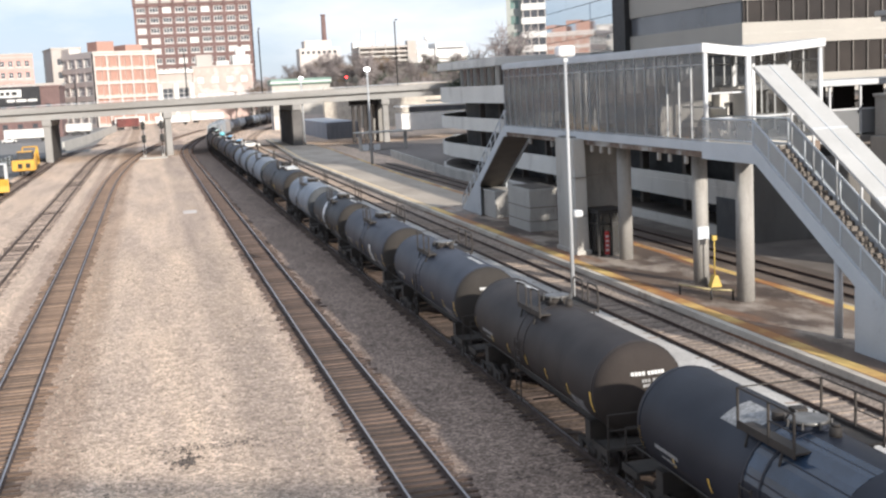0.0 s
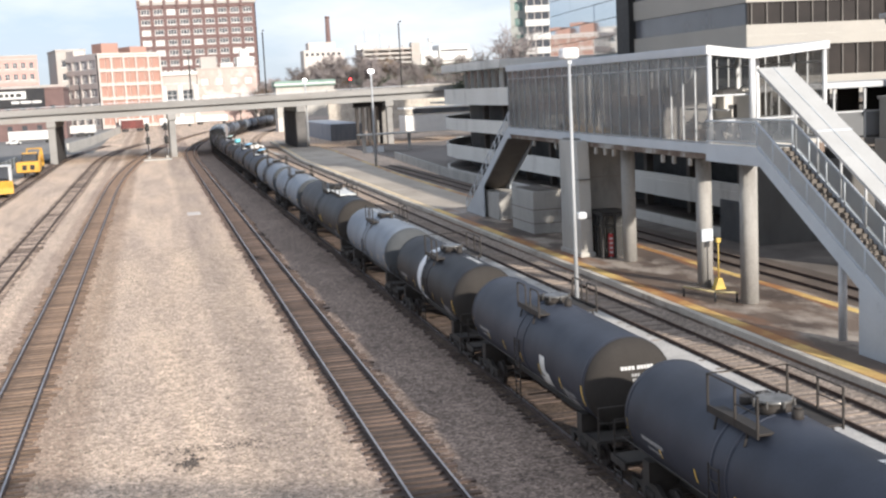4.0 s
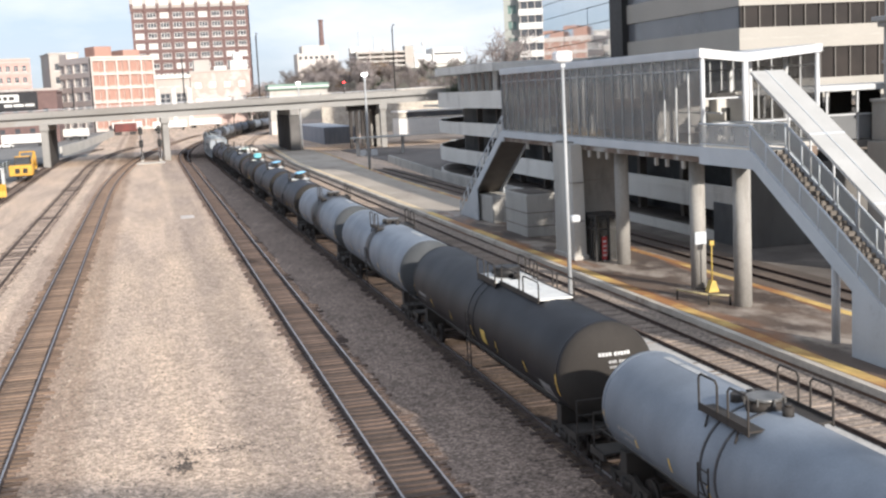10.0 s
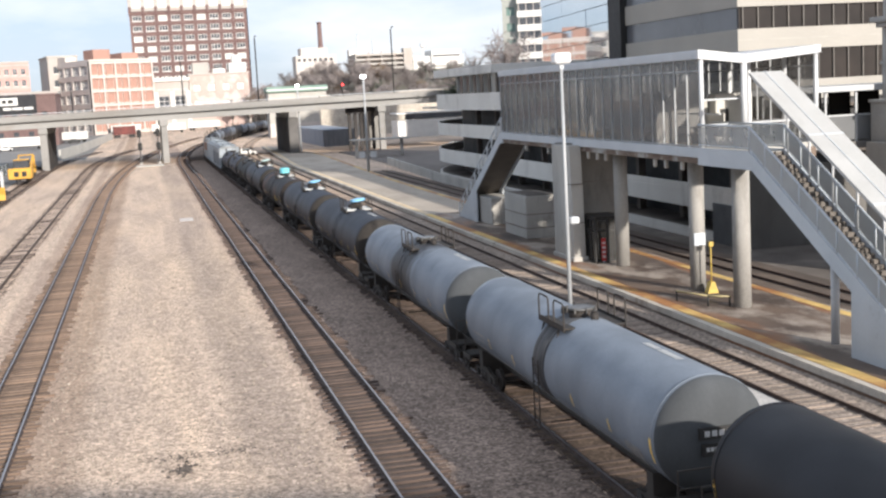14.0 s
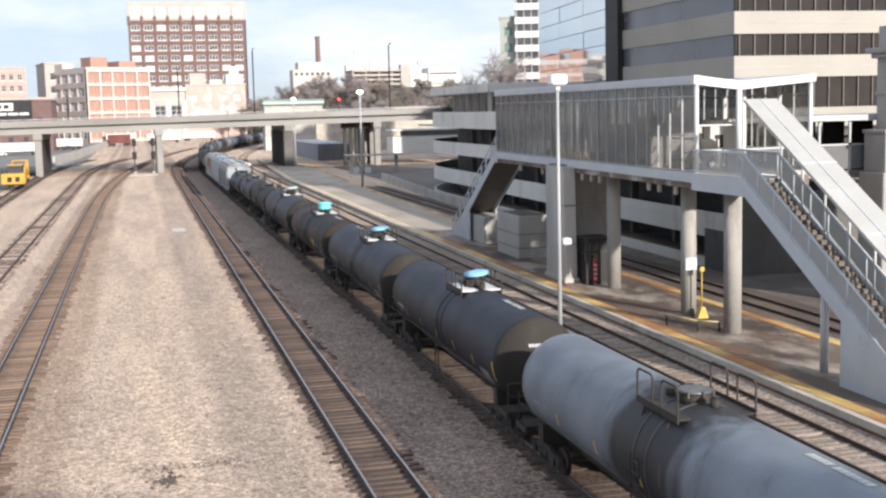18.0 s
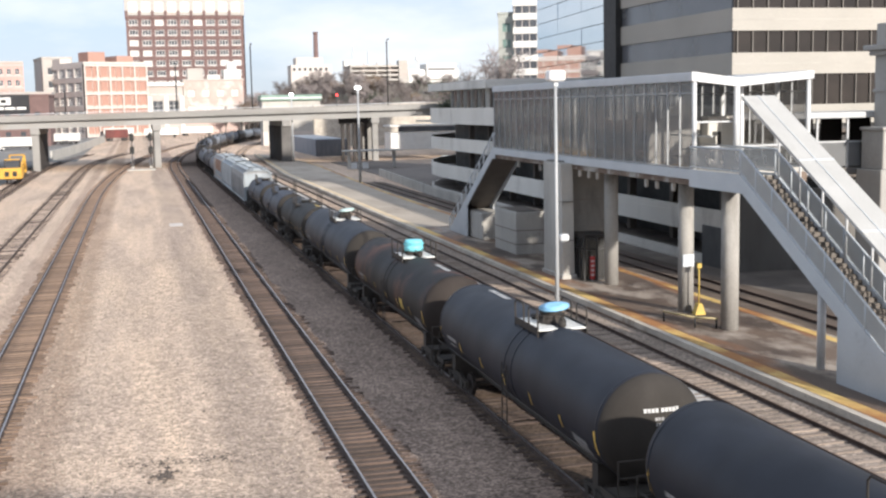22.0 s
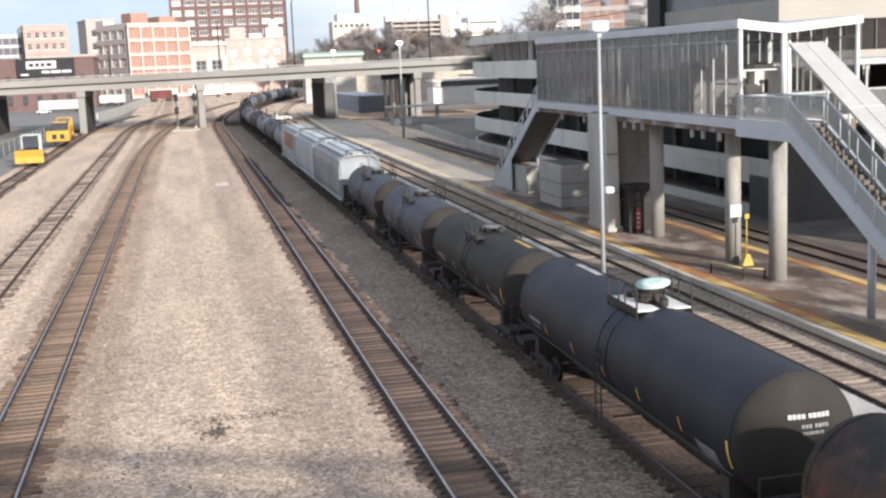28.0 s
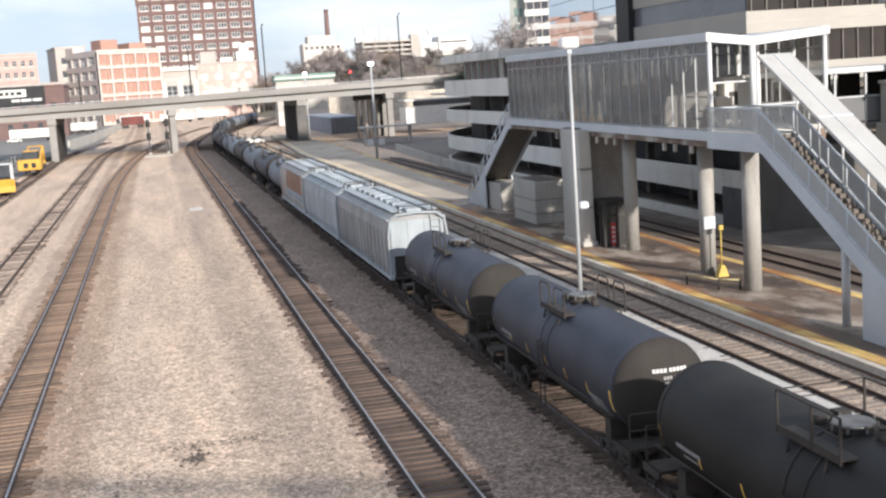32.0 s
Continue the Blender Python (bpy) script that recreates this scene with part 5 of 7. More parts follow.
def hill_z(x, y):
    rise = max(0.0, min(1.0, (y - 400) / 380))
    side = max(0.0, min(1.0, (x - 40) / 90))
    return -0.6 + (3 * rise * rise - 2 * rise ** 3) * side * 27

M_bark = mat("grey_brown_bark", (0.14, 0.12, 0.11), (0.11, 0.095, 0.085), 2, 0.9)
M_twig = mat("bare_twigs", (0.25, 0.215, 0.205), (0.19, 0.165, 0.158), 1.0, 0.95, vary=0.25)
M_twig_tan = mat("dry_tan_leaves", (0.23, 0.165, 0.115), (0.17, 0.125, 0.09), 1.0, 0.95, vary=0.25)
M_pine = mat("dark_green_needles", (0.045, 0.06, 0.035), (0.03, 0.042, 0.025), 1.0, 0.9, vary=0.2)

def tree(name, height, crown, seed, label, spread=0.42):
    """A tapered trunk with limbs, and a crown of many thin twig clumps with gaps."""
    rnd = random.Random(seed)
    t = empty(name, label=label, category="tree", group="trees on the hill")
    bm = bmesh.new()
    bar(bm, (0, 0, -0.5), (0, 0, height * 0.35), height * 0.022, 7, height * 0.016)
    tips = []
    for k in range(9):
        a = 2 * math.pi * k / 9 + rnd.uniform(-0.3, 0.3)
        z0 = height * rnd.uniform(0.2, 0.4)
        end = Vector((math.cos(a) * height * spread * rnd.uniform(0.5, 0.9), math.sin(a) * height * spread * rnd.uniform(0.5, 0.9), height * rnd.uniform(0.6, 0.92)))
        mid = Vector((end.x * 0.45, end.y * 0.45, (z0 + end.z) / 2))
        bar(bm, (0, 0, z0), mid, height * 0.010, 5, height * 0.007)
        bar(bm, mid, end, height * 0.007, 5, height * 0.003)
        tips += [mid.lerp(end, f) for f in (0.2, 0.5, 0.8, 1.0)]
    bar(bm, (0, 0, height * 0.35), (0, 0, height * 0.9), height * 0.013, 6, height * 0.003)
    tips += [Vector((0, 0, height * f)) for f in (0.55, 0.7, 0.85, 0.95)]
    part("trunk", bm, M_bark, t)
    bm = bmesh.new()
    for p in tips:
        for _ in range(24):
            d = Vector((rnd.gauss(0, 1), rnd.gauss(0, 1), rnd.gauss(0.35, 0.8))).normalized()
            ln = height * rnd.uniform(0.06, 0.17)
            q = p + Vector((rnd.gauss(0, 1), rnd.gauss(0, 1), rnd.gauss(0, 1))) * height * 0.035
            s = d.orthogonal().normalized() * height * rnd.uniform(0.0025, 0.007)
            e = q + d * ln
            bm.faces.new([bm.verts.new(v) for v in (q - s, q + s, e)])
            side = (d + s.normalized() * rnd.uniform(0.5, 1.0)).normalized()
            bm.faces.new([bm.verts.new(v) for v in (q + d * ln * 0.4 - s, q + d * ln * 0.4 + s, q + d * ln * 0.4 + side * ln * 0.6)])
    part("crown", bm, crown, t)
    return t

kinds = [tree("bare_tree", 11, M_twig, 1, "bare grey-brown winter tree"), tree("bare_tree", 13, M_twig, 2, "tall bare winter tree", 0.36), tree("dry_leaved_tree", 10, M_twig_tan, 3, "tree with dry tan leaves"), tree("evergreen_tree", 9, M_pine, 4, "dark green evergreen tree", 0.3)]
rnd = random.Random(7)
first = [True] * 4
spots = []
for row, (y, x0, x1, n) in enumerate(((395, 42, 150, 26), (440, 44, 190, 38), (490, 52, 200, 40), (545, 60, 215, 40), (600, 72, 240, 40), (650, 84, 160, 20))):
    for i in range(n):
        x = x0 + (x1 - x0) * (i + rnd.uniform(0, 0.9)) / n
        yy = y + rnd.uniform(-22, 22)
        spots.append((x, yy, rnd.choice((0, 0, 0, 0, 1, 1, 1, 2, 3) if row else (0, 0, 1, 1, 1, 2)), rnd.uniform(0.62, 1.0), rnd.uniform(0, 360)))
for x, y, k, s, a in spots:
    m = pose(x, y, hill_z(x, y) - 0.2, 0, 0, a)
    if first[k]:
        kinds[k].matrix_basis = m
        first[k] = False
    else:
        ob = copy_thing(kinds[k], m)
        ob.scale = (s, s, s)
for i in range(26):
    x = 38 + 36 * (i + rnd.uniform(0, 0.9)) / 26
    ob = copy_thing(kinds[(0, 1, 0, 1, 2)[i % 5]], pose(x, 585 + rnd.uniform(-18, 25), -0.4, 0, 0, rnd.uniform(0, 360)))
    k = rnd.uniform(1.15, 1.6)
    ob.scale = (k, k, k)
for i in range(30):
    x, y = 58 + 62 * (i + rnd.uniform(0, 0.9)) / 30, 640 + rnd.uniform(-40, 40)
    ob = copy_thing(kinds[(0, 1, 0, 1, 0, 2)[i % 6]], pose(x, y, hill_z(x, y) - 0.4, 0, 0, rnd.uniform(0, 360)))
    k = rnd.uniform(1.15, 1.55)
    ob.scale = (k, k, k)
for (x, y, z, k, s) in ((69.6, 230, -0.2, 1, 1.7), (66.0, 240, -0.2, 3, 1.9)):
    ob = copy_thing(kinds[k], pose(x, y, z))
    ob.scale = (s, s, s)

def deck_garage(x, y, w, z0, levels, label):
    g = empty("hilltop_garage", pose(x, y, 0), label=label, category="parking garage")
    for k in range(levels):
        part("level_band", boxm((0, w, 0, 30, z0 + 3.1 * k, z0 + 1.4 + 3.1 * k), bevel=0.05), M_cream, g)
        for i in range(int(w / 9) + 1):
            part("garage_column", boxm((9 * i, 9 * i + 0.8, 0.3, 1.1, z0 + 1.4 + 3.1 * k, z0 + 3.1 + 3.1 * k)), M_cream, g)
    part("core", boxm((1, w - 1, 6, 29, 15, z0 + 3.1 * levels - 1.8)), M_frame, g)
    part("stair_tower", boxm((w - 7, w - 1, -1, 6, 18, z0 + 3.1 * levels + 1.2), bevel=0.05), M_cream, g)
deck_garage(141.8, 800, 40.3, 28.5, 4, "cream open-deck garage on the hill")
old = empty("hilltop_block", pose(111, 850, 0), label="pale weathered block with flat roofs on the hill", category="building")
part("lower_block", boxm((-3, 26, 0, 20, 18, 41.5), bevel=0.1), M_frame, old)
part("upper_block", boxm((1, 20, 2, 18, 41.5, 46.8), bevel=0.1), M_frame, old)
for k in range(7):
    part("window", boxm((-1.6 + 3.8 * k, 0.4 + 3.8 * k, -0.05, 0.1, 37.4, 39.4)), M_win, old)
hosp = empty("white_hilltop_building", pose(192, 840, 0), label="white flat-roofed building on the hill", category="building")
part("lower_block", boxm((-1, 36, 0, 20, 18, 37.0), bevel=0.1), M_winframe, hosp)
part("upper_block", boxm((12, 34, -2, 20, 30, 41.0), bevel=0.1), M_winframe, hosp)
part("window_band", boxm((13, 33, -2.1, -1.9, 36.4, 37.6)), M_win, hosp)
part("roof_ball", boxm((6.2, 9.4, 5, 8, 43.5, 46.6), (7.2, 8.4, 6, 7, 36.9, 43.6), bevel=0.5), M_winframe, hosp)
chim = empty("brick_chimney", pose(133.6, 900, 0), label="tall slim brown brick chimney", category="chimney")
bm = bmesh.new()
bar(bm, (0, 0, 20), (0, 0, 67.5), 2.3, 14, 1.6)
part("chimney_shaft", bm, M_brick, chim)
bm = bmesh.new()
bar(bm, (0, 0, 66.6), (0, 0, 67.8), 1.9, 14)
part("chimney_rim", bm, M_brick, chim)
masts = ((158.1, 56.4), (169.5, 52.5))
for x, z in masts:
    mast = empty("radio_mast", pose(x, 880, 0), label="thin dark radio mast on the hill", category="mast", group="masts on the hill")
    part("mast_pole", bars(((0, 0, 25), (0, 0, z)), r=0.5, n=6), M_steel, mast)
part("roof_hut", boxm((-4, 4, 0, 8, 20, 44), bevel=0.1), M_winframe, empty("white_roof_hut", pose(149.5, 845, 0), label="small white hut on a roof", category="hut"))
green = empty("green_roofed_shed", pose(38, 372, 0), label="long pale shed with a faded green roof", category="shed")
part("shed_wall", boxm((0, 18, 0, 8, 4, 13.6)), M_concrete, green)
part("shed_roof", boxm((-0.5, 18.5, -0.8, 8.5, 13.5, 15.3), bevel=0.2), mat("faded_green_roof", (0.20, 0.30, 0.255), (0.15, 0.24, 0.20), 0.5, 0.6), green)
part("shed_base", boxm((0, 18, 0, 8, -0.5, 4.0)), M_frame, green)
part("roof_stripe", boxm((-0.5, 18.5, -0.86, -0.8, 14.1, 14.5)), M_winframe, green, "pale stripe along the roof edge")

# ---- left yard and under the overpass ----
tagged(part("service_road", boxm((-36, -21.5, 60, 330, -0.3, -0.16)), M_road), "pale concrete service road beside the yard", "road", kind="structure")
tagged(part("freight_yard_road", boxm((-120, -14, 290, 620, -0.3, -0.17)), M_road), "pale lot beyond the overpass", "road", kind="structure")
fence = empty("mesh_fence", label="grey wire mesh fence along the service road", category="fence")
M_fence = glass("grey_wire_mesh", (0.36, 0.38, 0.37), 0.7, 0.72)
for k in range(24):
    y = 100 + 6 * k
    part("fence_post", bars(((-26.0, y, -0.25), (-26.0, y, 1.9)), r=0.05), M_steel, fence)
    part("mesh_panel", boxm((-26.01, -25.99, y + 0.05, y + 5.95, -0.15, 1.8)), M_fence, fence)

M_machine = mat("machine_yellow", (0.60, 0.34, 0.05), (0.52, 0.28, 0.04), 1.2, 0.45, stain=(0.20, 0.12, 0.04), stain_scale=1.2, stain_at=(0.58, 0.8))
M_tyre = mat("black_rubber", (0.02, 0.02, 0.02), (0.03, 0.03, 0.03), 4, 0.85)
def work_machine(name, x, y, label, blade):
    """A rail work machine: frame on rail wheels, engine hood, cab with windows, and a blade or a tool rack."""
    w = empty(name, pose(x, y, 0), label=label, category="rail machine", group="parked yellow rail machines")
    part("frame", boxm((-1.3, 1.3, -2.6, 4.2, 0.7, 1.15), bevel=0.04), M_dark, w)
    if blade:
        bm = bmesh.new()
        prism(bm, [(-3.6, 0.35), (-3.2, 0.35), (-3.0, 0.9), (-3.0, 1.9), (-3.5, 2.0), (-3.3, 1.1)], "x", -1.75, 1.75)
        part("blade", bm, M_machine, w, "broad yellow blade")
        part("hood", boxm((-1.0, 0.5, -3.0, -0.6, 1.15, 2.1), bevel=0.12), M_dark, w)
    else:
        part("hood", boxm((-1.9, 1.7, -3.3, -0.6, 0.8, 2.5), bevel=0.12), M_machine, w)
        part("tool_rack", boxm((-1.4, 1.4, 1.5, 4.4, 1.1, 2.7), bevel=0.08), M_machine, w)
        part("rear_deck", boxm((-1.3, 1.3, 4.4, 10.5, 0.7, 1.2), bevel=0.05), M_dark, w)
        part("rear_engine", boxm((-1.2, 1.2, 5.2, 8.0, 1.2, 2.9), bevel=0.1), M_machine, w)
        part("rear_frame", bars(((1.2, 8.6, 1.2), (1.2, 8.6, 4.2)), ((-1.2, 8.6, 1.2), (-1.2, 8.6, 4.2)), ((-1.2, 8.6, 4.2), (1.2, 8.6, 4.2)), ((1.2, 8.6, 4.2), (1.2, 10.2, 1.3)), r=0.12, n=6), M_machine, w)
        part("tool_arm", bars(((1.2, 2.0, 2.6), (1.5, 3.5, 4.3)), ((1.5, 3.5, 4.3), (1.6, 4.6, 2.0)), r=0.14, n=8), M_machine, w)
        for s in (-0.6, 0.6):
            part("grille", boxm((s - 0.35, s + 0.35, -3.34, -3.28, 1.2, 2.0)), M_dark, w)
    for s in (-1, 1):
        for y0 in (-0.5, 1.3):
            part("cab_post", boxm((s * 1.1 - 0.08, s * 1.1 + 0.08, y0 - 0.08, y0 + 0.08, 1.15, 3.7)), M_white_steel if blade else M_dark, w)
    part("cab_roof", boxm((-1.15, 1.15, -0.7, 1.5, 3.7, 3.85), bevel=0.04), M_white_steel if blade else M_machine, w, "flat cab roof")
    part("cab_base", boxm((-1.1, 1.1, -0.55, 1.35, 1.15, 1.7), bevel=0.03), M_dark, w)
    part("windscreen", boxm((-1.05, 1.05, -0.5, -0.47, 2.15, 3.65)), M_win, w)
    part("seat", boxm((-0.35, 0.35, 0.2, 0.7, 2.1, 2.9), bevel=0.06), M_dark, w)
    part("engine", boxm((-1.0, 1.0, 1.6, 3.8, 1.15, 2.3), bevel=0.1), M_dark, w)
    for s in (-1, 1):
        for y0 in (-1.8, 3.2):
            bm = bmesh.new()
            bar(bm, (s * 0.68, y0, 0.40), (s * 0.84, y0, 0.40), 0.40, 16)
            part("wheel", bm, M_dark, w)
    return w
work_machine("ballast_regulator", -19.6, 163.5, "yellow ballast machine with a broad blade and open cab", True)
work_machine("tie_machine", -19.8, 204.0, "yellow boxy track machine with a tool arm", False)

def signal_mast(x, y, label):
    s = empty("signal_mast", pose(x, y, 0), label=label, category="rail signal", group="signals at the junction")
    part("mast", bars(((0, 0, -0.3), (0, 0, 7.0)), r=0.11, n=10), M_rail_rust, s, "dull dark mast")
    for z in (6.0, 3.4):
        part("signal_head", boxm((-0.42, 0.42, -0.35, -0.1, z - 0.75, z + 0.75), bevel=0.12), M_dark, s, "black signal head")
        for k in (-0.4, 0.0, 0.4):
            bm = bmesh.new()
            bar(bm, (0, -0.35, z + k), (0, -0.60, z + k), 0.14, 12)
            part("visor", bm, M_dark, s)
    part("mast_foot", boxm((-0.3, 0.3, -0.3, 0.3, -0.3, 0.2), bevel=0.05), M_concrete, s)
    part("mast_ladder", bars(((-0.2, 0.25, 0.3), (-0.2, 0.25, 6.5)), ((0.2, 0.25, 0.3), (0.2, 0.25, 6.5)), r=0.03), M_steel, s)
signal_mast(-1.1, 246.0, "dull signal mast with two black heads")
signal_mast(2.5, 246.3, "dull signal mast with two black heads")
tagged(part("concrete_pad", boxm((-2.2, 3.2, 236, 239, -0.3, 0.0), bevel=0.05), M_concrete), "pale concrete pad beside the signals", "pad")
tagged(part("pale_ground_patch", boxm((2.7, 4.0, 119.5, 122.5, -0.3, -0.195), bevel=0.02), M_frame), "pale flat concrete slab in the gravel", "slab")

def trailer(x, y, a, label, box, length=13.0):
    t = empty("truck_trailer", pose(x, y, -0.2, 0, 0, a), label=label, category="trailer", group="parked trailers")
    part("box", boxm((-length / 2, length / 2, -1.3, 1.3, 1.2, 4.0), bevel=0.06), box, t)
    part("chassis", boxm((-length / 2 + 0.5, length / 2 - 0.5, -1.0, 1.0, 0.85, 1.2)), M_dark, t)
    for k in (-length / 2 + 1.2, -length / 2 + 2.5, length / 2 - 1.5):
        for s in (-1.05, 1.05):
            bm = bmesh.new()
            bar(bm, (k, s - 0.15, 0.5), (k, s + 0.15, 0.5), 0.5, 14)
            part("wheel", bm, M_tyre, t)
for x, y, a, ln in ((-37.6, 397, -4, 13), (-26.2, 452, -5, 12.5), (-8, 560, 3, 13), (10, 520, 5, 14), (26, 545, 4, 14)):
    trailer(x, y, a, "white box trailer parked on the lot", M_winframe, ln)
trailer(-30, 640, -3, "yellow-cream box trailer parked on the lot", mat("cream_yellow_trailer", (0.66, 0.55, 0.22), (0.58, 0.47, 0.18), 0.5, 0.5), 10)
red = empty("red_boxcar", pose(-7.6, 480, 0, 0, 0, 8), label="old dark red boxcar standing on a siding", category="boxcar")
part("body", boxm((-4.2, 4.2, -1.5, 1.5, 1.1, 4.3), bevel=0.06), mat("faded_boxcar_red", (0.13, 0.032, 0.027), (0.095, 0.025, 0.022), 0.6, 0.7), red)
part("boxcar_roof", boxm((-4.3, 4.3, -1.6, 1.6, 4.3, 4.5), bevel=0.05), M_concrete, red)
part("door", boxm((-1.2, 1.2, -1.58, -1.5, 1.2, 4.1)), mat("boxcar_door_red", (0.16, 0.035, 0.03), (0.12, 0.03, 0.025), 0.6, 0.7), red)
for k in (-2.8, 2.8):
    part("truck", boxm((k - 1.2, k + 1.2, -1.1, 1.1, 0.0, 1.0), bevel=0.1), M_dark, red)
bm = bmesh.new()
prism(bm, [(-20.3, 298), (-19.8, 298), (-16.5, 343), (-11.9, 470), (-12.4, 470), (-17.0, 343)], "z", -0.3, 2.2)
tagged(part("curved_wall", bm, M_concrete), "low curved concrete wall beyond the overpass", "wall", kind="structure")
tagged(part("stone_wall", boxm((50, 150, 345, 347, -0.3, 12.0)), mat("pale_rubble_stone", (0.46, 0.42, 0.36), (0.33, 0.30, 0.26), 0.6, 0.9, bump=0.6, fine=2.0, stain=(0.28, 0.24, 0.20), stain_scale=0.8)), "sunlit pale rubble retaining wall", "wall", kind="structure")
blue = empty("grey_blue_shed", pose(44, 270, 0, 0, 0, 0), label="long grey-blue metal shed by the tracks", category="shed")
part("shed_body", boxm((-3.5, 4.0, 8, 60, -0.3, 3.7), bevel=0.05), mat("grey_blue_sheet", (0.25, 0.27, 0.31), (0.20, 0.22, 0.26), 0.4, 0.6, stretch=(4, 4, 0.5)), blue)
wshed = empty("white_low_shed", pose(74, 292, 0), label="white low shed beside the parking lot", category="shed")
part("shed_body", boxm((-10, 16, 12, 20, -0.3, 4.2), bevel=0.05), M_winframe, wshed)
part("window_strip", boxm((-8, 15, 11.95, 12.02, 4.4, 5.8)), M_win, wshed)
part("shed_roof", boxm((-10.3, 16.3, 11.6, 20.3, 5.8, 6.2), bevel=0.05), M_winframe, wshed)

depot = empty("grey_depot_shed", pose(-62, 436, 0, 0, 0, -3), label="grey depot shed with a dark opening and brick end", category="shed")
part("shed_body", boxm((0, 17, 0, 20, -0.4, 7.6), bevel=0.05), M_frame, depot)
part("brick_end", boxm((-5, -0.01, -0.2, 20, -0.4, 7.8), bevel=0.05), M_brick, depot)
part("dark_opening", boxm((3.2, 8.2, -0.06, 0.1, 1.0, 5.2)), M_dark, depot)
part("shed_roof", boxm((-5.3, 17.3, -0.6, 20.3, 7.8, 8.2), bevel=0.05), M_concrete, depot)

def car(x, y, a, body, label, pickup=False):
    c = empty("parked_pickup" if pickup else "parked_car", pose(x, y, -0.1, 0, 0, a), label=label, category="car", group="parked cars")
    bm = bmesh.new()
    prism(bm, [(-2.5, 0.35), (2.5, 0.35), (2.55, 0.8), (1.5, 1.0), (0.9, 1.6), (-0.5, 1.65), (-0.9, 1.05), (-2.5, 1.0)] if pickup else [(-2.2, 0.3), (2.2, 0.3), (2.25, 0.75), (1.3, 0.92), (0.6, 1.42), (-1.0, 1.42), (-1.7, 0.95), (-2.25, 0.85)], "y", -0.9, 0.9)
    bmesh.ops.bevel(bm, geom=list(bm.edges), offset=0.06, segments=2, affect="EDGES")
    part("body", bm, body, c)
    for s in (-1, 1):
        part("side_window", boxm((-0.75, 0.75, s * 0.9 - 0.02, s * 0.9 + 0.02, 1.02, 1.38)), M_win, c)
        for k in (-1.45, 1.45):
            bm = bmesh.new()
            bar(bm, (k, s * 0.72, 0.34), (k, s * 0.93, 0.34), 0.34, 16)
            part("wheel", bm, M_tyre, c)
car(57.5, 221, 178, M_winframe, "white pickup truck parked on the lot", True)
car(47.5, 166, 160, mat("dark_blue_car_paint", (0.05, 0.06, 0.09), (0.04, 0.05, 0.07), 1, 0.25), "dark blue car parked by the garage")
car(45, 292, 0, M_dark, "dark car on the lot")
car(-42.2, 391, 4, M_winframe, "white car parked by the trailer")
car(-24.6, 445, 8, M_dark, "dark car parked by the trailers")

# lamp poles and traffic signs on the overpass
for x, z in ((24.3, 24.5), (8.5, 20.5), (54.0, 25.0), (-14, 15.5)):
    p = empty("street_lamp", pose(x, 258.5, 10.2 + grade(x)), label="dark slim street lamp on the overpass", category="street lamp", group="lamps on the overpass")
    part("pole", bars(((0, 0, 0), (0, 0, z - 10.2)), r=0.14, n=8), M_dark, p)
    part("arm", bars(((0, 0, z - 10.3), (0.0, -1.6, z - 9.9)), r=0.07, n=6), M_dark, p)
    part("lamp", boxm((-0.2, 0.2, -2.2, -1.4, z - 10.0, z - 9.8), bevel=0.05), M_dark, p)
c = car(20.5, 256.0, 0, M_winframe, "white car on the overpass")

sig = empty("traffic_signal", pose(43.2, 262, 9.6 + grade(43.2)), label="dark traffic signal with a red light on the overpass", category="traffic light")
part("pole", bars(((0, 0, 0.5), (0, 0, 3.6)), r=0.1, n=8), M_dark, sig)
part("signal_head", boxm((-0.3, 0.3, -0.25, 0.15, 2.9, 4.4), bevel=0.06), M_dark, sig)
bm = bmesh.new()
bar(bm, (0, -0.30, 4.0), (0, -0.25, 4.0), 0.22, 12)
part("red_lamp", bm, glow("red_signal_glow", (1.0, 0.03, 0.03), 3.0), sig, "lit red lamp")

# ---- the footbridge that carries the camera ----
FB = pose(0, 0.0, 0, 0, 0, -24.7)
foot = empty("footbridge", FB, label="steel truss footbridge over the yard", category="footbridge")
part("deck", boxm((-40, 40, -3.2, 0.3, 9.15, 9.42)), M_concrete, foot)
part("railing", bars(((-40, 0.22, 10.42), (40, 0.22, 10.42)), r=0.03), M_steel, foot)
part("top_chord", boxm((-40, 40, -0.55, -0.05, 15.3, 15.8), bevel=0.02), M_steel, foot)
part("top_chord", boxm((-40, 40, -3.3, -2.8, 15.3, 15.8), bevel=0.02), M_steel, foot)
for s in (-38, 38):
    for y in (-3.0, 0.1):
        part("pier", boxm((s - 0.4, s + 0.4, y - 0.3, y + 0.3, -0.3, 9.2)), M_concrete, foot)
for k in range(-7, 8):
    x = 5.6 * k + 2.6
    part("upright", boxm((x - 0.1, x + 0.1, -0.3, -0.1, 9.4, 15.6)), M_steel, foot)
    part("diagonal", bars(((x, -0.2, 15.6), (x + 5.6, -0.2, 9.5)), r=0.2, n=6), M_steel, foot)
    part("diagonal", bars(((x, -3.05, 9.5), (x + 5.6, -3.05, 15.6)), r=0.2, n=6), M_steel, foot)

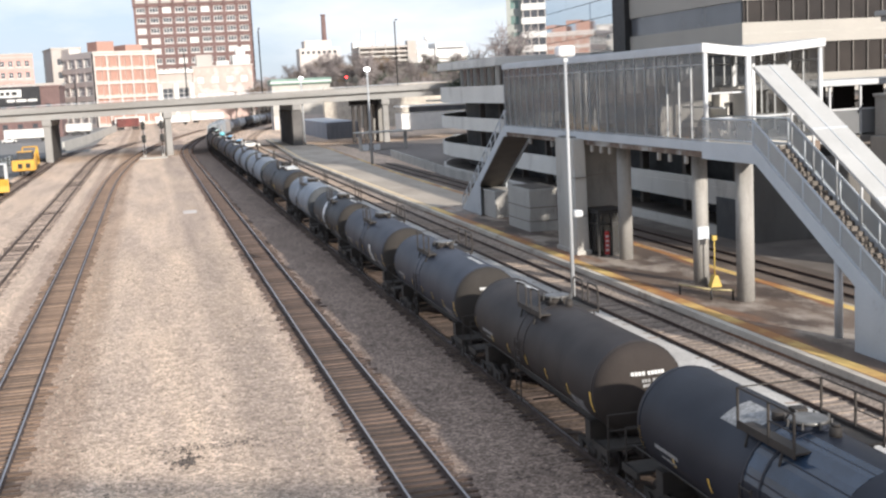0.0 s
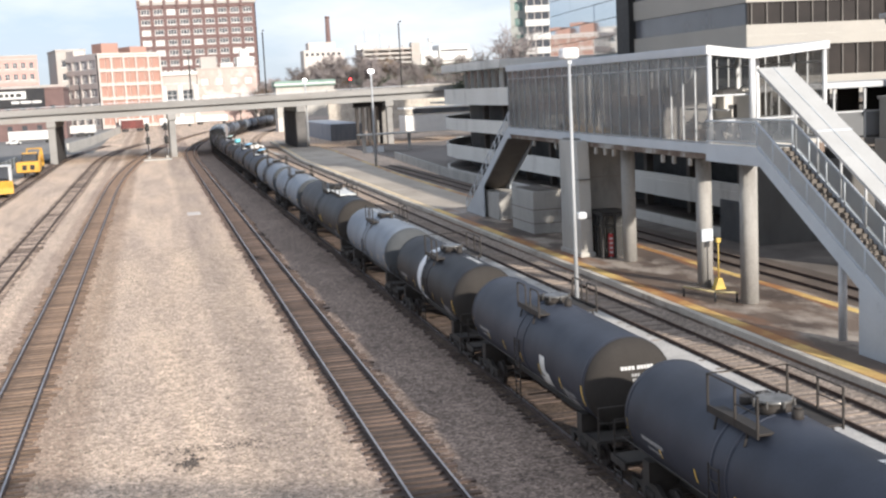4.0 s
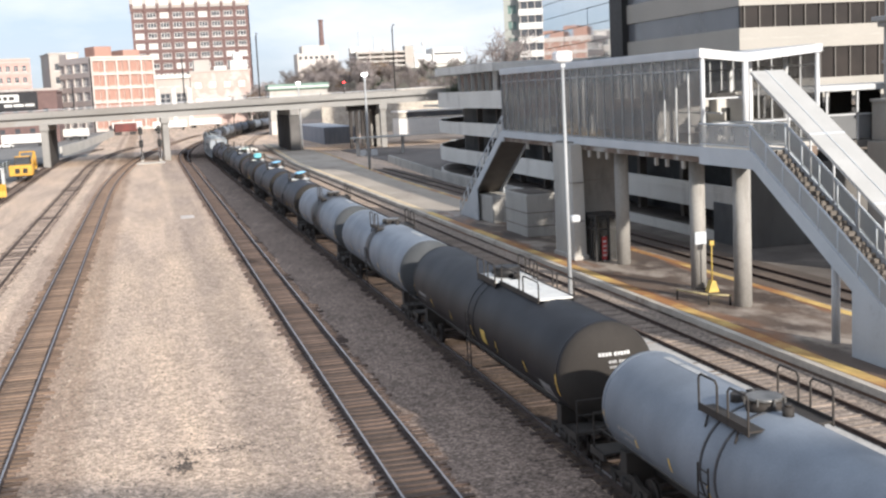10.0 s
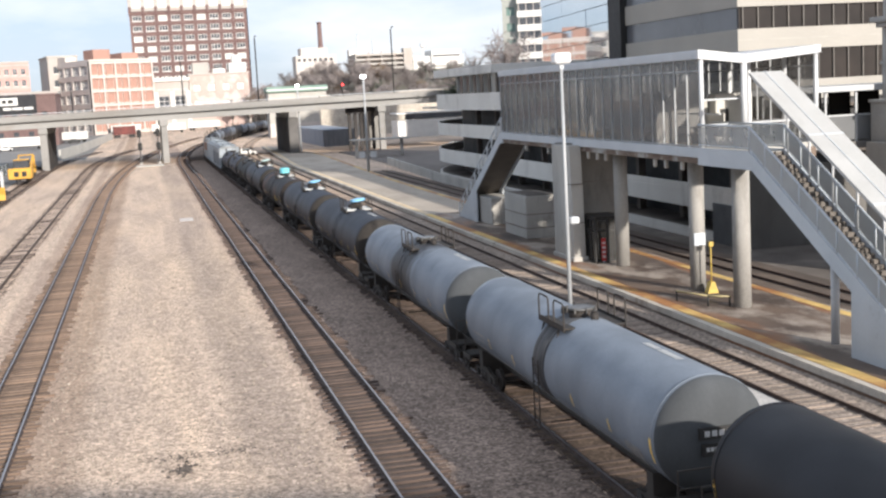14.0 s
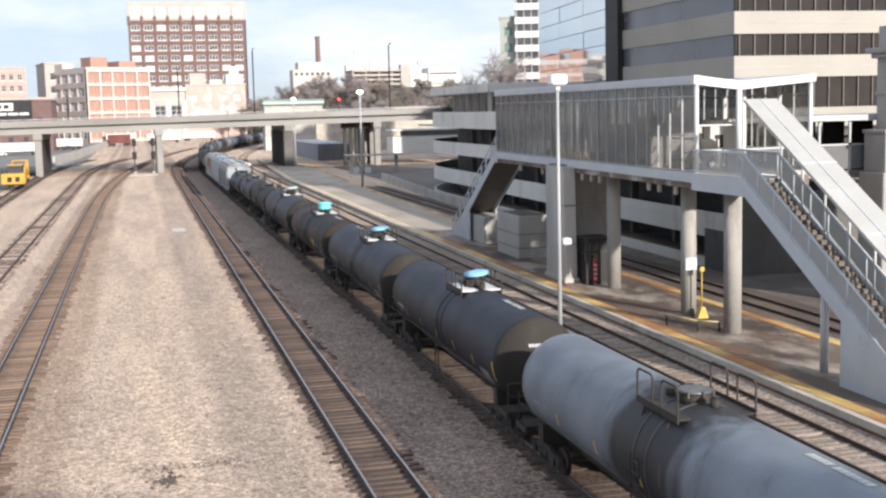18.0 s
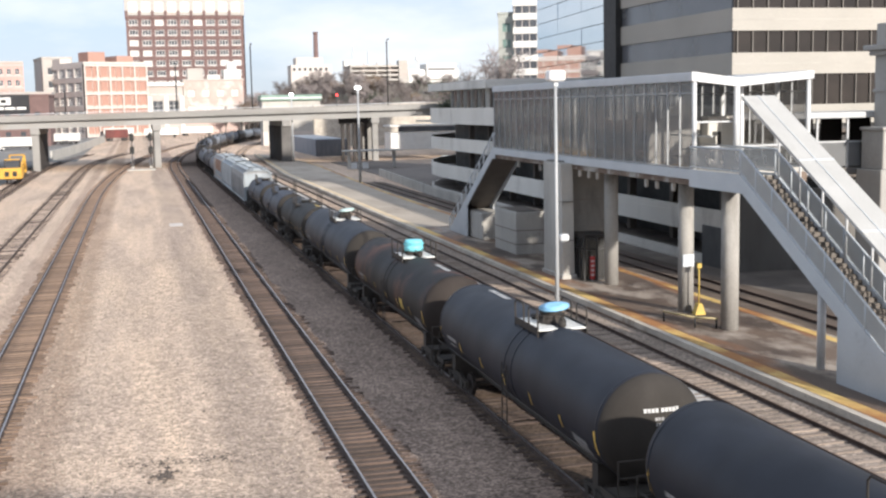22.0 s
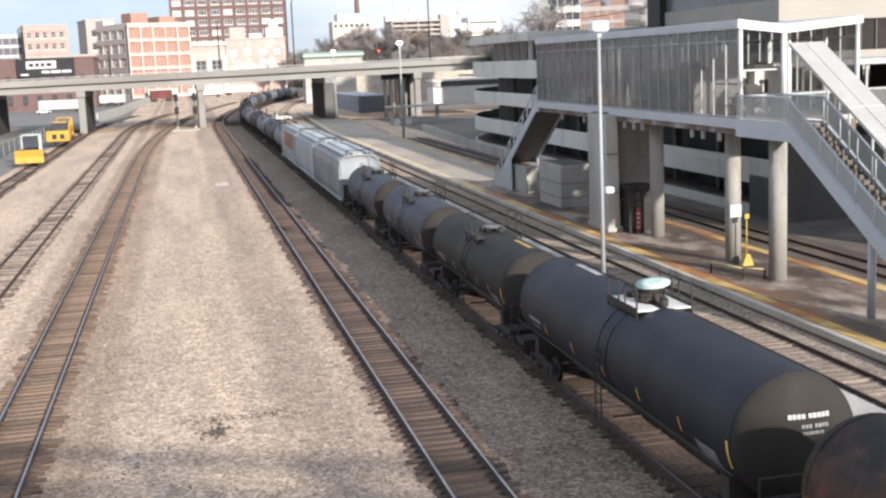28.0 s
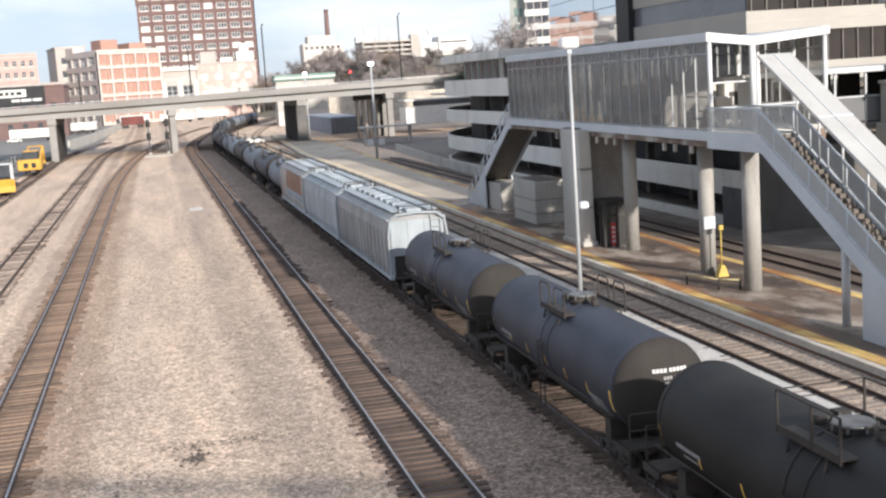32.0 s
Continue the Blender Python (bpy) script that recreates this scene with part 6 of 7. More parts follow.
# ---- small things in the gravel ----
bm = bmesh.new()
rnd = random.Random(11)
def stone(bm, x, y, z, s, rnd):
    vs = [bm.verts.new((x + s * a * rnd.uniform(0.6, 1.2), y + s * b * rnd.uniform(0.6, 1.2), z + s * c * rnd.uniform(0.5, 1.0))) for a, b, c in ((1, 0, 0), (-1, 0, 0), (0, 1, 0), (0, -1, 0), (0, 0, 1), (0, 0, -0.4))]
    for i, j, k in ((0, 2, 4), (2, 1, 4), (1, 3, 4), (3, 0, 4), (2, 0, 5), (1, 2, 5), (3, 1, 5), (0, 3, 5)):
        bm.faces.new((vs[i], vs[j], vs[k]))
for _ in range(30000):
    y = 24 + 70 * rnd.random() ** 1.7
    x = rnd.uniform(-4.4, 5.6) if rnd.random() < 0.8 else rnd.uniform(-16, 11)
    if abs(x - 6.85) < 1.25 or abs(x + 5.9) < 1.25 or abs(x + 10.75) < 1.3:
        continue
    stone(bm, x, y, -0.215, rnd.uniform(0.018, 0.045) if rnd.random() < 0.97 else rnd.uniform(0.05, 0.085), rnd)
M_stone = mat("loose_gravel_stone", (0.42, 0.35, 0.285), (0.31, 0.26, 0.21), 0.9, 0.95, bump=0.3, fine=15)
sn, sl = M_stone.node_tree.nodes, M_stone.node_tree.links
geo = sn.new("ShaderNodeNewGeometry")
tone = sn.new("ShaderNodeMapRange")
tone.inputs["To Min"].default_value, tone.inputs["To Max"].default_value = 0.38, 1.28
mul = sn.new("ShaderNodeMixRGB")
mul.blend_type, mul.inputs[0].default_value = "MULTIPLY", 1.0
sl.new(geo.outputs["Random Per Island"], tone.inputs["Value"])
sl.new(sn["Principled BSDF"].inputs["Base Color"].links[0].from_socket, mul.inputs[1])
sl.new(tone.outputs["Result"], mul.inputs[2])
sl.new(mul.outputs["Color"], sn["Principled BSDF"].inputs["Base Color"])
tagged(part("loose_stones", bm, M_stone), "loose stones strewn over the gravel", "gravel", kind="stuff")
bm = bmesh.new()
for _ in range(90):
    a, r = rnd.uniform(0, 6.28), abs(rnd.gauss(0.1, 0.19))
    stone(bm, 0.3 + 1.15 * r * math.cos(a), 37.0 + 1.3 * r * math.sin(a), -0.2, rnd.uniform(0.04, 0.10), rnd)
for _ in range(260):
    u = rnd.choice((0.2, 2.0))
    stone(bm, rnd.gauss(u, 0.45), rnd.gauss(38.5, 0.3), -0.218, rnd.uniform(0.02, 0.05), rnd)
tagged(part("dark_rubble", bm, mat("dark_oily_rubble", (0.06, 0.05, 0.045), (0.12, 0.10, 0.088), 3, 0.9)), "small heap of dark oily rubble in the gravel", "rubble", kind="stuff")

# ---- the train ----
M_wheel = mat("oily_wheel_steel", (0.035, 0.03, 0.028), (0.06, 0.05, 0.045), 3, 0.6, metal=0.4)
M_under = mat("grimy_black_underframe", (0.022, 0.019, 0.017), (0.04, 0.033, 0.028), 1.5, 0.75, bump=0.1, stain=(0.05, 0.039, 0.031), stain_scale=1.2, stain_at=(0.55, 0.8))
M_reflector = mat("yellow_reflective_tape", (0.95, 0.62, 0.12), (0.88, 0.55, 0.10), 4, 0.35)
M_mark = mat("white_stencil_paint", (0.55, 0.55, 0.54), (0.40, 0.40, 0.40), 9, 0.6)
M_faint = mat("faint_grey_stencil_paint", (0.34, 0.34, 0.34), (0.18, 0.18, 0.18), 9, 0.7)
M_mark_yellow = mat("yellow_stencil_paint", (0.62, 0.45, 0.10), (0.48, 0.33, 0.08), 9, 0.6)
M_plat = mat("white_painted_walkway", (0.74, 0.735, 0.70), (0.62, 0.61, 0.58), 2, 0.6)


def paint(name, c, rust=None, rough=0.52, at=(0.50, 0.78)):
    d = tuple(v * 0.72 for v in c)
    return mat(name, c, d, 0.7, rough, bump=0.03, fine=18, stain=rust or tuple(0.5 * v + 0.008 for v in c), stain_scale=0.5, stain_at=at if rust else (0.56, 0.85), stretch=(1, 0.7, 0.5), spec=0.24, speck_range=(0.92, 1.08))


M_bare = mat("dull_bare_steel", (0.22, 0.215, 0.205), (0.13, 0.125, 0.12), 3, 0.4, metal=0.6)
P_black = paint("black_tank_paint", (0.0155, 0.0163, 0.0205))
P_brownblack = paint("dusty_brown_black_tank_paint", (0.040, 0.034, 0.033), (0.058, 0.048, 0.044), 0.6)
P_slate = paint("slate_grey_tank_paint", (0.044, 0.050, 0.068), (0.031, 0.034, 0.044))
P_mid = paint("mid_grey_tank_paint", (0.15, 0.17, 0.205), (0.10, 0.11, 0.13))
P_blueblack = paint("blue_black_tank_paint", (0.0205, 0.024, 0.035))
P_grey = paint("pale_grey_tank_paint", (0.22, 0.25, 0.292), (0.155, 0.175, 0.205))
P_rusty = paint("rusty_black_tank_paint", (0.018, 0.0165, 0.017), (0.105, 0.05, 0.035), 0.6, (0.50, 0.66))
P_olive = paint("dusty_olive_black_tank_paint", (0.019, 0.018, 0.0175), (0.026, 0.0245, 0.022), 0.6)
H_dark = paint("dusty_olive_grey_head_grime", (0.044, 0.039, 0.035), (0.030, 0.027, 0.024), 0.85)
H_brown = paint("brown_head_grime", (0.044, 0.036, 0.032), (0.030, 0.024, 0.022), 0.85)
H_grey = paint("dull_grey_head_grime", (0.080, 0.086, 0.092), (0.055, 0.059, 0.063), 0.85)
P_hop_grey = paint("silver_grey_hopper_paint", (0.31, 0.315, 0.32), (0.24, 0.24, 0.24))
P_hop_white = paint("pale_blue_white_hopper_paint", (0.36, 0.40, 0.43), (0.30, 0.32, 0.34))
P_hop_rust = paint("rust_streaked_white_hopper_paint", (0.42, 0.40, 0.385), (0.28, 0.15, 0.09))

WHEEL_R = 0.42


def make_meshes():
    """Meshes that all cars share: a wheelset, a truck's side frames, a coupler."""
    out = {}
    bm = bmesh.new()
    bar(bm, (-0.95, 0, 0), (0.95, 0, 0), 0.08, 8)
    for s in (-1, 1):
        bar(bm, (s * 0.69, 0, 0), (s * 0.82, 0, 0), WHEEL_R, 20)
        bar(bm, (s * 0.66, 0, 0), (s * 0.69, 0, 0), WHEEL_R + 0.025, 20)
        for k in range(5):
            a = 2 * math.pi * k / 5
            bar(bm, (s * 0.825, 0.24 * math.cos(a), 0.24 * math.sin(a)), (s * 0.83, 0.24 * math.cos(a), 0.24 * math.sin(a)), 0.05, 6)
    out["wheelset"] = bm, M_wheel
    bm = bmesh.new()
    for s in (-1, 1):
        prism(bm, [(-1.25, 0.33), (-1.25, 0.60), (-0.7, 0.64), (-0.35, 0.80), (0.35, 0.80), (0.7, 0.64), (1.25, 0.60), (1.25, 0.33), (0.98, 0.33), (0.92, 0.50), (0.62, 0.50), (0.40, 0.24), (-0.40, 0.24), (-0.62, 0.50), (-0.92, 0.50), (-0.98, 0.33)], "x", s * 1.0 - 0.07, s * 1.0 + 0.07)
        for k in (-0.2, 0.0, 0.2):
            bar(bm, (s * 1.08, k, 0.30), (s * 1.08, k, 0.62), 0.075, 8)
        for k in (-0.85, 0.85):
            bar(bm, (s * 1.08, k, 0.42), (s * 1.14, k, 0.42), 0.14, 10)
    bx(bm, -0.95, 0.95, -0.2, 0.2, 0.45, 0.85)
    out["truck"] = bm, M_under
    bm = bmesh.new()
    bx(bm, -0.12, 0.12, -0.55, 0.0, 0.70, 0.98)
    bx(bm, -0.22, 0.18, -0.75, -0.5, 0.68, 1.0)
    bar(bm, (0.45, 0.1, 0.85), (0.3, -0.7, 0.45), 0.04, 6)
    out["coupler"] = bm, M_under
    made = {}
    for k, (bm, m) in out.items():
        me = bpy.data.meshes.new(k)
        bm.to_mesh(me)
        bm.free()
        me.materials.append(m)
        made[k] = me
    return made


GEAR = make_meshes()
WHEELSETS = []


def running_gear(car, length, spinning=True):
    """Trucks with their wheelsets, and a coupler at each end."""
    for end in (-1, 1):
        tr = share("truck", GEAR["truck"], car, pose(0, end * (length / 2 - 2.3), 0))
        for k in (-0.87, 0.87):
            w = share("wheelset", GEAR["wheelset"], tr, pose(0, k, WHEEL_R))
            if spinning:
                WHEELSETS.append((w, k))
        share("coupler", GEAR["coupler"], car, pose(0, end * (length / 2 - 0.15), 0, 0, 0, 0 if end < 0 else 180))


def tank_car(length, radius, shell, label, dome="grate", walk_mat=M_under, lid=None, band=None, middle=None, stripe_n=6, head_mark=False, top_mark=True, plaque=True, long_walk=0.0, head_box=False, far=False, mark=M_mark, splash=False, patch=None, square=None, dy=0.0, mark_end=-1, strap=None):
    """A tank car: shell with dished heads, sills, jacket bands, top platform with railings and valve dome, ladders, marks and running gear."""
    car = empty("tank_car", label=label, category="tank car", group="cars of the freight train")
    half = length / 2 - 0.85
    zc = 1.02 + radius
    n = 20 if far else 40
    bm = bmesh.new()
    prof = [(-half, 0.02)] + [(-half + 0.62 * (1 - math.cos(a)), radius * math.sin(a)) for a in (0.35, 0.7, 1.05, 1.3, 1.5)] + [(-half + 0.62, radius)]
    mids = [-half * 0.5, -0.9, 0.9, half * 0.5]
    prof += [(y, radius) for y in mids] + [(-y, r) for y, r in prof[::-1]]
    rings = []
    for y, r in prof:
        rings.append([bm.verts.new((r * math.sin(2 * math.pi * i / n), y, zc + r * math.cos(2 * math.pi * i / n))) for i in range(n)])
    for p, q in zip(rings, rings[1:]):
        for i in range(n):
            f = bm.faces.new((p[i], q[i], q[(i + 1) % n], p[(i + 1) % n]))
            f.smooth = True
    bm.faces.new(rings[0])
    bm.faces.new(rings[-1][::-1])
    bmesh.ops.recalc_face_normals(bm, faces=bm.faces)
    for f in bm.faces:
        if abs(f.calc_center_median().y) > half - 0.55:
            f.material_index = 1
    head = H_grey if shell in (P_grey, P_mid, P_spilled) else H_brown if shell in (P_rusty, P_brownblack) else H_dark
    part("tank_shell", bm, [shell, head], car)

    def hoop(y0, y1, r, material, name, label=""):
        bm = bmesh.new()
        ra = [[bm.verts.new((rr * math.sin(2 * math.pi * i / n), y, zc + rr * math.cos(2 * math.pi * i / n))) for i in range(n)] for y, rr in ((y0, radius - 0.02), (y0, r), (y1, r), (y1, radius - 0.02))]
        for p, q in zip(ra, ra[1:]):
            for i in range(n):
                f = bm.faces.new((p[i], q[i], q[(i + 1) % n], p[(i + 1) % n]))
                f.smooth = True
        bmesh.ops.recalc_face_normals(bm, faces=bm.faces)
        part(name, bm, material, car, label)
    for y in (-half + 0.66, half - 0.74):
        hoop(y, y + 0.08, radius + 0.012, shell, "jacket_seam")
    if not far:
        for y in (dy - 0.42, dy + 0.30):
            hoop(y, y + 0.10, radius + 0.016, strap or shell, "ladder_strap", "strap round the tank under the ladder")
    if band:
        hoop(band[0], band[1], radius + 0.014, band[2], "painted_band", "white painted band round the tank")
    if middle:
        hoop(middle[0], middle[1], radius + 0.014, middle[2], "spill_band", "dark spill stain band round the tank")

    # sills, saddles and side platform
    bm = bmesh.new()
    bx(bm, -0.35, 0.35, -length / 2 + 0.3, length / 2 - 0.3, 0.72, 1.02)
    for e in (-1, 1):
        bx(bm, -1.35, 1.35, e * (length / 2 - 0.9) - 0.45, e * (length / 2 - 0.9) + 0.45, 0.98, 1.06)
        bx(bm, -1.2, 1.2, e * (half - 1.5) - 0.2, e * (half - 1.5) + 0.2, 0.85, zc - radius * 0.72)
        for s in (-1, 1):
            bx(bm, s * 1.35 - 0.04, s * 1.35 + 0.04, e * (length / 2 - 0.9) - 0.5, e * (length / 2 - 0.9) + 0.5, 0.86, 1.06)
    part("underframe", bm, M_under, car)
    if not far:
        # ladder and grab rails by the middle, end railings, bottom outlet
        for s in (-1, 1):
            bm = bmesh.new()
            for y in (-0.25, 0.25):
                bar(bm, (s * (radius + 0.1), y, 0.55), (s * (radius + 0.1), y, zc + 0.25), 0.022)
            for k in range(9):
                z = 0.6 + k * 0.28
                if z < zc + 0.2:
                    bar(bm, (s * (radius + 0.1), -0.25, z), (s * (radius + 0.1), 0.25, z), 0.018)
            part("ladder", bm, M_under, car, "black steel ladder").location.y = dy
            bm = bmesh.new()
            bar(bm, (s * (radius + 0.04), -half + 0.4, zc - radius * 0.45), (s * (radius + 0.04), half - 0.4, zc - radius * 0.45), 0.02)
            part("grab_rail", bm, M_under, car)
        for e in (-1, 1):
            y = e * (length / 2 - 0.5)
            part("end_railing", bars(((-1.3, y, 1.05), (-1.3, y, 2.0)), ((1.3, y, 1.05), (1.3, y, 2.0)), ((-1.3, y, 2.0), (1.3, y, 2.0)), ((-1.3, y, 1.55), (1.3, y, 1.55)), r=0.025), M_under, car)
            part("step", bars(((-1.32, e * (length / 2 - 0.5), 0.95), (-1.32, e * (length / 2 - 0.5), 0.35)), ((-1.32, e * (length / 2 - 1.0), 0.95), (-1.32, e * (length / 2 - 1.0), 0.35)), ((-1.32, e * (length / 2 - 0.5), 0.37), (-1.32, e * (length / 2 - 1.0), 0.37)), ((-1.32, e * (length / 2 - 0.5), 0.65), (-1.32, e * (length / 2 - 1.0), 0.65)), r=0.025), M_under, car)
        bm = bmesh.new()
        bar(bm, (0, 0, 0.45), (0, 0, 1.15), 0.16, 10)
        bar(bm, (-1.1, 0.15, 0.62), (0.2, 0.15, 0.62), 0.03)
        part("outlet_valve", bm, M_under, car)

    # top platform, railings and valve dome
    zt = zc + radius
    wl, ww = 1.15, 0.82 if walk_mat is M_plat else 1.0

    def top(name, bm, material, label=""):
        ob = part(name, bm, material, car, label)
        ob.location.y = dy
        return ob
    pale = walk_mat is M_plat
    if pale:
        top("top_platform", boxm((-ww, ww, -wl, wl, zt - 0.06, zt - 0.01), bevel=0.01), M_plat, "white platform round the dome")
        for x in (-ww, ww):
            top("platform_edge", boxm((x - 0.02, x + 0.02, -wl, wl, zt - 0.17, zt + 0.05)), M_under)
    else:
        for sgn in (-1, 1):
            x0, x1 = sorted((sgn * 0.60, sgn * ww))
            top("side_grating", boxm((x0, x1, -wl, wl, zt - 0.19, zt - 0.14), bevel=0.006), walk_mat, "dark grating walkway")
            top("toe_board", boxm((sgn * ww - 0.015, sgn * ww + 0.015, -wl, wl, zt - 0.24, zt - 0.06)), walk_mat)
            for k in (-0.7, 0.7):
                top("bracket", bars(((sgn * 0.98, k, zt - 0.18), (sgn * 1.08, k, zt - 0.52)), r=0.03), walk_mat)
    if long_walk:
        top("running_board", boxm((-0.58, 0.58, -long_walk - wl, -wl - 0.004, zt - 0.03, zt + 0.03), bevel=0.01), walk_mat, "white roof running board")
        for x in (-0.62, 0.62):
            top("board_edge", boxm((x - 0.02, x + 0.02, -long_walk - wl, -wl, zt - 0.12, zt + 0.05)), M_under)
            for a, b in ((-wl - 0.2, -wl - long_walk * 0.52), (-wl - long_walk * 0.62, -wl - long_walk)):
                bm = bmesh.new()
                tube(bm, ((x, a, zt), (x, a, zt + 0.52), (x, a - 0.08, zt + 0.6), (x, b + 0.08, zt + 0.6), (x, b, zt + 0.52), (x, b, zt)), 0.026)
                top("railing_hoop", bm, M_under)
    for sgn in (-1, 1):
        x = sgn * ww
        if dome == "hoops":
            for y0, y1 in ((-wl, -0.25), (0.25, wl)):
                bm = bmesh.new()
                tube(bm, ((x, y0, zt - 0.25), (x, y0, zt + 0.52), (x, y0 + 0.1, zt + 0.62), (x, y1 - 0.1, zt + 0.62), (x, y1, zt + 0.52), (x, y1, zt - 0.25)), 0.028)
                top("railing_hoop", bm, M_under)
        else:
            for y in (-wl, -0.15, wl):
                top("rail_post", bars(((x, y, zt - 0.25), (x, y, zt + 0.66)), r=0.032), M_under)
            top("handrail", bars(((x, -wl, zt + 0.66), (x, wl, zt + 0.66)), r=0.022), M_under)
            top("kick_rail", bars(((x, -wl, zt + 0.28), (x, -0.15, zt + 0.28)), r=0.016), M_under)
    if dome != "hoops":
        top("end_rail", bars(((-ww, wl, zt + 0.66), (ww, wl, zt + 0.66)), r=0.018), M_under)
    bm = bmesh.new()
    bar(bm, (0, 0, zt - 0.1), (0, 0, zt + (0.12 if dome == "low" else 0.20)), 0.40, 20)
    top("valve_dome", bm, shell if dome == "low" else M_under)
    bm = bmesh.new()
    zl = zt + (0.12 if dome == "low" else 0.20)
    bar(bm, (0, 0, zl), (0, 0, zl + 0.07), 0.44, 20, 0.40)
    for k in range(8):
        a = math.pi * k / 4
        bar(bm, (0.47 * math.cos(a), 0.47 * math.sin(a), zl - 0.08), (0.47 * math.cos(a), 0.47 * math.sin(a), zl + 0.09), 0.028, 6)
    top("manway_cover", bm, M_under if lid else M_bare, "dull bare steel manway cover")
    bm = bmesh.new()
    bar(bm, (0.12, -0.82, zt - 0.1), (0.12, -0.82, zt + 0.2), 0.13, 10)
    bar(bm, (0.12, -0.82, zt + 0.2), (0.12, -0.82, zt + 0.26), 0.09, 8)
    top("safety_valve", bm, M_under)
    bm = bmesh.new()
    bar(bm, (-0.18, 0.8, zt - 0.1), (-0.18, 0.8, zt + 0.14), 0.2, 12)
    bx(bm, 0.1, 0.4, 0.68, 0.98, zt - 0.06, zt + 0.16)
    top("fill_valve", bm, M_under)
    if lid:
        bm = bmesh.new()
        if lid[1] == "disc":
            bar(bm, (0, 0, 0), (0, 0, 0.05), 0.50, 28)
            bar(bm, (0, 0, 0.05), (0, 0, 0.10), 0.50, 28, 0.25)
            cover = top("dome_cover", bm, lid[0], lid[2])
            cover.matrix_basis = pose(0.1, dy - 0.1, zt + 0.50, 5, -7, 0)
            bm = bmesh.new()
            bar(bm, (0, 0, zt + 0.2), (0, 0, zt + 0.50), 0.34, 16)
            top("dome_collar", bm, M_under, "black collar under the cover")
        elif lid[1] == "low":
            bar(bm, (0, 0, zt - 0.005), (0, 0, zt + 0.30), 0.46, 24, 0.52)
            bar(bm, (0, 0, zt + 0.30), (0, 0, zt + 0.38), 0.54, 24, 0.46)
            top("dome_cover", bm, lid[0], lid[2])
        else:
            bar(bm, (0, 0, zt + 0.20), (0, 0, zt + 0.50), 0.47, 24, 0.45)
            bar(bm, (0, 0, zt + 0.50), (0, 0, zt + 0.54), 0.50, 24)
            bar(bm, (0, 0, zt + 0.54), (0, 0, zt + 0.72), 0.48, 24, 0.40)
            top("dome_cover", bm, lid[0], lid[2])

    # tape, stencils and placards on the sides
    def on_side(name, y0, y1, a0, a1, material, side=-1, label=""):
        """A patch that follows the shell between two angles (degrees below the horizontal)."""
        bm = bmesh.new()
        k = 5
        rows = []
        for i in range(k + 1):
            a = radians(a0 + (a1 - a0) * i / k)
            rr = radius + 0.008
            rows.append((bm.verts.new((side * rr * math.cos(a), y0, zc - rr * math.sin(a))), bm.verts.new((side * rr * math.cos(a), y1, zc - rr * math.sin(a)))))
        for p, q in zip(rows, rows[1:]):
            bm.faces.new((p[0], p[1], q[1], q[0]) if side > 0 else (q[0], q[1], p[1], p[0]))
        part(name, bm, material, car, label)
    if not far:
        for k in range(stripe_n):
            y = -half + 0.75 + (2 * half - 1.5) * k / (stripe_n - 1)
            end = k in (0, stripe_n - 1)
            on_side("reflective_strip", y, y + (0.10 if end else 0.075), 0 if end else 9, 26 if end else 24, M_reflector, label="yellow reflective strip")
        if splash:
            for y0, y1, a0, a1 in ((-2.6, -2.1, -6, 20), (-2.9, -2.3, 14, 34), (-2.3, -1.9, 24, 44)):
                on_side("paint_splash", y0, y1, a0, a1, M_plat, label="splash of white paint")
        if patch:
            # a glossy blue patch and a grey one laid over the upper shell
            on_side("shell_patch", -3.0, 0.3, -80, -12, patch, label="glossy blue patch on the shell")
            on_side("shell_patch", 0.8, 2.2, -84, -50, M_faint, label="grey patch near the tank top")
        if square:
            on_side("hazard_square", square[1], square[1] + 0.6, 4, 24, square[0], label="yellow hazard square")
        if plaque:
            on_side("stencil_panel", -half + 1.6, -half + 2.7, 20, 44, mat("faded_stencil_panel", (0.30, 0.30, 0.30), (0.16, 0.16, 0.17), 3, 0.6))
            on_side("lettering_bar", half - 2.9, half - 1.6, 9, 14, M_faint)
            on_side("lettering_bar", half - 2.7, half - 1.9, 19, 22, M_faint)
        if top_mark:
            # two words of plain bars in place of letters
            bm = bmesh.new()
            edge = [[bm.verts.new(((radius + 0.012) * math.sin(radians(a)), y, zc + (radius + 0.012) * math.cos(radians(a)))) for a in (0, 4.5, 9)] for y in (-0.17, 0)]
            for i in range(2):
                bm.faces.new((edge[0][i], edge[0][i + 1], edge[1][i + 1], edge[1][i]))
            at = mark_end * half * 0.62 + 1.05
            first = part("stencil_bar", bm, mark, car, "stencilled bar on the tank top")
            first.location.y = at
            for k in range(1, 10):
                at -= 0.33 if k == 4 else 0.21
                share("stencil_bar", first.data, car, pose(0, at, 0))
        if head_mark:
            for z, x0, n_bars, w in ((radius * 0.42, -0.42, 4, 0.085), (radius * 0.42, 0.06, 5, 0.085), (radius * 0.27, -0.12, 3, 0.07), (radius * 0.27, 0.20, 4, 0.07), (radius * 0.17, -0.10, 7, 0.06)):
                bm = bmesh.new()
                for b in range(n_bars):
                    grid = []
                    for zz in (z - w * 0.62, z + w * 0.62):
                        for i in range(2):
                            xx = x0 + b * w * 1.25 + w * i
                            dish = 0.62 * (1 - math.sqrt(1 - (zz * zz + xx * xx) / radius ** 2))
                            grid.append(bm.verts.new((xx, -half + dish - 0.03, zc + zz)))
                    bm.faces.new((grid[0], grid[1], grid[3], grid[2]))
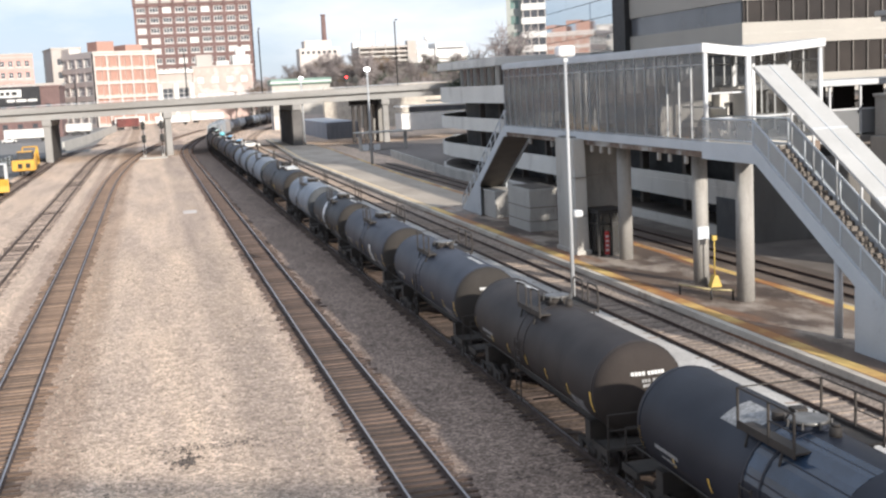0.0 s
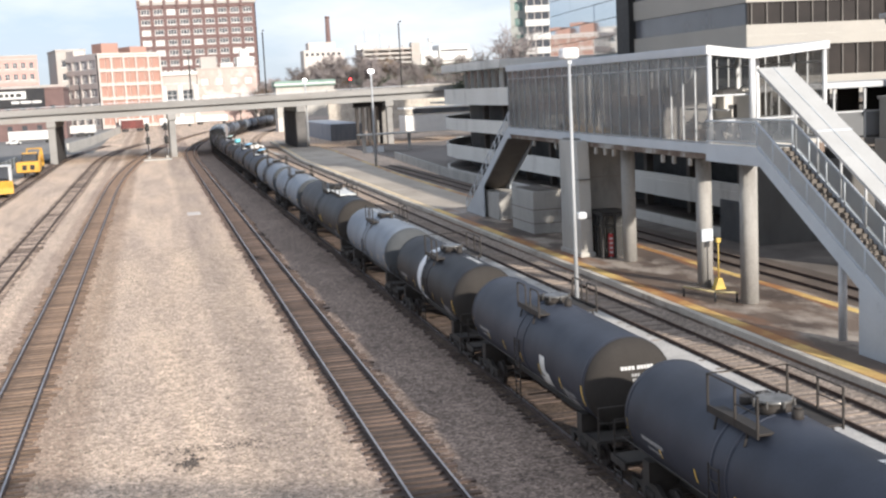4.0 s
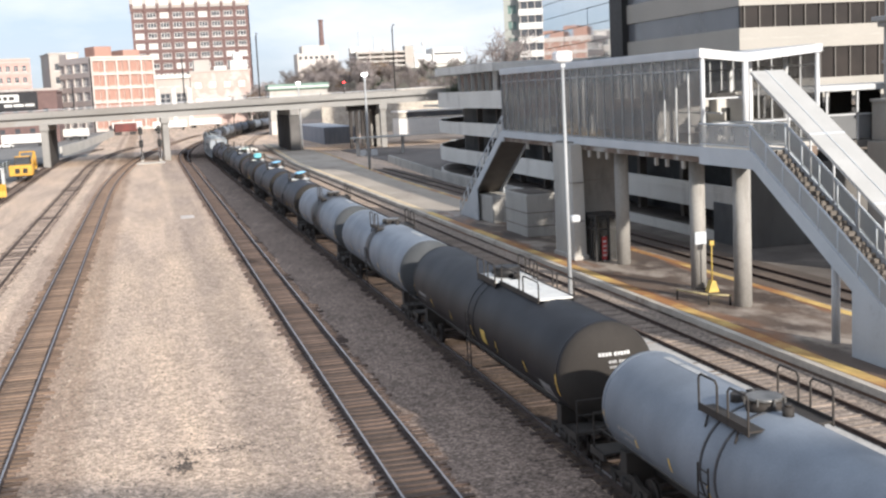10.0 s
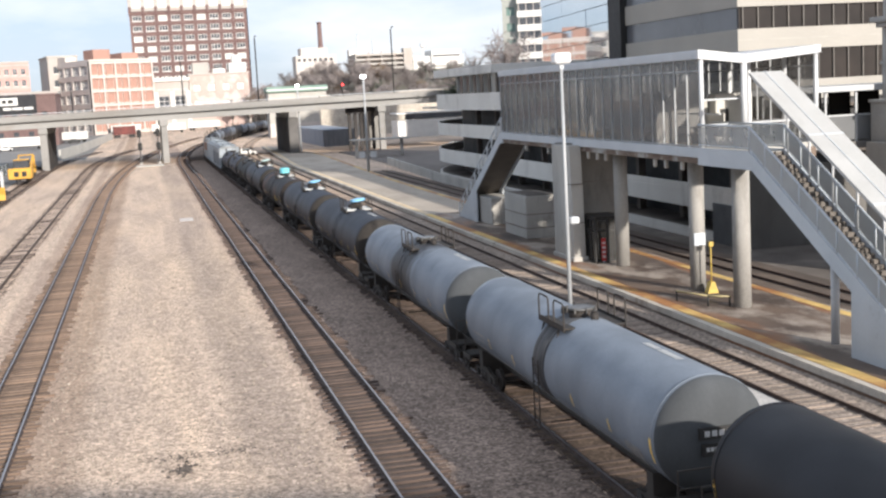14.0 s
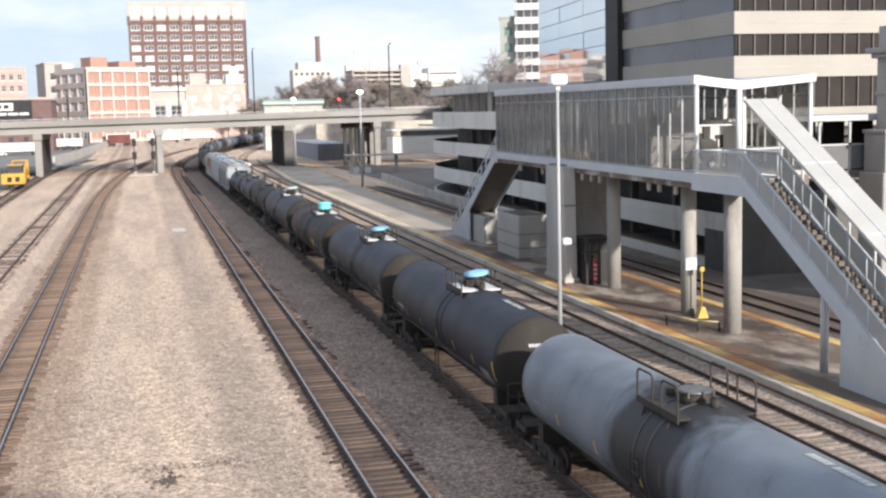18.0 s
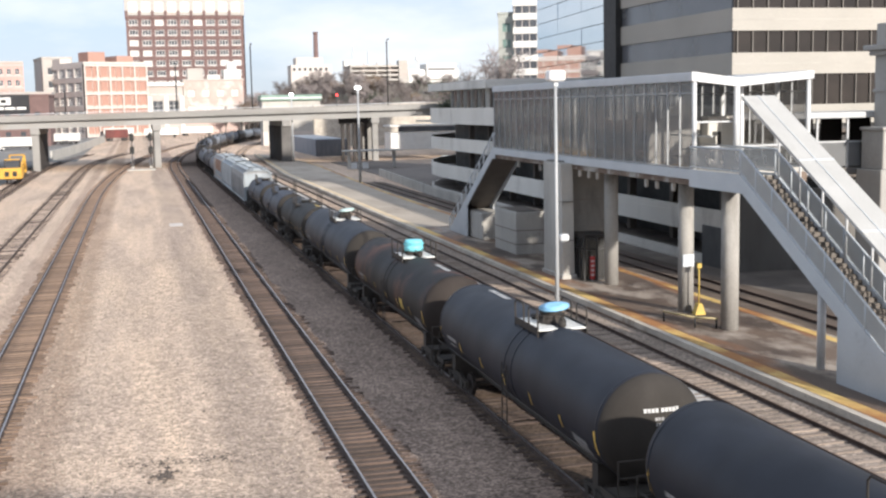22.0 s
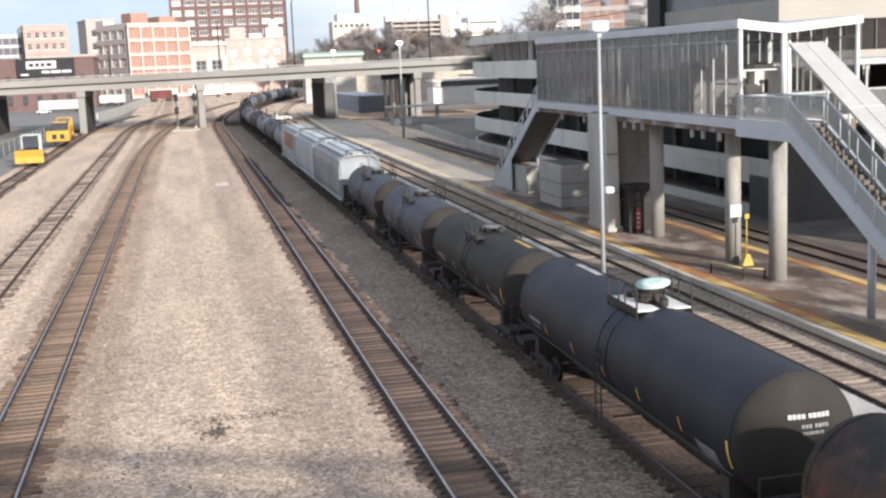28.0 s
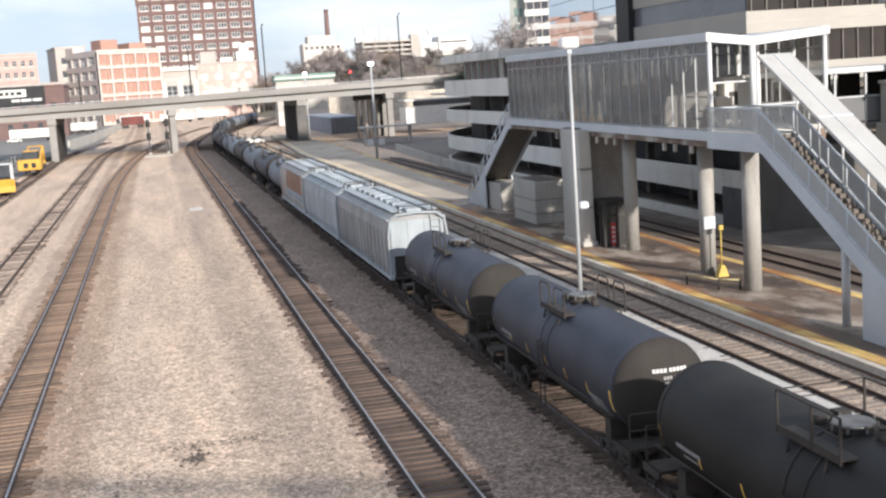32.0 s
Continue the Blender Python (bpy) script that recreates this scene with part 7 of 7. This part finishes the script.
                part("lettering_bar", bm, mark if z > radius * 0.4 else M_faint, car)
        if head_box:
            part("placard", boxm((-0.55, 0.35, -half - 0.02, -half + 0.1, zc + 0.05, zc + 0.35), (-0.5, 0.4, -half - 0.02, -half + 0.1, zc - 0.35, zc - 0.05)), M_dark, car)
            part("placard_bar", boxm(*[(-0.42 + 0.19 * k, -0.29 + 0.19 * k, -half - 0.03, -half + 0.05, zc + 0.13, zc + 0.27) for k in range(4)], *[(-0.38 + 0.11 * k, -0.30 + 0.11 * k, -half - 0.03, -half + 0.05, zc - 0.24, zc - 0.14) for k in range(6)]), M_mark, car)
    running_gear(car, length, not far)
    return car


def hopper_car(length, shell, label, roof=None, ribs=0, sprayed=()):
    """A covered hopper: curved ribless sides, sloping ends, roof with hatches and walkways, side sills, chutes, running gear."""
    car = empty("covered_hopper_car", label=label, category="hopper car", group="cars of the freight train")
    L, zb, zt = length / 2 - 0.55, 1.12, 4.35
    def ring(y, k):
        return [(s * x, y, z) for s, x, z in [(-1, 1.45, zb), (-1, 1.58, zb + 0.5), (-1, 1.6, 3.3), (-1, 1.5, 4.05), (-1, 1.05, zt), (1, 1.05, zt), (1, 1.5, 4.05), (1, 1.6, 3.3), (1, 1.58, zb + 0.5), (1, 1.45, zb)]]
    bm = bmesh.new()
    rs = [[bm.verts.new(p) for p in ring(y, 0)] for y in (-L, L)]
    for i in range(10):
        bm.faces.new((rs[0][i], rs[1][i], rs[1][(i + 1) % 10], rs[0][(i + 1) % 10]))
    bm.faces.new(rs[0])
    bm.faces.new(rs[1][::-1])
    bmesh.ops.recalc_face_normals(bm, faces=bm.faces)
    part("hopper_body", bm, shell, car)
    for s in (-1, 1):
        part("side_sill", boxm((s * 1.52 - 0.1, s * 1.52 + 0.1, -L - 0.4, L + 0.4, 0.98, 1.16), bevel=0.01), roof or shell, car)
        part("roof_eave", boxm((s * 1.52 - 0.05, s * 1.52 + 0.05, -L, L, 3.98, 4.08), bevel=0.01), roof or shell, car)
        part("roof_walkway", boxm((s * 0.95 - 0.28, s * 0.95 + 0.28, -L + 0.3, L - 0.3, zt + 0.06, zt + 0.10)), roof or shell, car, "grated roof walkway")
    for k in range(ribs):
        y = -L + 0.25 + (2 * L - 0.5) * k / (ribs - 1)
        for s in (-1, 1):
            part("side_rib", boxm((s * 1.60 - 0.03, s * 1.60 + 0.025, y - 0.04, y + 0.04, 1.16, 3.4)), shell, car)
    for y0, y1, z0, z1, m in sprayed:
        bm = bmesh.new()
        for p, q in zip(((1.585, 1.7), (1.6, 3.3), (1.5, 4.02)), ((1.6, 3.3), (1.5, 4.02))):
            a, b = max(p[1], z0), min(q[1], z1)
            if a < b:
                xa, xb = (p[0] + (q[0] - p[0]) * (v - p[1]) / (q[1] - p[1]) + 0.012 for v in (a, b))
                bm.faces.new([bm.verts.new(v) for v in ((-xa, y0, a), (-xb, y0, b), (-xb, y1, b), (-xa, y1, a))])
        part("sprayed_panel", bm, m, car, "panel sprayed over with brown and blue paint")
    for k in range(9):
        y = -L + 1.0 + (2 * L - 2.0) * k / 8
        part("roof_hatch", boxm((-0.4, 0.4, y - 0.55, y + 0.55, zt - 0.02, zt + 0.16), bevel=0.03), roof or shell, car)
    for e in (-1, 1):
        y = e * (L + 0.02)
        bm = bmesh.new()
        for x in (-1.35, -0.45, 0.45, 1.35):
            bx(bm, x - 0.06, x + 0.06, y - 0.06, y + 0.06, 1.1, 4.0)
        part("end_post", bm, roof or shell, car)
        part("end_ladder", bars(*[((0.75 + 0, y + e * 0.12, 1.2), (0.75, y + e * 0.12, 4.3)), ((1.25, y + e * 0.12, 1.2), (1.25, y + e * 0.12, 4.3))], *[((0.75, y + e * 0.12, 1.4 + 0.36 * k), (1.25, y + e * 0.12, 1.4 + 0.36 * k)) for k in range(9)], r=0.025), roof or shell, car)
        # flat black panel in place of the shade low in the open end
        part("end_shadow_panel", boxm((-1.38, 1.38, e * (L + 0.03) - 0.02, e * (L + 0.03) + 0.02, 1.10, 2.15)), M_dark, car)
        part("end_sheet", boxm((-1.40, 1.40, e * (L + 0.03) - 0.022, e * (L + 0.03) + 0.022, 2.16, 3.98), bevel=0.004), roof or shell, car, "pale end sheet")
        bm = bmesh.new()
        arch = [(-1.52, 1.1), (-1.56, 3.2), (-1.46, 3.95), (-1.05, 4.28), (0.0, 4.36), (1.05, 4.28), (1.46, 3.95), (1.56, 3.2), (1.52, 1.1)]
        tube(bm, [(a, e * (L + 0.2), b) for a, b in arch], 0.05)
        part("end_arch", bm, roof or shell, car, "bowed end frame")
        part("roof_rail", bars(((-0.9, e * (L - 0.1), zt), (-0.9, e * (L - 0.1), zt + 0.35)), ((0.9, e * (L - 0.1), zt), (0.9, e * (L - 0.1), zt + 0.35)), ((-0.9, e * (L - 0.1), zt + 0.35), (0.9, e * (L - 0.1), zt + 0.35)), r=0.03), M_under, car)
        part("end_platform", boxm((-1.4, 1.4, e * (L + 0.3) - 0.28, e * (L + 0.3) + 0.28, 1.0, 1.08)), M_under, car)
    for k in (-0.62, -0.2, 0.2, 0.62):
        y = k * L
        bm = bmesh.new()
        top = [bm.verts.new(p) for p in ((-1.3, y - 1.2, zb), (1.3, y - 1.2, zb), (1.3, y + 1.2, zb), (-1.3, y + 1.2, zb))]
        low = [bm.verts.new(p) for p in ((-0.5, y - 0.4, 0.35), (0.5, y - 0.4, 0.35), (0.5, y + 0.4, 0.35), (-0.5, y + 0.4, 0.35))]
        for i in range(4):
            bm.faces.new((top[i], top[(i + 1) % 4], low[(i + 1) % 4], low[i]))
        bm.faces.new(low)
        bm.faces.new(top[::-1])
        bmesh.ops.recalc_face_normals(bm, faces=bm.faces)
        part("discharge_chute", bm, shell, car)
    part("centre_sill", boxm((-0.35, 0.35, -length / 2 + 0.3, length / 2 - 0.3, 0.72, 1.0)), M_under, car)
    running_gear(car, length)
    return car

M_blue_lid = mat("light_blue_cover", (0.27, 0.56, 0.80), (0.22, 0.48, 0.72), 2, 0.5)
M_turq_lid = mat("turquoise_cover", (0.20, 0.62, 0.70), (0.15, 0.52, 0.60), 2, 0.5)
M_pale_lid = mat("pale_green_white_cover", (0.52, 0.66, 0.62), (0.42, 0.56, 0.55), 2, 0.5)
M_stain = mat("black_spill", (0.03, 0.03, 0.033), (0.06, 0.062, 0.068), 1.5, 0.6)

M_band = mat("fresh_white_band_paint", (0.74, 0.76, 0.78), (0.60, 0.63, 0.66), 1.5, 0.5, stain=(0.36, 0.39, 0.42), stain_scale=1.6, stain_at=(0.56, 0.72))
M_spray_brown = mat("brown_spray_paint", (0.30, 0.15, 0.085), (0.20, 0.11, 0.075), 0.8, 0.7, stain=(0.42, 0.38, 0.36), stain_scale=0.7, stain_at=(0.58, 0.66))
M_spray_blue = mat("grey_blue_spray_paint", (0.20, 0.26, 0.33), (0.30, 0.31, 0.31), 0.9, 0.7, stain=(0.40, 0.38, 0.36), stain_scale=0.9, stain_at=(0.52, 0.6))


def spill(name, clean, dark):
    """Tank paint with an uneven dark spill run down from the dome, fading out along the car."""
    m = paint(name, clean)
    n, l = m.node_tree.nodes, m.node_tree.links
    bsdf = n["Principled BSDF"]
    base = bsdf.inputs["Base Color"].links[0].from_socket
    tc = n.new("ShaderNodeTexCoord")
    mp = n.new("ShaderNodeMapping")
    mp.inputs["Scale"].default_value = (1, 1, 0.25)
    l.new(tc.outputs["Object"], mp.inputs["Vector"])
    drift = n.new("ShaderNodeTexNoise")
    drift.inputs["Scale"].default_value, drift.inputs["Detail"].default_value = 1.6, 6
    l.new(mp.outputs["Vector"], drift.inputs["Vector"])
    xyz = n.new("ShaderNodeSeparateXYZ")
    l.new(tc.outputs["Object"], xyz.inputs["Vector"])
    off = n.new("ShaderNodeMath")
    off.operation = "ABSOLUTE"
    l.new(xyz.outputs["Y"], off.inputs[0])
    fade = n.new("ShaderNodeMapRange")
    fade.inputs["From Min"].default_value, fade.inputs["From Max"].default_value = 0.5, 3.6
    fade.inputs["To Min"].default_value, fade.inputs["To Max"].default_value = 0.62, -0.30
    l.new(off.outputs[0], fade.inputs["Value"])
    both = n.new("ShaderNodeMath")
    both.operation = "ADD"
    l.new(fade.outputs["Result"], both.inputs[0])
    l.new(drift.outputs["Fac"], both.inputs[1])
    cut = n.new("ShaderNodeMapRange")
    cut.inputs["From Min"].default_value, cut.inputs["From Max"].default_value = 0.40, 0.85
    l.new(both.outputs[0], cut.inputs["Value"])
    over = n.new("ShaderNodeMixRGB")
    over.inputs[2].default_value = (*dark, 1)
    l.new(cut.outputs["Result"], over.inputs[0])
    l.new(base, over.inputs[1])
    l.new(over.outputs["Color"], bsdf.inputs["Base Color"])
    return m


P_spilled = spill("pale_grey_tank_paint_with_dark_spill", (0.21, 0.238, 0.278), (0.034, 0.034, 0.037))
M_blue_gloss = mat("glossy_blue_black_paint", (0.030, 0.050, 0.085), (0.018, 0.026, 0.042), 0.9, 0.16)
# the train from its head: the place of each car's middle along the track at the start, its length, and the car
TRAIN = []


def couple(s, length, car):
    TRAIN.append((s, length, car))


couple(6.6, 14.8, tank_car(14.8, 1.34, P_black, "plain black tank car with yellow tape", stripe_n=7))
couple(21.4, 14.5, tank_car(14.5, 1.36, P_blueblack, "black tank car with a dull blue patch", dome="low", stripe_n=7, top_mark=False, patch=M_blue_gloss))
couple(36.5, 15.2, tank_car(15.2, 1.36, P_brownblack, "dusty brown-black tank car", dome="hoops", stripe_n=7, head_mark=True, dy=0.5, mark_end=1))
couple(51.75, 15.0, tank_car(15.0, 1.36, P_slate, "slate grey tank car with dusty ends", stripe_n=7, head_mark=True, dy=0.8))
couple(67.0, 15.1, tank_car(15.1, 1.36, P_slate, "slate grey tank car with white paint marks", dome="hoops", stripe_n=7, head_mark=True, splash=True, top_mark=False))
couple(81.9, 14.4, tank_car(14.4, 1.36, P_black, "black tank car with a white band", band=(0.15, 0.95, M_band), stripe_n=7, dy=-0.6))
couple(96.9, 15.3, tank_car(15.3, 1.40, P_grey, "pale blue-grey tank car with hooped railings", dome="hoops", stripe_n=7, head_mark=True, mark_end=1, strap=M_stain))
couple(116.1, 22.4, tank_car(22.4, 1.52, P_black, "long black tank car with a white roof walkway", dome="hoops", walk_mat=M_plat, long_walk=4.4, lid=(M_dark, "low", "round black dome cover"), stripe_n=7, head_mark=True, square=(M_mark_yellow, -1.9), top_mark=False))
couple(137.6, 20.1, tank_car(20.1, 1.48, P_grey, "pale grey tank car with a dark middle", dome="hoops", middle=(-0.5, 0.55, M_stain), head_box=True, stripe_n=7, strap=M_stain))
couple(158.4, 20.9, tank_car(20.9, 1.48, P_spilled, "pale grey tank car with a spilled dark middle", dome="hoops", head_box=True, stripe_n=7, strap=M_stain))
couple(178.75, 19.5, tank_car(19.5, 1.50, P_blueblack, "dark grey tank car with a blue dome cover", dome="hoops", walk_mat=M_plat, lid=(M_blue_lid, "disc", "light blue dome cover"), head_mark=True, stripe_n=7, dy=-0.6))
couple(198.45, 19.5, tank_car(19.5, 1.50, P_blueblack, "dark grey tank car with a blue dome cover", dome="hoops", walk_mat=M_plat, lid=(M_blue_lid, "disc", "light blue dome cover"), head_mark=True, stripe_n=7, dy=-0.5, mark_end=1))
couple(217.9, 19.0, tank_car(19.0, 1.46, P_rusty, "rusty black tank car with a turquoise dome cover", walk_mat=M_plat, square=(M_mark_yellow, -3.9), lid=(M_turq_lid, "cap", "turquoise dome cover"), head_mark=True, stripe_n=7, dy=-0.2))
couple(237.35, 19.6, tank_car(19.6, 1.50, P_blueblack, "dark grey tank car with a pale dome cover", dome="hoops", walk_mat=M_plat, lid=(M_pale_lid, "disc", "pale green dome cover"), head_mark=True, stripe_n=7, mark_end=1))
couple(255.0, 15.6, tank_car(15.6, 1.38, P_olive, "dusty olive-black tank car with yellow stencils", dome="low", head_mark=True, mark=M_mark_yellow, stripe_n=7))
couple(270.2, 14.6, tank_car(14.6, 1.38, P_slate, "slate blue tank car with grimy trucks", dome="hoops", head_mark=True, stripe_n=7, top_mark=False))
couple(285.6, 15.0, tank_car(15.0, 1.36, P_slate, "slate blue tank car with low railings", dome="hoops", stripe_n=7, top_mark=False))
couple(303.0, 17.6, hopper_car(17.6, P_hop_grey, "silver-grey ribbed covered hopper car", P_hop_white, 15))
couple(320.8, 17.6, hopper_car(17.6, P_hop_white, "pale blue-white covered hopper car"))
couple(338.6, 17.6, hopper_car(17.6, P_hop_rust, "white covered hopper car sprayed brown and blue", P_hop_white, sprayed=((-7.6, 3.6, 2.4, 4.0, M_spray_brown), (-7.4, 3.9, 1.72, 2.4, M_spray_blue))))
at = 338.6 + 8.9
for k in range(18):
    ln = (15.4, 15.4, 19.8, 17.0)[k % 4]
    shell, words = ((P_mid, "mid-grey tank car far back"), (P_slate, "slate grey tank car far back"), (P_mid, "mid-grey tank car far back"), (P_black, "black tank car far back"), (P_grey, "pale grey tank car far back"))[k % 5]
    couple(at + ln / 2, ln, tank_car(ln, 1.42, shell, words, far=True, top_mark=False))
    at += ln + 0.2


def travelled(t):
    """Metres that the train has rolled towards the camera."""
    return 7.394 * t - 0.001667 * t * t


def motions():
    for s, length, car in TRAIN:
        rows = []
        for k in range(17):
            t = 2.0 * k
            a, b = along(TRAIN_X, s - travelled(t) - length * 0.35), along(TRAIN_X, s - travelled(t) + length * 0.35)
            head = math.degrees(math.atan2(b[1] - a[1], b[0] - a[0])) - 90
            rows.append((t, pose((a[0] + b[0]) / 2, (a[1] + b[1]) / 2, 0, 0, 0, head)))
        walk(car, rows)
    # wheels roll with the train; alike wheelsets share their keys
    rolled = {}
    for wheel, k in WHEELSETS:
        if k not in rolled:
            walk(wheel, [(i * 0.08, pose(0, k, WHEEL_R, math.degrees(travelled(i * 0.08) / WHEEL_R))) for i in range(401)])
            rolled[k] = wheel.animation_data
        else:
            wheel.rotation_mode = "QUATERNION"
            keys = wheel.animation_data_create()
            keys.action = rolled[k].action
            keys.action_slot = rolled[k].action_slot


motions()
